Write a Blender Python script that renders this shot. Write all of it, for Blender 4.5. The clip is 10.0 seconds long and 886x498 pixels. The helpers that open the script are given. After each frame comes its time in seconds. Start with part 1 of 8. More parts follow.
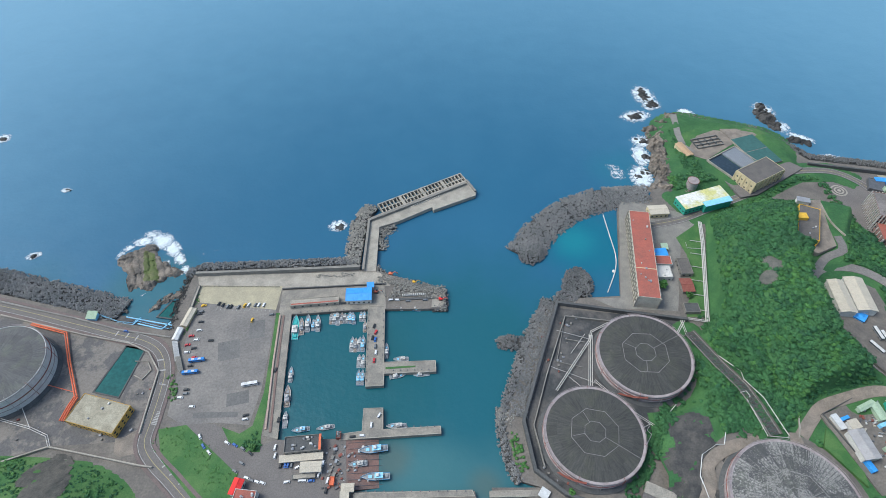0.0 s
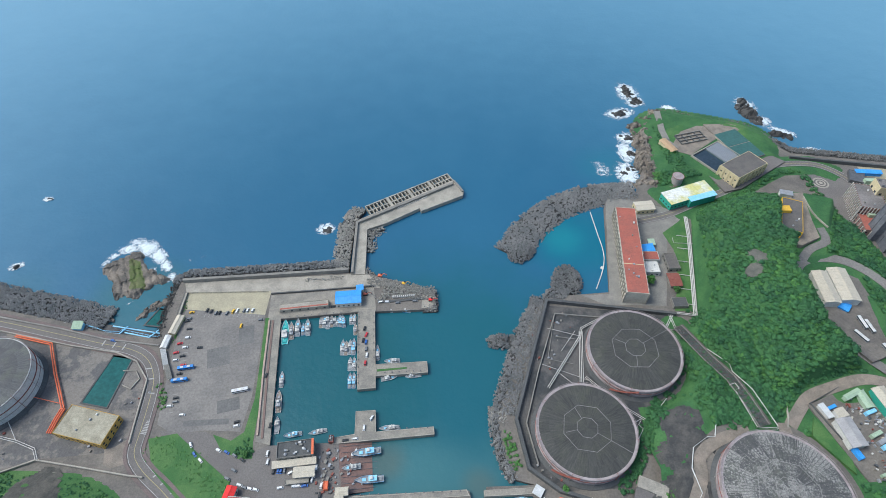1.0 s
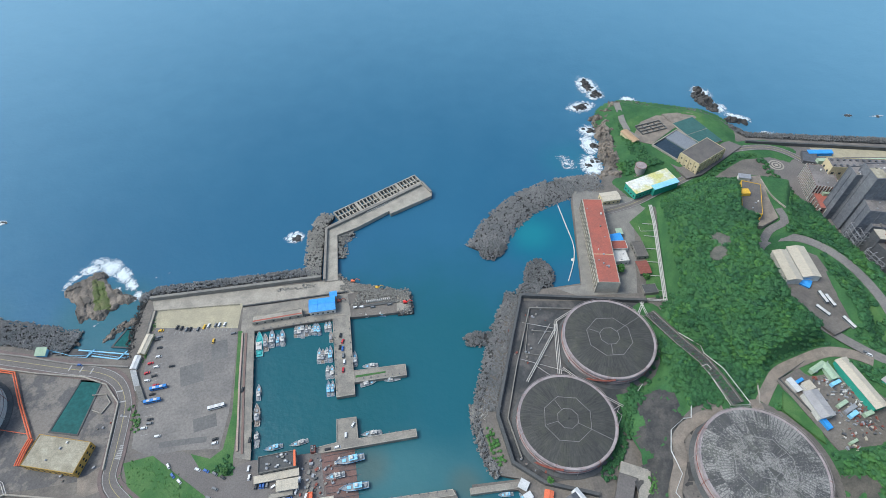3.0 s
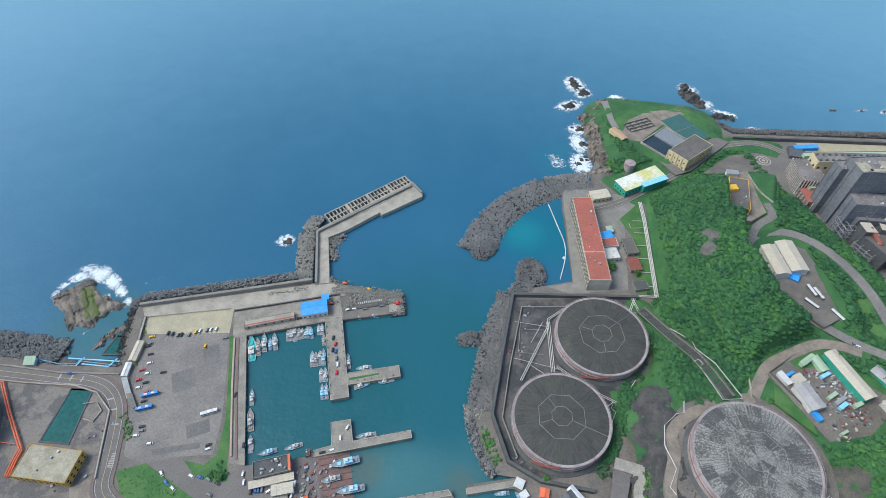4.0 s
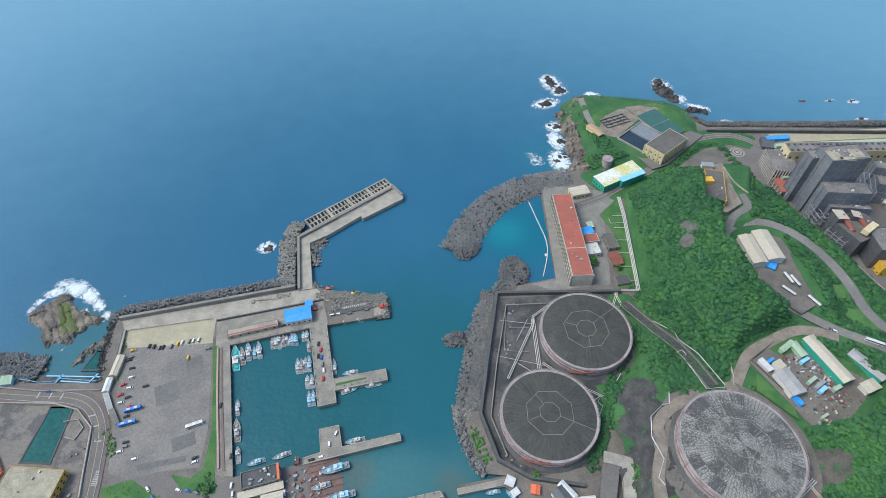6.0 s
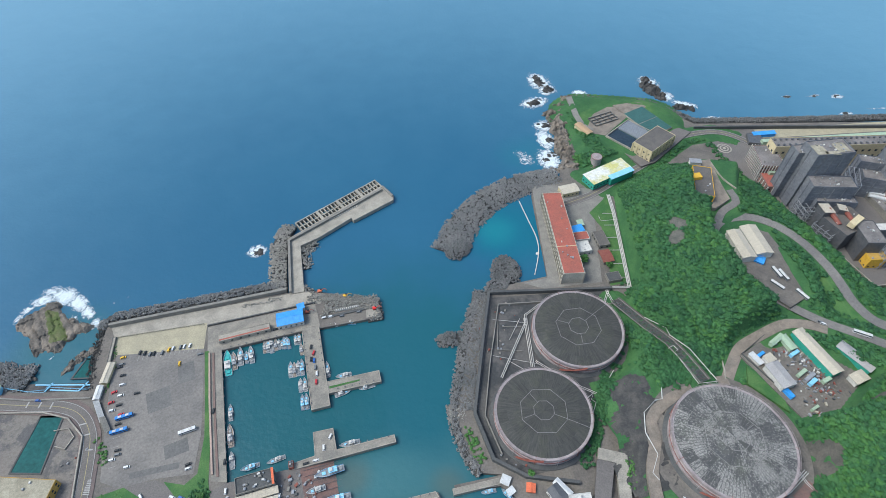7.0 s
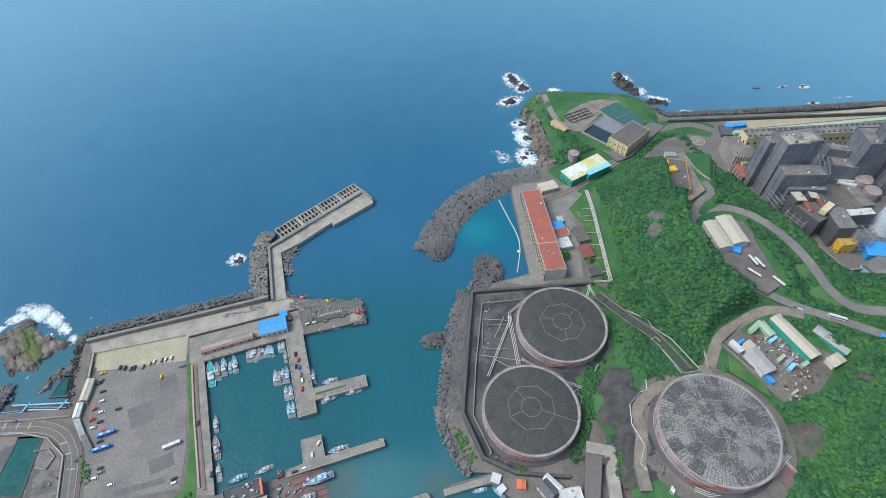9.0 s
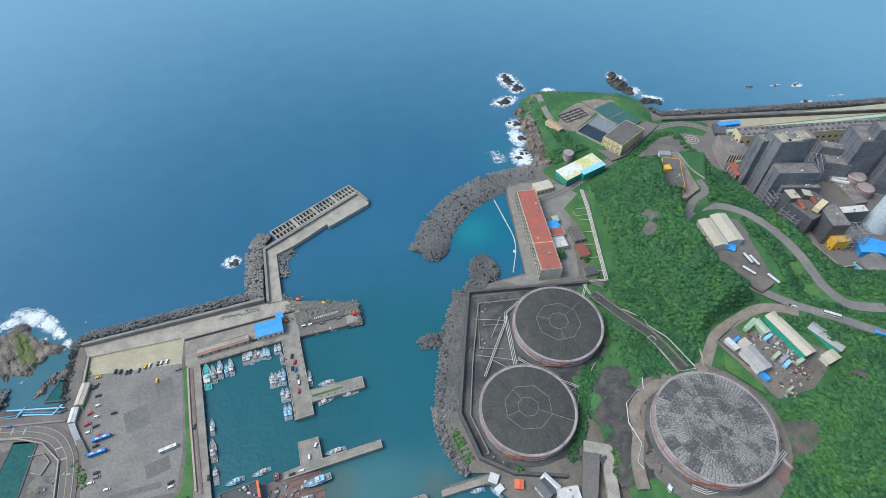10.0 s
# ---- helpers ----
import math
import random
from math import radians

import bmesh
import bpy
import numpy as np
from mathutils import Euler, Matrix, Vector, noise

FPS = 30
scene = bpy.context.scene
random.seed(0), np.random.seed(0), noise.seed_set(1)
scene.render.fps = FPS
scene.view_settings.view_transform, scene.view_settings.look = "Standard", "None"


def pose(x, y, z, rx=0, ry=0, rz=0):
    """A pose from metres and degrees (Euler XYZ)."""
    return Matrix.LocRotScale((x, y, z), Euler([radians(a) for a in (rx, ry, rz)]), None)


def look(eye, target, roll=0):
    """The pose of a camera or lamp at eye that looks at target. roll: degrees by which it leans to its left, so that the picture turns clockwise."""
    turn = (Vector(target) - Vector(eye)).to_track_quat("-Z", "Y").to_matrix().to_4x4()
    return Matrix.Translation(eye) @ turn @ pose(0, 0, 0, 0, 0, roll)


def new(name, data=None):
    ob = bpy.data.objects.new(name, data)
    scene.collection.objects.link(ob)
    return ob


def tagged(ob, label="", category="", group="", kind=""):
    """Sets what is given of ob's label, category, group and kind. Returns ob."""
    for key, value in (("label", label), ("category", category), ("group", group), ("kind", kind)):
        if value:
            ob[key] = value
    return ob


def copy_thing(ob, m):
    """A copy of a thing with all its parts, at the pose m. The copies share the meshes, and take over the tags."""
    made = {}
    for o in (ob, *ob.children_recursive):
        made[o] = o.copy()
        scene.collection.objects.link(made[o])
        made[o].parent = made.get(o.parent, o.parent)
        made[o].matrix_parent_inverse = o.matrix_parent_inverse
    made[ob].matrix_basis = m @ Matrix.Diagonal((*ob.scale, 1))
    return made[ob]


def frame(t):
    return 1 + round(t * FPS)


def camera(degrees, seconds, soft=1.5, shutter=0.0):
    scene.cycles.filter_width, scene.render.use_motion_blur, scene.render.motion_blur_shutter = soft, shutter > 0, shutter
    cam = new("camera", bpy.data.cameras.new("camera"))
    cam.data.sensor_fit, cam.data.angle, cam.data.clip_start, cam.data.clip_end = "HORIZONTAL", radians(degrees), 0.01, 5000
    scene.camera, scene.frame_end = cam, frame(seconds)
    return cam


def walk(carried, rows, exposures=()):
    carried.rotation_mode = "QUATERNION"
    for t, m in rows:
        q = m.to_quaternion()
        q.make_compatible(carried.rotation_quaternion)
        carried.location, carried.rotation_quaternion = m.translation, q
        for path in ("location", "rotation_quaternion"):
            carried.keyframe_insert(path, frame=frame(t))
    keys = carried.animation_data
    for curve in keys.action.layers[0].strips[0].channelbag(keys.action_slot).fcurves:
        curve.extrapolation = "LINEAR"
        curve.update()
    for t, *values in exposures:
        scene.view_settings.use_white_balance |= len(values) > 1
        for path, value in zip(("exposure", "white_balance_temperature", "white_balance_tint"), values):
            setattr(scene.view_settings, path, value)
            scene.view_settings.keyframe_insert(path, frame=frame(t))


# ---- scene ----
cam = camera(77.4, 10.0, soft=0.6)
walk(cam, [  # a drone that hovers and pans to the right
    (0, pose(0, 0, 390, 40.70, 0, 0.03)),
    (0.5, pose(0, 0, 390, 40.73, 0, -0.70)),
    (1, pose(0, 0, 390, 40.76, 0, -1.76)),
    (1.5, pose(0, 0, 390, 40.77, 0, -3.01)),
    (2, pose(0, 0, 390, 40.79, 0, -4.15)),
    (2.5, pose(0, 0, 390, 40.81, 0, -5.23)),
    (4, pose(0, 0, 390, 40.88, 0, -7.57)),
    (4.5, pose(0, 0, 390, 40.91, 0, -7.86)),
    (5, pose(0, 0, 390, 40.94, 0, -8.60)),
    (5.5, pose(0, 0, 390, 40.97, 0, -9.52)),
    (7, pose(0, 0, 390, 41.04, 0, -11.69)),
    (7.5, pose(0, 0, 390, 41.06, 0, -12.44)),
    (8, pose(0, 0, 390, 41.09, 0, -13.32)),
    (8.5, pose(0, 0, 390, 41.12, 0, -14.11)),
    (9, pose(0, 0, 390, 41.14, 0, -14.56)),
    (9.5, pose(0, 0, 390, 41.17, 0, -14.86)),
    (10, pose(0, 0, 390, 41.20, 0, -15.22)),
], exposures=[(0.0, 0.35, 6000, 4), (10.0, 0.35, 6000, 4)])

# ---- daylight: high thin overcast ----
world = bpy.data.worlds.new("sky")
scene.world = world
world.use_nodes = True
wn = world.node_tree.nodes
sky = wn.new("ShaderNodeTexSky")
sky.sky_type, sky.sun_disc = "NISHITA", False
sky.sun_elevation, sky.sun_rotation = radians(55), radians(275)
sky.air_density, sky.dust_density, sky.ozone_density = 1.2, 3.0, 1.0
wn["Background"].inputs["Strength"].default_value = 0.15
world.node_tree.links.new(sky.outputs[0], wn["Background"].inputs["Color"])
sun = new("sun", bpy.data.lights.new("sun", "SUN"))
sun.data.energy, sun.data.angle, sun.data.color = 1.8, radians(28), (1.0, 0.97, 0.92)
az, el = radians(-85), radians(55)
sun.matrix_world = look((math.sin(az) * math.cos(el) * 900, math.cos(az) * math.cos(el) * 900, math.sin(el) * 900), (0, 0, 0))

# centres and radii of the four oil tanks
A_CENTRE = (220.3, 103.9)
B_CENTRE = (155.8, 217.3)
C_CENTRE = (105.8, 154.5)
D_CENTRE = (-333.8, 202.5)
A_RADIUS = 40.4
B_RADIUS = 36.1
C_RADIUS = 35.0
D_RADIUS = 34.7


# ---- relief: smooth ridges, level pads and graded roads ----
RIDGES = [  # ax, ay, bx, by, reach, crest height above the low ground
    (314, 350, 304, 325, 44, 26), (300, 318, 272, 275, 72, 44), (272, 275, 300, 222, 84, 42),
    (262, 250, 214, 214, 52, 24), (236, 105, 330, 150, 125, 18), (330, 92, 420, 60, 80, 46),
    (376, 326, 392, 262, 70, 22), (392, 262, 440, 170, 70, 22), (275, 500, 340, 478, 44, 7), (256, 452, 262, 420, 30, 6),
    (-330, 96, -262, 92, 48, 13), (-262, 92, -236, 88, 40, 7), (-262, 60, -350, 60, 80, 22),
]
PADS = [  # outline, level, blend width
    ([(333.9, 370.2), (371.1, 358.2), (333.1, 301.4), (296.8, 308.1)], 33, 10),
    ([(319.2, 285.6), (351.8, 282.9), (341.6, 202.6), (321.9, 193.5), (304.6, 232.8)], 27.5, 10),
    ([(262, 160), (270, 166), (305, 180), (347.3, 130.8), (311.2, 111.4), (284.4, 112), (268, 122)], 18, 12),
    ([(258.9, 501.5), (293.5, 511.8), (341, 493.4), (367.1, 450.5), (311, 403.1), (279.4, 437.1)], 7, 12),
    ([(176.1, 400.2), (235.6, 400.2), (253, 372), (220.7, 254.9), (206.3, 236.4), (146.1, 266.8)], 3, 14),
    ([(393, 437.5), (394.1, 375.6), (405, 311.4), (412.4, 256.3), (424.2, 210.1), (507.1, 193), (708.6, 393.3)], 3, 26),
    ([(134.5, 124.4), (154.9, 115.5), (141.1, 75.9), (114.5, 83.2)], 8, 8),
    ([(227, 402.2), (283.4, 418.8), (290.2, 396.5), (237.9, 380.8)], 5, 8),
]
TANK_PAD = (*A_CENTRE, 53, 16)
LOW_ROAD = [(198.2, 363, 3), (230.3, 371.2, 3), (265.2, 386.9, 3.5), (311.4, 407.4, 4), (341, 425.3, 4.5), (365, 438.4, 4.5), (405.7, 439, 4), (429.9, 421, 3), (439.8, 392.2, 3)]
TRESTLE = [(198.5, 239.9, 6), (212.0, 209.1, 9), (220.7, 189.5, 13), (224.2, 171.2, 16), (227.7, 150.6, 18)]
HILL_ROADS = [  # centre line with levels, width
    ([(413.6, 155.6, 22), (387.2, 165.5, 23), (378.3, 186.2, 24), (380, 219.8, 26), (375.7, 250.6, 27), (364.4, 273.4, 28), (346.9, 288.9, 28), (322.9, 291.5, 28), (306.6, 283.1, 28), (298.7, 265.5, 28), (298.2, 244.9, 28), (302.3, 225, 27)], 9),
    ([(302.3, 225, 27), (322.5, 198.1, 25), (342.1, 177, 24), (364, 160.4, 23), (394.6, 135.2, 22)], 8),
    ([(307.5, 282.8, 28), (324.4, 300.2, 29), (341.6, 307.7, 31), (342.3, 321.8, 33)], 7),
    ([(247.7, 151.0, 16), (259.4, 162.9, 16.5), (270.8, 172.2, 17), (289.1, 177.9, 18.5), (312.3, 182.4, 21), (328.5, 177.8, 23), (340.5, 169.4, 24)], 8.5),
]


def seg_dist(x, y, ax, ay, bx, by):
    ux, uy = bx - ax, by - ay
    s = max(0.0, min(1.0, ((x - ax) * ux + (y - ay) * uy) / (ux * ux + uy * uy + 1e-9)))
    return math.hypot(x - ax - s * ux, y - ay - s * uy), s


def inside(x, y, poly):
    hit = False
    for (ax, ay), (bx, by) in zip(poly, poly[1:] + poly[:1]):
        if (ay > y) != (by > y) and x < (bx - ax) * (y - ay) / (by - ay) + ax:
            hit = not hit
    return hit


def edge_dist(x, y, poly):
    return min(seg_dist(x, y, *a, *b)[0] for a, b in zip(poly, poly[1:] + poly[:1]))


def ease(s):
    s = max(0.0, min(1.0, s))
    return s * s * (3 - 2 * s)


def height(x, y):
    """Level of the natural ground; 3 is the low platform by the sea."""
    z = 0.0
    for ax, ay, bx, by, r, h in RIDGES:
        d, _ = seg_dist(x, y, ax, ay, bx, by)
        if d < r:
            k = 1 - (d / r) ** 2
            v = h * k * min(1.0, 1.35 * k ** 0.5)
            z = max(z, v) + 0.18 * min(z, v)
    if z > 0.5:
        z += 1.6 * math.sin(x * 0.071 + 1.3 * math.sin(y * 0.05)) * math.sin(y * 0.083) * min(1, z / 10)
    z += 3.0
    for poly, level, blend in PADS:
        d = 0.0 if inside(x, y, poly) else edge_dist(x, y, poly)
        if d < blend:
            z += (level - z) * (1 - ease(d / blend))
    ax, ay, r, level = TANK_PAD
    d = math.hypot(x - ax, y - ay) - r
    if d < 14:
        z += (level - z) * (1 - ease(d / 14))
    for line, width in HILL_ROADS + [(LOW_ROAD, 9), (TRESTLE, 7)]:
        best = (1e9, 0.0)
        for a, b in zip(line, line[1:]):
            if abs(x - a[0]) + abs(y - a[1]) > 160 and abs(x - b[0]) + abs(y - b[1]) > 160:
                continue
            d, s = seg_dist(x, y, a[0], a[1], b[0], b[1])
            if d < best[0]:
                best = (d, a[2] + (b[2] - a[2]) * s)
        d, level = best
        if d < width / 2 + 12:
            z += (level - z) * (1 - ease((d - width / 2 - 3.5) / 8))
    # low yards stay level: both shore tanks, the works yard and the quay side
    for cx, cy, r in ((*B_CENTRE, 42), (*C_CENTRE, 42)):
        d = math.hypot(x - cx, y - cy) - r
        if d < 12:
            z += (3.0 - z) * (1 - ease(d / 12))
    return max(3.0, z)

# ---- materials ----
def surf(name, c1, c2, scale=0.3, fine=4.0, rough=0.85, bump=0.15, metal=0.0, blotch=0.5, per_piece=0.0):
    """A weathered surface: two tones mixed by broad stains and fine grain, a little relief."""
    m = bpy.data.materials.new(name)
    m.use_nodes = True
    n, l = m.node_tree.nodes, m.node_tree.links
    b = n["Principled BSDF"]
    geo = n.new("ShaderNodeNewGeometry")
    big, small = n.new("ShaderNodeTexNoise"), n.new("ShaderNodeTexNoise")
    big.inputs["Scale"].default_value, big.inputs["Detail"].default_value, big.inputs["Roughness"].default_value = scale, 6, 0.65
    small.inputs["Scale"].default_value, small.inputs["Detail"].default_value, small.inputs["Roughness"].default_value = fine, 4, 0.6
    for t in (big, small):
        l.new(geo.outputs["Position"], t.inputs["Vector"])
    ramp = n.new("ShaderNodeMapRange")
    ramp.inputs[1].default_value, ramp.inputs[2].default_value = 0.5 - 0.25 * (1.2 - blotch), 0.5 + 0.25 * (1.2 - blotch)
    l.new(big.outputs[0], ramp.inputs[0])
    mix = n.new("ShaderNodeMix")
    mix.data_type = "RGBA"
    mix.inputs[6].default_value, mix.inputs[7].default_value = (*c1, 1), (*c2, 1)
    l.new(ramp.outputs[0], mix.inputs[0])
    vary = n.new("ShaderNodeMapRange")
    vary.inputs[3].default_value, vary.inputs[4].default_value = 0.5, 1.5
    l.new(small.outputs[0], vary.inputs[0])
    hsv = n.new("ShaderNodeHueSaturation")
    l.new(mix.outputs[2], hsv.inputs["Color"])
    l.new(vary.outputs[0], hsv.inputs["Value"])
    out = hsv.outputs[0]
    if per_piece:
        add = n.new("ShaderNodeMath")
        add.operation = "ADD"
        info = n.new("ShaderNodeObjectInfo")
        l.new(geo.outputs["Random Per Island"], add.inputs[0])
        l.new(info.outputs["Random"], add.inputs[1])
        rng = n.new("ShaderNodeMapRange")
        rng.inputs[2].default_value, rng.inputs[3].default_value, rng.inputs[4].default_value = 2, 1 - per_piece, 1 + per_piece
        l.new(add.outputs[0], rng.inputs[0])
        h2 = n.new("ShaderNodeHueSaturation")
        l.new(out, h2.inputs["Color"])
        l.new(rng.outputs[0], h2.inputs["Value"])
        out = h2.outputs[0]
    l.new(out, b.inputs["Base Color"])
    b.inputs["Roughness"].default_value, b.inputs["Metallic"].default_value = rough, metal
    if bump:
        bp = n.new("ShaderNodeBump")
        bp.inputs["Strength"].default_value, bp.inputs["Distance"].default_value = bump, 0.3
        l.new(small.outputs[0], bp.inputs["Height"])
        l.new(bp.outputs[0], b.inputs["Normal"])
    return m


CONCRETE = surf("concrete", (0.245, 0.23, 0.20), (0.17, 0.16, 0.145), 0.12, 1.5)
CONCRETE_PALE = surf("pale_concrete", (0.36, 0.325, 0.27), (0.25, 0.23, 0.195), 0.09, 1.2, blotch=0.75)
CONCRETE_DARK = surf("dark_concrete", (0.06, 0.063, 0.065), (0.10, 0.10, 0.097), 0.08, 1.0)
QUAY = surf("quay_concrete", (0.27, 0.245, 0.205), (0.19, 0.175, 0.152), 0.10, 1.0, blotch=0.8)
YARD_WEST = surf("mottled_yard", (0.105, 0.10, 0.098), (0.185, 0.165, 0.145), 0.06, 0.8, blotch=1.05)
ASPHALT = surf("asphalt", (0.125, 0.112, 0.105), (0.165, 0.15, 0.138), 0.05, 1.0, blotch=0.3)
ASPHALT_LOT = surf("worn_asphalt", (0.160, 0.148, 0.138), (0.205, 0.188, 0.170), 0.035, 0.6, blotch=0.85)
EARTH = surf("bare_earth", (0.245, 0.205, 0.165), (0.17, 0.145, 0.12), 0.12, 1.5, blotch=0.8)
SAND = surf("sandy_gravel", (0.40, 0.352, 0.24), (0.31, 0.28, 0.20), 0.12, 1.2)
YARD = surf("oil_stained_yard", (0.045, 0.047, 0.049), (0.10, 0.094, 0.088), 0.06, 0.8, blotch=0.9)
GROUND = surf("worn_ground", (0.115, 0.103, 0.092), (0.175, 0.155, 0.132), 0.05, 0.7, blotch=0.7)
GRASS = surf("grass", (0.040, 0.120, 0.030), (0.078, 0.160, 0.045), 0.07, 1.2, blotch=0.8, bump=0.6)
UNDERGROWTH = surf("undergrowth", (0.028, 0.098, 0.030), (0.052, 0.138, 0.040), 0.045, 0.8, blotch=0.8, bump=1.0)
LEAVES = surf("leaves", (0.030, 0.108, 0.036), (0.046, 0.135, 0.042), 0.05, 2.2, rough=0.8, bump=1.0, blotch=0.8, per_piece=0.24)
LEAVES_DARK = surf("dark_leaves", (0.022, 0.086, 0.034), (0.034, 0.108, 0.038), 0.06, 2.2, rough=0.8, bump=1.0, blotch=0.8, per_piece=0.24)
LEAVES_BRIGHT = surf("bright_leaves", (0.040, 0.130, 0.030), (0.062, 0.165, 0.036), 0.06, 2.2, rough=0.75, bump=1.0, blotch=0.8, per_piece=0.25)
LEAVES_LIGHT = surf("light_leaves", (0.042, 0.135, 0.024), (0.068, 0.165, 0.032), 0.2, 1.5, rough=0.6, bump=0.3, per_piece=0.3)
BARK = surf("bark", (0.12, 0.09, 0.06), (0.08, 0.06, 0.045), 1.0, 6.0)
ARMOUR = surf("armour_concrete", (0.130, 0.134, 0.135), (0.21, 0.205, 0.195), 0.06, 1.2, per_piece=0.5)
ARMOUR_PALE = surf("pale_armour_concrete", (0.25, 0.24, 0.215), (0.36, 0.34, 0.30), 0.06, 1.2, per_piece=0.4)
ROCK = surf("brown_rock", (0.105, 0.092, 0.078), (0.215, 0.18, 0.145), 0.10, 0.9, blotch=0.9, bump=0.8)
SOIL = surf("dark_bare_soil", (0.062, 0.060, 0.052), (0.105, 0.095, 0.080), 0.12, 1.0, blotch=0.8, bump=0.6)
ROCK_GREY = surf("lichened_grey_rock", (0.075, 0.078, 0.066), (0.125, 0.118, 0.10), 0.12, 1.2, blotch=0.8, bump=0.7)
ROCK_DARK = surf("dark_rock", (0.038, 0.038, 0.038), (0.075, 0.07, 0.064), 0.1, 0.9, blotch=0.8, bump=0.7)
MOSS = surf("mossy_rock", (0.085, 0.115, 0.030), (0.12, 0.125, 0.055), 0.12, 1.0, blotch=0.8, bump=0.5)
STEEL_PALE = surf("pale_painted_steel", (0.38, 0.365, 0.355), (0.30, 0.285, 0.28), 0.15, 2.0, rough=0.5)
STEEL_PINK = surf("pinkish_tank_paint", (0.36, 0.31, 0.305), (0.25, 0.205, 0.20), 0.12, 1.5, rough=0.6, blotch=0.8)
WALKWAY = surf("grey_walkway_steel", (0.26, 0.25, 0.235), (0.19, 0.18, 0.172), 0.3, 2.0, rough=0.6)
PIPE_PALE = surf("pale_pipe_paint", (0.56, 0.53, 0.49), (0.42, 0.40, 0.375), 0.2, 2.0, rough=0.5)
STEEL_WHITE = surf("white_painted_steel", (0.62, 0.62, 0.61), (0.50, 0.50, 0.48), 0.3, 3.0, rough=0.45, blotch=0.6)
STEEL_DARK = surf("dark_steel", (0.07, 0.075, 0.085), (0.12, 0.12, 0.125), 0.3, 3.0, rough=0.5)
STEEL_GREY = surf("grey_steel", (0.30, 0.31, 0.33), (0.22, 0.225, 0.235), 0.3, 3.0, rough=0.5)
RUST = surf("rusty_red_steel", (0.20, 0.055, 0.045), (0.24, 0.09, 0.065), 0.5, 3.0)
ORANGE = surf("orange_cladding", (0.70, 0.17, 0.08), (0.55, 0.13, 0.06), 0.3, 2.0)
RED_ROOF = surf("red_roof_coating", (0.36, 0.105, 0.075), (0.27, 0.095, 0.072), 0.09, 1.2, blotch=0.75)
RED_BRIGHT = surf("bright_red_roof", (0.70, 0.035, 0.03), (0.60, 0.03, 0.03), 0.3, 2.0)
BLUE_ROOF = surf("blue_sheet_roof", (0.04, 0.26, 0.66), (0.07, 0.33, 0.72), 0.3, 2.0, rough=0.5)
LIGHT_BLUE = surf("light_blue_paint", (0.22, 0.52, 0.72), (0.30, 0.60, 0.78), 0.3, 2.0, rough=0.5)
GREEN_PAINT = surf("green_paint", (0.03, 0.28, 0.20), (0.05, 0.33, 0.25), 0.3, 2.0)
GREEN_PALE = surf("pale_green_sheet", (0.30, 0.40, 0.28), (0.37, 0.46, 0.34), 0.3, 2.0)
CREAM = surf("cream_render", (0.60, 0.50, 0.31), (0.52, 0.44, 0.28), 0.3, 2.0)
OCHRE = surf("ochre_render", (0.50, 0.31, 0.07), (0.42, 0.26, 0.07), 0.3, 2.0)
YELLOW = surf("yellow_paint", (0.72, 0.44, 0.05), (0.62, 0.36, 0.04), 0.3, 2.0)
WHITE = surf("white_render", (0.60, 0.58, 0.54), (0.46, 0.445, 0.42), 0.2, 2.0, blotch=0.7)
BEIGE_SHEET = surf("beige_sheet_roof", (0.52, 0.465, 0.37), (0.43, 0.385, 0.31), 0.25, 1.5, blotch=0.3)
TAN_SHEET = surf("tan_sheet_roof", (0.46, 0.31, 0.18), (0.38, 0.26, 0.16), 0.25, 1.5, blotch=0.3)
BEIGE_ROOF = surf("stained_beige_roof", (0.38, 0.345, 0.26), (0.25, 0.225, 0.165), 0.12, 1.0, blotch=0.7)
YELLOW_STAIN = surf("algae_stained_roof", (0.64, 0.64, 0.60), (0.52, 0.50, 0.20), 0.06, 0.5, blotch=0.9)
FLAT_ROOF = surf("flat_roof_felt", (0.135, 0.12, 0.108), (0.10, 0.092, 0.086), 0.10, 1.2, blotch=0.7)
PLANT_WALL = surf("plant_cladding", (0.115, 0.125, 0.15), (0.175, 0.182, 0.198), 0.03, 0.4, blotch=0.75)
PLANT_ROOF = surf("plant_roof", (0.22, 0.20, 0.19), (0.14, 0.13, 0.125), 0.08, 0.8, blotch=0.8)
BROWN_WALL = surf("brown_tile_wall", (0.24, 0.15, 0.13), (0.20, 0.13, 0.11), 0.3, 2.0)
GLASS_DARK = surf("dark_window_glass", (0.03, 0.04, 0.05), (0.045, 0.06, 0.07), 0.2, 1.0, rough=0.12, bump=0.0)
RUBBER = surf("tyre_rubber", (0.02, 0.02, 0.02), (0.03, 0.03, 0.03), 1.0, 8.0)
LINE_WHITE = surf("worn_white_marking", (0.42, 0.41, 0.39), (0.30, 0.295, 0.28), 0.8, 5.0)
LINE_YELLOW = surf("worn_yellow_marking", (0.42, 0.36, 0.16), (0.32, 0.28, 0.14), 0.8, 5.0)
POND = surf("still_green_water", (0.012, 0.085, 0.085), (0.018, 0.10, 0.095), 0.05, 0.4, rough=0.35, bump=0.02)
DARK_WATER = surf("dark_basin_water", (0.02, 0.035, 0.05), (0.03, 0.045, 0.06), 0.05, 0.4, rough=0.08, bump=0.02)
TEAL_ROOF = surf("teal_basin_cover", (0.032, 0.098, 0.092), (0.045, 0.12, 0.112), 0.05, 0.5)
SLATE_ROOF = surf("slate_grey_cover", (0.15, 0.17, 0.20), (0.19, 0.21, 0.235), 0.05, 0.5)
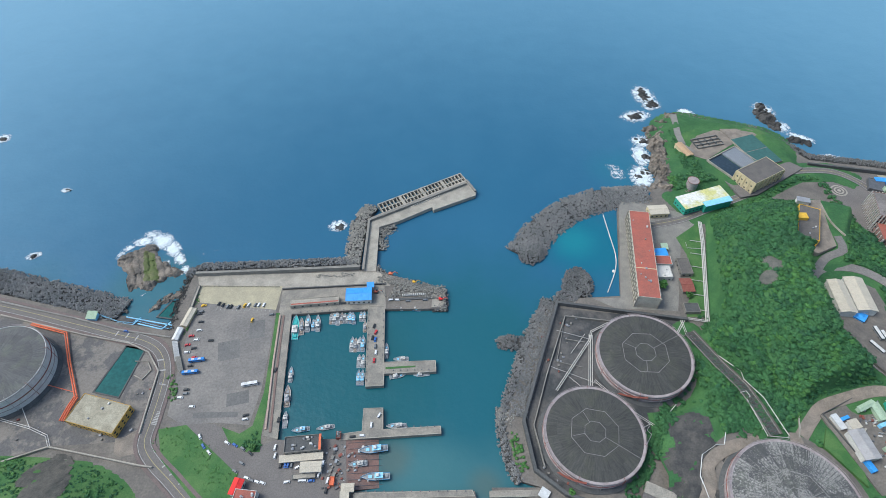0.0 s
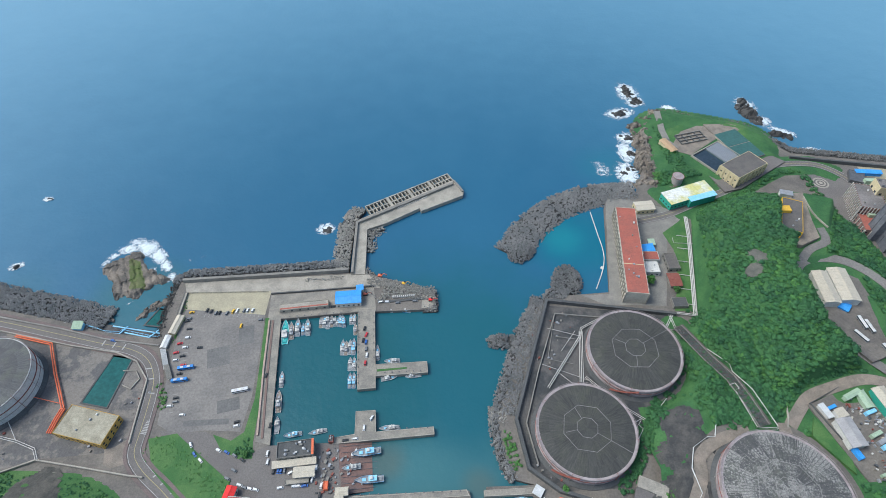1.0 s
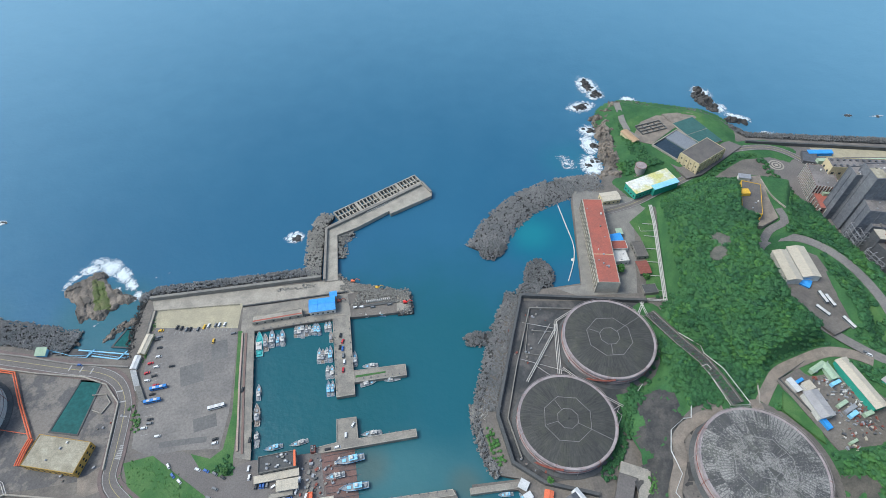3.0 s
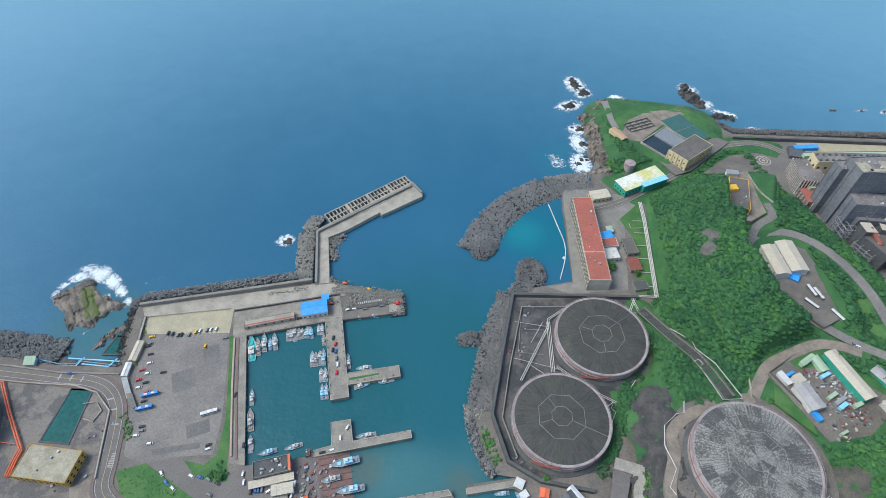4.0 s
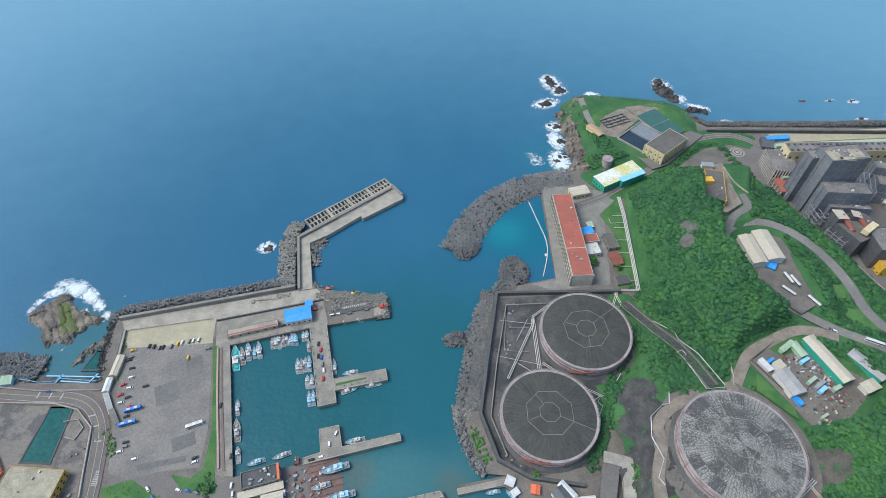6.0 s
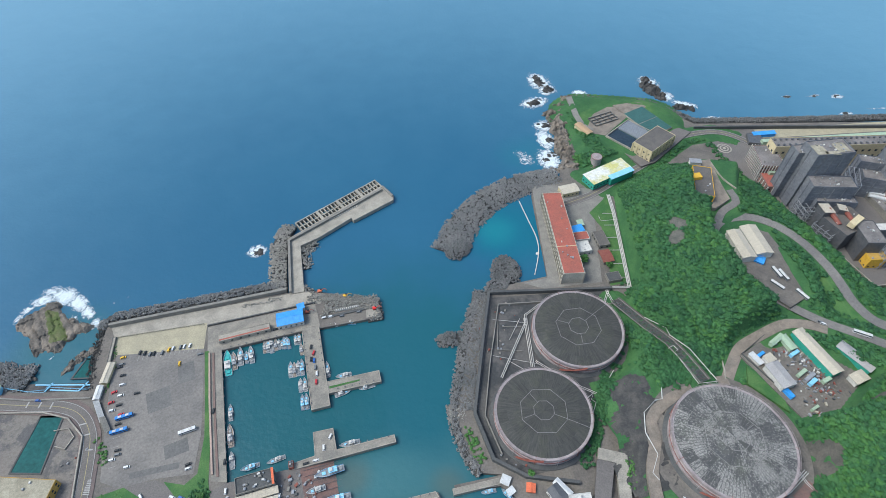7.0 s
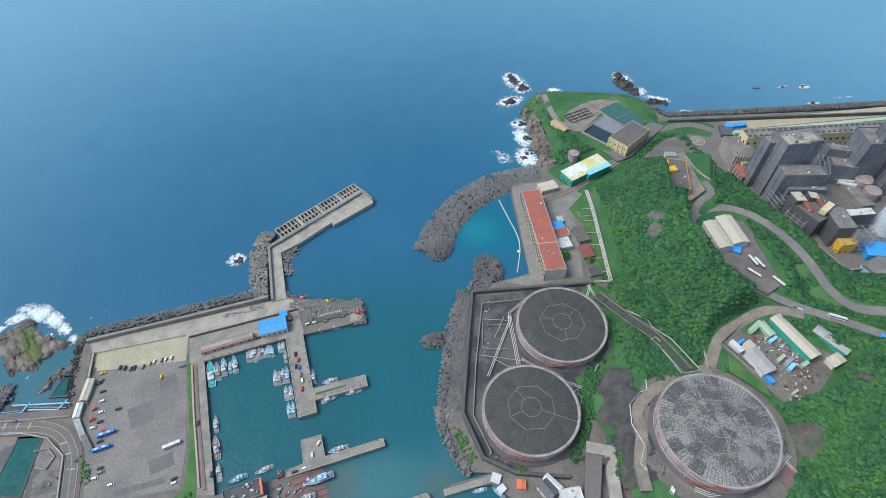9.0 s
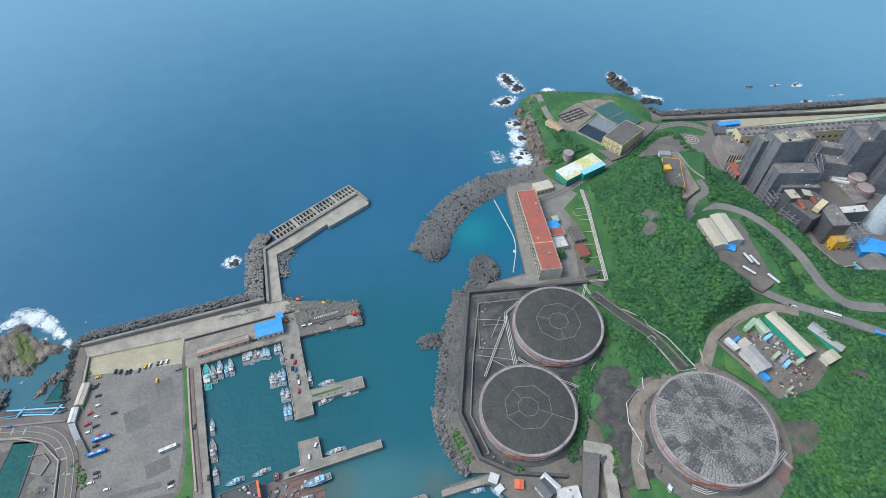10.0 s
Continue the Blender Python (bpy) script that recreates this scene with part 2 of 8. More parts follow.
SLIP = surf("rust_stained_slipway", (0.20, 0.115, 0.095), (0.14, 0.10, 0.09), 0.12, 1.0, blotch=0.8)
def foam_material():
    """Churned white water: a torn sheet that thins out into lace."""
    m = surf("sea_foam", (0.74, 0.78, 0.79), (0.60, 0.68, 0.72), 0.4, 2.5, rough=0.9, bump=0.6)
    n, l = m.node_tree.nodes, m.node_tree.links
    cover = n.new("ShaderNodeAttribute")
    cover.attribute_name = "cover"
    lace = n.new("ShaderNodeTexNoise")
    for key, v in (("Scale", 0.17), ("Detail", 9), ("Roughness", 0.72), ("Distortion", 1.2)):
        lace.inputs[key].default_value = v
    l.new(n["Geometry"].outputs["Position"], lace.inputs["Vector"])
    add = n.new("ShaderNodeMath")
    add.operation = "MULTIPLY_ADD"
    add.inputs[1].default_value = 0.30
    l.new(cover.outputs["Fac"], add.inputs[0])
    l.new(lace.outputs[0], add.inputs[2])
    torn = n.new("ShaderNodeMapRange")
    torn.inputs[1].default_value, torn.inputs[2].default_value, torn.inputs[4].default_value = 0.60, 0.82, 0.92
    l.new(add.outputs[0], torn.inputs[0])
    l.new(torn.outputs[0], n["Principled BSDF"].inputs["Alpha"])
    return m


FOAM = foam_material()
POND.node_tree.nodes["Principled BSDF"].inputs["IOR"].default_value = 1.2


# ---- mesh tools ----
def thing(name, label, category, loc=(0, 0, 0), group="", kind=""):
    ob = new(name)
    ob.location = loc
    ob.empty_display_size = 0.5
    return tagged(ob, label, category, group, kind)


def mesh_of(bm, name, material, off=(0, 0, 0), smooth=False):
    if off != (0, 0, 0):
        bmesh.ops.translate(bm, verts=bm.verts, vec=(-off[0], -off[1], -off[2]))
    me = bpy.data.meshes.new(name)
    bm.to_mesh(me)
    bm.free()
    me.materials.append(material)
    if smooth:
        me.polygons.foreach_set("use_smooth", [True] * len(me.polygons))
    return me


def part(name, bm, material, parent, label="", smooth=False):
    """One mesh under a thing or a part; the bmesh is in the thing's own axes."""
    ob = new(name, mesh_of(bm, name, material, smooth=smooth))
    ob.parent = parent
    return tagged(ob, label)


def single(name, bm, material, label, category, kind="", group="", loc=(0, 0, 0), smooth=False):
    ob = new(name, mesh_of(bm, name, material, loc, smooth))
    ob.location = loc
    return tagged(ob, label, category, group, kind)


def box(bm, cx, cy, z0, z1, lx, ly, ang=0.0, bevel=0.0):
    m = Matrix.Translation((cx, cy, (z0 + z1) / 2)) @ Matrix.Rotation(radians(ang), 4, "Z") @ Matrix.Diagonal((lx, ly, z1 - z0, 1))
    r = bmesh.ops.create_cube(bm, size=1, matrix=m)
    if bevel:
        vs = set(r["verts"])
        bmesh.ops.bevel(bm, geom=[e for e in bm.edges if e.verts[0] in vs and e.verts[1] in vs], offset=bevel, segments=1, affect="EDGES")
    return bm


def prism(bm, pts, z0, z1):
    """A straight-sided solid over an outline."""
    if sum(a[0] * b[1] - b[0] * a[1] for a, b in zip(pts, pts[1:] + pts[:1])) < 0:
        pts = pts[::-1]
    lo = [bm.verts.new((x, y, z0)) for x, y in pts]
    hi = [bm.verts.new((x, y, z1)) for x, y in pts]
    bm.faces.new(hi)
    bm.faces.new(lo[::-1])
    for i in range(len(pts)):
        j = (i + 1) % len(pts)
        bm.faces.new((lo[i], lo[j], hi[j], hi[i]))
    return bm


def side(line, off):
    """The line moved sideways by off, with mitred corners."""
    out = []
    for i, p in enumerate(line):
        a = Vector(line[max(i - 1, 0)][:2])
        c = Vector(line[min(i + 1, len(line) - 1)][:2])
        b = Vector(p[:2])
        d1 = (b - a).normalized() if i else (c - b).normalized()
        d2 = (c - b).normalized() if i < len(line) - 1 else d1
        n1, n2 = Vector((-d1.y, d1.x)), Vector((-d2.y, d2.x))
        n = (n1 + n2).normalized()
        out.append(tuple(b + n * off / max(0.5, n.dot(n1))))
    return out


def band(bm, line, width, z0, z1, shift=0.0):
    """A wall, kerb or strip of even width along a line."""
    a, b = side(line, shift + width / 2), side(line, shift - width / 2)
    rows = [[bm.verts.new((*p, z)) for p in s] for s, z in ((a, z0), (a, z1), (b, z1), (b, z0))]
    for r in range(4):
        s, t = rows[r], rows[(r + 1) % 4]
        for i in range(len(line) - 1):
            bm.faces.new((s[i], s[i + 1], t[i + 1], t[i]))
    bm.faces.new([r[0] for r in rows])
    bm.faces.new([r[-1] for r in rows][::-1])
    bmesh.ops.recalc_face_normals(bm, faces=bm.faces)
    return bm


def smooth_line(line, step=4.0):
    """A rounded, evenly sampled copy of a line."""
    out = []
    n = len(line)
    for i in range(n - 1):
        p0, p1, p2, p3 = (Vector(line[max(0, min(n - 1, i + k))]) for k in (-1, 0, 1, 2))
        k = max(1, int((p2 - p1).length / step))
        for j in range(k):
            t = j / k
            out.append(tuple(0.5 * (2 * p1 + (p2 - p0) * t + (2 * p0 - 5 * p1 + 4 * p2 - p3) * t * t + (3 * p1 - p0 - 3 * p2 + p3) * t ** 3)))
    out.append(tuple(line[-1]))
    return out


def ribbon(bm, line, width, lift, shift=0.0, level=None, thick=0.15):
    """A road surface along a line; 3D lines carry their own level."""
    a, b = side(line, shift + width / 2), side(line, shift - width / 2)
    zs = [(p[2] if len(p) > 2 else level) + lift for p in line]
    va = [bm.verts.new((*p, z)) for p, z in zip(a, zs)]
    vb = [bm.verts.new((*p, z)) for p, z in zip(b, zs)]
    wa = [bm.verts.new((*p, z - thick)) for p, z in zip(a, zs)]
    wb = [bm.verts.new((*p, z - thick)) for p, z in zip(b, zs)]
    for i in range(len(line) - 1):
        bm.faces.new((vb[i], vb[i + 1], va[i + 1], va[i]))
        bm.faces.new((va[i], va[i + 1], wa[i + 1], wa[i]))
        bm.faces.new((wb[i], wb[i + 1], vb[i + 1], vb[i]))
    return bm


def tube(bm, pts, r, n=6):
    """A pipe or rail along 3D points."""
    rings = []
    for i, p in enumerate(pts):
        d = (Vector(pts[min(i + 1, len(pts) - 1)]) - Vector(pts[max(i - 1, 0)])).normalized()
        q = d.to_track_quat("Z", "Y")
        rings.append([bm.verts.new(Vector(p) + q @ Vector((r * math.cos(k * math.tau / n), r * math.sin(k * math.tau / n), 0))) for k in range(n)])
    for s, t in zip(rings, rings[1:]):
        for k in range(n):
            bm.faces.new((s[k], s[(k + 1) % n], t[(k + 1) % n], t[k]))
    bm.faces.new(rings[0][::-1])
    bm.faces.new(rings[-1])
    return bm


def lathe(bm, profile, n=96, cx=0.0, cy=0.0):
    """A round body from (radius, z) pairs."""
    rings = [[bm.verts.new((cx + r * math.cos(k * math.tau / n), cy + r * math.sin(k * math.tau / n), z)) for k in range(n)] for r, z in profile]
    for s, t in zip(rings, rings[1:]):
        for k in range(n):
            bm.faces.new((s[k], s[(k + 1) % n], t[(k + 1) % n], t[k]))
    bm.faces.new(rings[-1])
    bm.faces.new(rings[0][::-1])
    return bm


def local(rect, u, v):
    """A point of a (cx, cy, length, width, angle) plot from its centre along and across it."""
    a = radians(rect[4])
    return rect[0] + u * math.cos(a) - v * math.sin(a), rect[1] + u * math.sin(a) + v * math.cos(a)



# ---- sea ----
def sea_material():
    m = bpy.data.materials.new("sea_water")
    m.use_nodes = True
    n, l = m.node_tree.nodes, m.node_tree.links
    b = n["Principled BSDF"]
    geo = n.new("ShaderNodeNewGeometry")

    def spot(x, y, inner, outer, wobble=0.35):
        """1 within inner metres of a place, 0 past outer, with an uneven rim."""
        d = n.new("ShaderNodeVectorMath")
        d.operation = "DISTANCE"
        d.inputs[1].default_value = (x, y, 0)
        l.new(geo.outputs["Position"], d.inputs[0])
        w = n.new("ShaderNodeTexNoise")
        w.inputs["Scale"].default_value, w.inputs["Detail"].default_value = 0.03, 4
        l.new(geo.outputs["Position"], w.inputs["Vector"])
        a = n.new("ShaderNodeMath")
        a.operation = "MULTIPLY_ADD"
        a.inputs[1].default_value, a.inputs[2].default_value = outer * wobble, -outer * wobble / 2
        l.new(w.outputs[0], a.inputs[0])
        s = n.new("ShaderNodeMath")
        l.new(d.outputs["Value"], s.inputs[0])
        l.new(a.outputs[0], s.inputs[1])
        r = n.new("ShaderNodeMapRange")
        r.interpolation_type = "SMOOTHSTEP"
        r.inputs[1].default_value, r.inputs[2].default_value, r.inputs[3].default_value, r.inputs[4].default_value = inner, outer, 1, 0
        l.new(s.outputs[0], r.inputs[0])
        return r.outputs[0]

    def over(below, colour, mask, most=1.0):
        k = n.new("ShaderNodeMath")
        k.operation = "MULTIPLY"
        k.inputs[1].default_value = most
        l.new(mask, k.inputs[0])
        x = n.new("ShaderNodeMix")
        x.data_type = "RGBA"
        l.new(k.outputs[0], x.inputs[0])
        l.new(below, x.inputs[6])
        x.inputs[7].default_value = (*colour, 1)
        return x.outputs[2]

    drift = n.new("ShaderNodeTexNoise")
    drift.inputs["Scale"].default_value, drift.inputs["Detail"].default_value = 0.004, 5
    l.new(geo.outputs["Position"], drift.inputs["Vector"])
    ramp = n.new("ShaderNodeValToRGB")
    ramp.color_ramp.elements[0].position, ramp.color_ramp.elements[1].position = 0.3, 0.7
    ramp.color_ramp.elements[0].color, ramp.color_ramp.elements[1].color = (0.021, 0.099, 0.178, 1), (0.028, 0.117, 0.198, 1)
    l.new(drift.outputs[0], ramp.inputs[0])
    c = ramp.outputs[0]
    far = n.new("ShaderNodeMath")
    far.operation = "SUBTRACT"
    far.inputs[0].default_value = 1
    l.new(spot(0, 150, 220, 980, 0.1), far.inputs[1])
    c = over(c, (0.122, 0.262, 0.362), far.outputs[0])  # aerial haze put into the water colour, paler with distance
    for x, y, i, o, col, most in SEA_SPOTS:
        c = over(c, col, spot(x, y, i, o), most)
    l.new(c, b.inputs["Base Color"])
    b.inputs["Roughness"].default_value, b.inputs["IOR"].default_value = 0.25, 1.4
    bumps = None
    for scale, dist in ((0.05, 1.0), (0.30, 0.30), (1.3, 0.08)):
        w = n.new("ShaderNodeTexNoise")
        w.inputs["Scale"].default_value, w.inputs["Detail"].default_value = scale, 4
        l.new(geo.outputs["Position"], w.inputs["Vector"])
        bp = n.new("ShaderNodeBump")
        bp.inputs["Strength"].default_value, bp.inputs["Distance"].default_value = 0.6, dist
        l.new(w.outputs[0], bp.inputs["Height"])
        if bumps:
            l.new(bumps, bp.inputs["Normal"])
        bumps = bp.outputs[0]
    l.new(bumps, b.inputs["Normal"])
    return m


# shoals, silt and the sheltered harbour: x, y, inner, outer, colour, strength
SEA_SPOTS = [
    (*(2.5, 179.7), 70, 190, (0.014, 0.098, 0.122), 0.9), (*(-97.3, 198.1), 60, 110, (0.012, 0.090, 0.108), 0.9),
    (*(135.8, 342.5), 18, 62, (0.012, 0.125, 0.185), 0.9), (*(123, 346.1), 4, 30, (0.02, 0.20, 0.235), 0.6),
    (*(-13.1, 126.5), 10, 50, (0.06, 0.16, 0.17), 0.7), (*(33.2, 126.5), 4, 40, (0.06, 0.15, 0.16), 0.5),
    (*(-35.2, 139.9), 3, 20, (0.10, 0.115, 0.09), 0.5), (*(29.2, 122.8), 2, 18, (0.09, 0.115, 0.095), 0.5),
    (*(-252.5, 283.7), 20, 62, (0.03, 0.12, 0.14), 0.75), (*(-360, 292.9), 10, 45, (0.03, 0.12, 0.17), 0.5),
    (*(189.4, 446.2), 8, 50, (0.025, 0.14, 0.20), 0.6),
]
bm = bmesh.new()
bmesh.ops.create_grid(bm, x_segments=60, y_segments=60, size=6000)
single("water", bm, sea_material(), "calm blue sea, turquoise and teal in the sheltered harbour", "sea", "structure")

# ---- low ground: two platforms on both sides of the harbour mouth ----
WEST = [(-1500, 560), (-382.1, 281.5), (-311.6, 265.1), (-271.1, 252.7), (-223.9, 244.5), (-223.3, 275.6), (-220.7, 304.5), (-72.7, 307.7), (-60.6, 307.7),
        (-47.2, 303.2), (-19.3, 292.5), (0.5, 286.4), (2.9, 266.8), (-48.2, 265.7), (-63.4, 265.7), (-127.3, 260.5), (-118.3, 153.6), (-74.9, 154.4),
        (-69.2, 153.6), (-64, 118.2), (21.2, 118.9), (22.5, 113.2), (-53.7, 109.3), (-62, 40), (-62, -1500), (-1500, -1500)]
EAST = [(-62, -1500), (-62, 40), (20, 40), (74.8, 101.3), (63.6, 114.2), (33.6, 116.3), (32.9, 121), (66.7, 121.1), (54, 124.8), (47, 142.8), (45, 169.6),
        (54.7, 191.9), (71.3, 236.4), (87.9, 266.8), (104.6, 276.8), (126.6, 278), (152.7, 279.7), (170.9, 382.7), (179.8, 404.3), (208.3, 404.3),
        (226, 442.8), (230.4, 489.9), (247.2, 516.4), (266.8, 536.7), (281.7, 531.3), (307.1, 518.5), (354.8, 508.1), (379.6, 475.3), (391.2, 459.2),
        (467.2, 444.6), (663.3, 408), (1500, 240), (2500, 0), (2500, -1500)]
bm = bmesh.new()
prism(bm, WEST, -8, 3)
prism(bm, EAST, -8, 3)
single("ground", bm, GROUND, "worn grey-brown made ground round the harbour", "ground", "structure")


# ---- hills ----
def at(p, *rest):
    return (*p, *rest)


def wooded(x, y):
    z = height(x, y)
    if z < 3.6:
        return None
    for poly, level, blend in PADS:
        if inside(x, y, poly) or edge_dist(x, y, poly) < 6:
            return None
    if math.hypot(x - TANK_PAD[0], y - TANK_PAD[1]) < TANK_PAD[2] + 2:
        return None
    for line, width in HILL_ROADS + [(LOW_ROAD, 9), (TRESTLE, 9)]:
        if min(seg_dist(x, y, a[0], a[1], b[0], b[1])[0] for a, b in zip(line, line[1:])) < width / 2 + 3:
            return None
    for cx, cy, r in BARE:
        if math.hypot(x - cx, y - cy) < r * (1 + 0.5 * noise.noise((x * 0.07, y * 0.07, 3.0))):
            return None
    return z


BARE = [at((176.2, 131), 20), at((173.5, 151), 13), at((163, 105.5), 17), at((250.5, 262), 7), at((256.5, 274), 7), at((268, 84), 12), at((322, 104), 6),
        at((-266.1, 129.5), 14), at((-258.7, 116.6), 14), at((367.3, 183.5), 9), at((380.2, 173.2), 8), at((365.7, 209.2), 8), at((312.8, 258.7), 8), at((276.3, 484.8), 16), at((343.3, 499.1), 12)]


def hill(name, x0, x1, y0, y1, step, label, material=UNDERGROWTH):
    nx, ny = int((x1 - x0) / step) + 1, int((y1 - y0) / step) + 1
    hs = [[height(x0 + i * step, y0 + j * step) for i in range(nx)] for j in range(ny)]
    vid, verts, faces = {}, [], []

    def v(i, j):
        if (i, j) not in vid:
            vid[i, j] = len(verts)
            z = hs[j][i]
            x, y = x0 + i * step, y0 + j * step
            soft = 1.0 if wooded(x, y) is not None else 0.0
            verts.append((x, y, z - 0.3 if z <= 3.02 else z + soft * (0.9 * noise.noise((x * 0.2, y * 0.2, 0)) + 0.6 * noise.noise((x * 0.45, y * 0.45, 4)))))
        return vid[i, j]
    for j in range(ny - 1):
        for i in range(nx - 1):
            if max(hs[j][i], hs[j][i + 1], hs[j + 1][i], hs[j + 1][i + 1]) > 3.02:
                faces.append((v(i, j), v(i + 1, j), v(i + 1, j + 1), v(i, j + 1)))
    me = bpy.data.meshes.new(name)
    me.from_pydata(verts, [], faces)
    me.materials.append(material)
    me.polygons.foreach_set("use_smooth", [True] * len(me.polygons))
    return tagged(new(name, me), label, "hill", kind="structure")


hill("hill_east", 150, 560, 0, 560, 2.2, "green hillside covered with low shrubs and undergrowth")
hill("hill_west", -420, -150, -40, 170, 3.0, "green hillside with low scrub beside the coast road", GRASS)


# ---- laid surfaces, each a few centimetres proud of the one below ----
def patch(name, pts, material, label, category, lift=0.06, kind="structure"):
    return single(name, prism(bmesh.new(), pts, 2.6, 3 + lift), material, label, category, kind)


patch("pavement", [(-208, 272.6), (-141, 265.1), (-138.9, 231.2), (-137.7, 191.9), (-140.8, 164.5), (-165.9, 166.2), (-189.2, 164.5), (-202.2, 171.7), (-206.8, 215.9), (-209.5, 258.3)], ASPHALT_LOT, "large worn asphalt car park with patches", "car park", 0.10)
patch("pavement", [(-213.2, 290.7), (-140, 290), (-141, 265.1), (-208.8, 272.1)], SAND, "bare sandy storage ground by the sea wall", "sandy ground", 0.08)
patch("pavement", [(-217.2, 301.3), (-72.6, 306.4), (-60.5, 306.4), (-42, 300), (-46.4, 290.7), (-139.3, 286.4), (-213, 290)], CONCRETE_PALE, "pale concrete apron road behind the sea wall", "concrete road", 0.05)
patch("pavement", [(-139.1, 285.2), (-51.3, 290.7), (-48.2, 266.2), (-63.5, 266.2), (-127, 261.1), (-117.9, 154), (-128.6, 156.9), (-137.8, 258.3)], QUAY, "grey concrete quay apron round the basin", "quay apron", 0.07)
patch("pavement", [(-165.6, 165.3), (-136.8, 146.7), (-118.3, 153.6), (-74.1, 154), (-69.2, 153.6), (-64.6, 113.9), (-135.2, 107.5), (-172, 144.8), (-200.8, 167.4), (-190.5, 166.2)], ASPHALT, "grey asphalt yard road beside the harbour sheds", "yard road", 0.09)
patch("lawn", [(-140, 262), (-136.8, 262), (-130.9, 191.9), (-130.2, 156.9), (-128.4, 144.8), (-137.9, 144.8), (-152, 152), (-160, 163), (-146, 158), (-138, 164), (-135.2, 190), (-136.6, 215)], GRASS, "bright green grass verge along the car park", "grass", 0.16)
patch("lawn", [(-205.2, 161.1), (-185.9, 164.5), (-170.1, 152), (-140.5, 129.3), (-141.6, 118.2), (-142.7, 107.5), (-164.1, 111), (-195.8, 138.9)], GRASS, "green overgrown bank between two roads", "grass", 0.3)
patch("pavement", [(-372.3, 262.8), (-298.7, 246.1), (-236, 228.6), (-222, 208.5), (-218.5, 152.8), (-280.9, 148.8), (-327.9, 133.1), (-417.9, 187.3), (-464.3, 258.3)], YARD_WEST, "dark oil-stained tank yard", "tank yard", 0.05)
patch("pavement", [(98.4, 266.8), (202.4, 254.9), (202.3, 215.9), (153.1, 161.1), (130.8, 117.5), (81.5, 116.4), (64.5, 133.1), (60.1, 167.4)], YARD, "dark oil-stained yard round the shore tanks", "tank yard", 0.05)
patch("pavement", [(176.1, 400.2), (230.1, 380.4), (246, 369), (223.5, 347), (197.9, 263.9), (146.1, 266.8), (128.8, 276.8), (152.3, 278)], CONCRETE, "grey concrete yard round the pump house", "works yard", 0.07)
patch("pavement", [(392.9, 449.9), (446.9, 435.1), (657, 401.3), (471.5, 202.7), (425.6, 211.8), (413.9, 258.2), (408.8, 312), (397.1, 374.8), (385.2, 424.3)], ASPHALT, "grey asphalt yard of the power station", "works yard", 0.05)
patch("lawn", [(218.7, 347), (248.8, 369), (219.9, 258.3), (203.4, 258.3), (217, 293.8), (222.9, 326.2)], GRASS, "green grass strip beside a steel pipeline", "grass", 0.12)


def road(name, line, width, material, label, level=3.0, lift=0.22, marks=True):
    ln = smooth_line(line, 4)
    ob = single(name, ribbon(bmesh.new(), ln, width, lift, level=level, thick=0.5), material, label, "road", "structure")
    if marks:
        part("centre_line", ribbon(bmesh.new(), ln, 0.35, lift + 0.03, 0.0, level, 0.03), LINE_YELLOW, ob)
        for sh in (width / 2 - 0.5, 0.5 - width / 2):
            part("edge_line", ribbon(bmesh.new(), ln, 0.3, lift + 0.03, sh, level, 0.03), LINE_WHITE, ob)
    return ob


COAST_ROAD = [(-522.5, 301.3), (-375.6, 269.1), (-310.9, 252.7), (-269.2, 241.8), (-241.4, 234.9), (-225.3, 225), (-215.9, 208.5), (-213.6, 191), (-212.7, 167.4), (-211.8, 150.8), (-202.5, 138.9), (-185.6, 125.5), (-167.9, 111), (-128.8, 80.9)]
road("road", COAST_ROAD, 9.5, ASPHALT, "two-lane grey asphalt coast road")
for pts, w in HILL_ROADS[:3]:
    road("road", pts, w, ASPHALT_LOT, "winding grey asphalt road over the hill", lift=0.45, marks=False)
road("road", HILL_ROADS[3][0], HILL_ROADS[3][1], EARTH, "dusty brown concrete road up to the oil tank", lift=0.45, marks=False)
road("road", LOW_ROAD, 8.5, ASPHALT, "grey asphalt road past the pump house", lift=0.35)


WALK_RED = surf("reddish_footway", (0.165, 0.122, 0.112), (0.125, 0.10, 0.094), 0.2, 1.5, blotch=0.6)
for sh in (-6.2, 6.2):
    single("footway", ribbon(bmesh.new(), smooth_line(COAST_ROAD, 4), 2.4, 0.36, sh, 3.0, 0.4), WALK_RED, "reddish footway beside the coast road", "footway", "structure")


# ---- sea walls ----
def wall(name, line, width, z0, z1, material, label, category="wall", kind="structure"):
    return single(name, band(bmesh.new(), line, width, z0, z1), material, label, category, kind)


wall("sea_wall", [(-218.1, 301.9), (-142.1, 305.8), (-74.4, 309.6)], 2.4, 2, 7, CONCRETE, "grey concrete sea wall behind the armour blocks", "sea wall")
wall("sea_wall", [(-488.7, 298.9), (-375.4, 272.3), (-306.2, 256.3), (-266.9, 245.3), (-220.7, 237.8)], 1.2, 2, 4.2, CONCRETE, "low concrete parapet beside the coast road", "sea wall")
wall("sea_wall", [(385.2, 449.9), (460, 435.6), (651.1, 398.1), (1490, 240)], 2.0, 2, 7, CONCRETE_DARK, "dark concrete sea wall beside the power station", "sea wall")
wall("bund_wall", [(202.2, 253.9), (149, 262.4), (96.4, 271), (75.1, 213.7), (58.3, 167), (63.1, 131.7), (82, 116.2), (115.8, 104.7)], 2.2, 2, 7, CONCRETE_DARK, "dark concrete bund wall round the shore tanks", "bund wall")
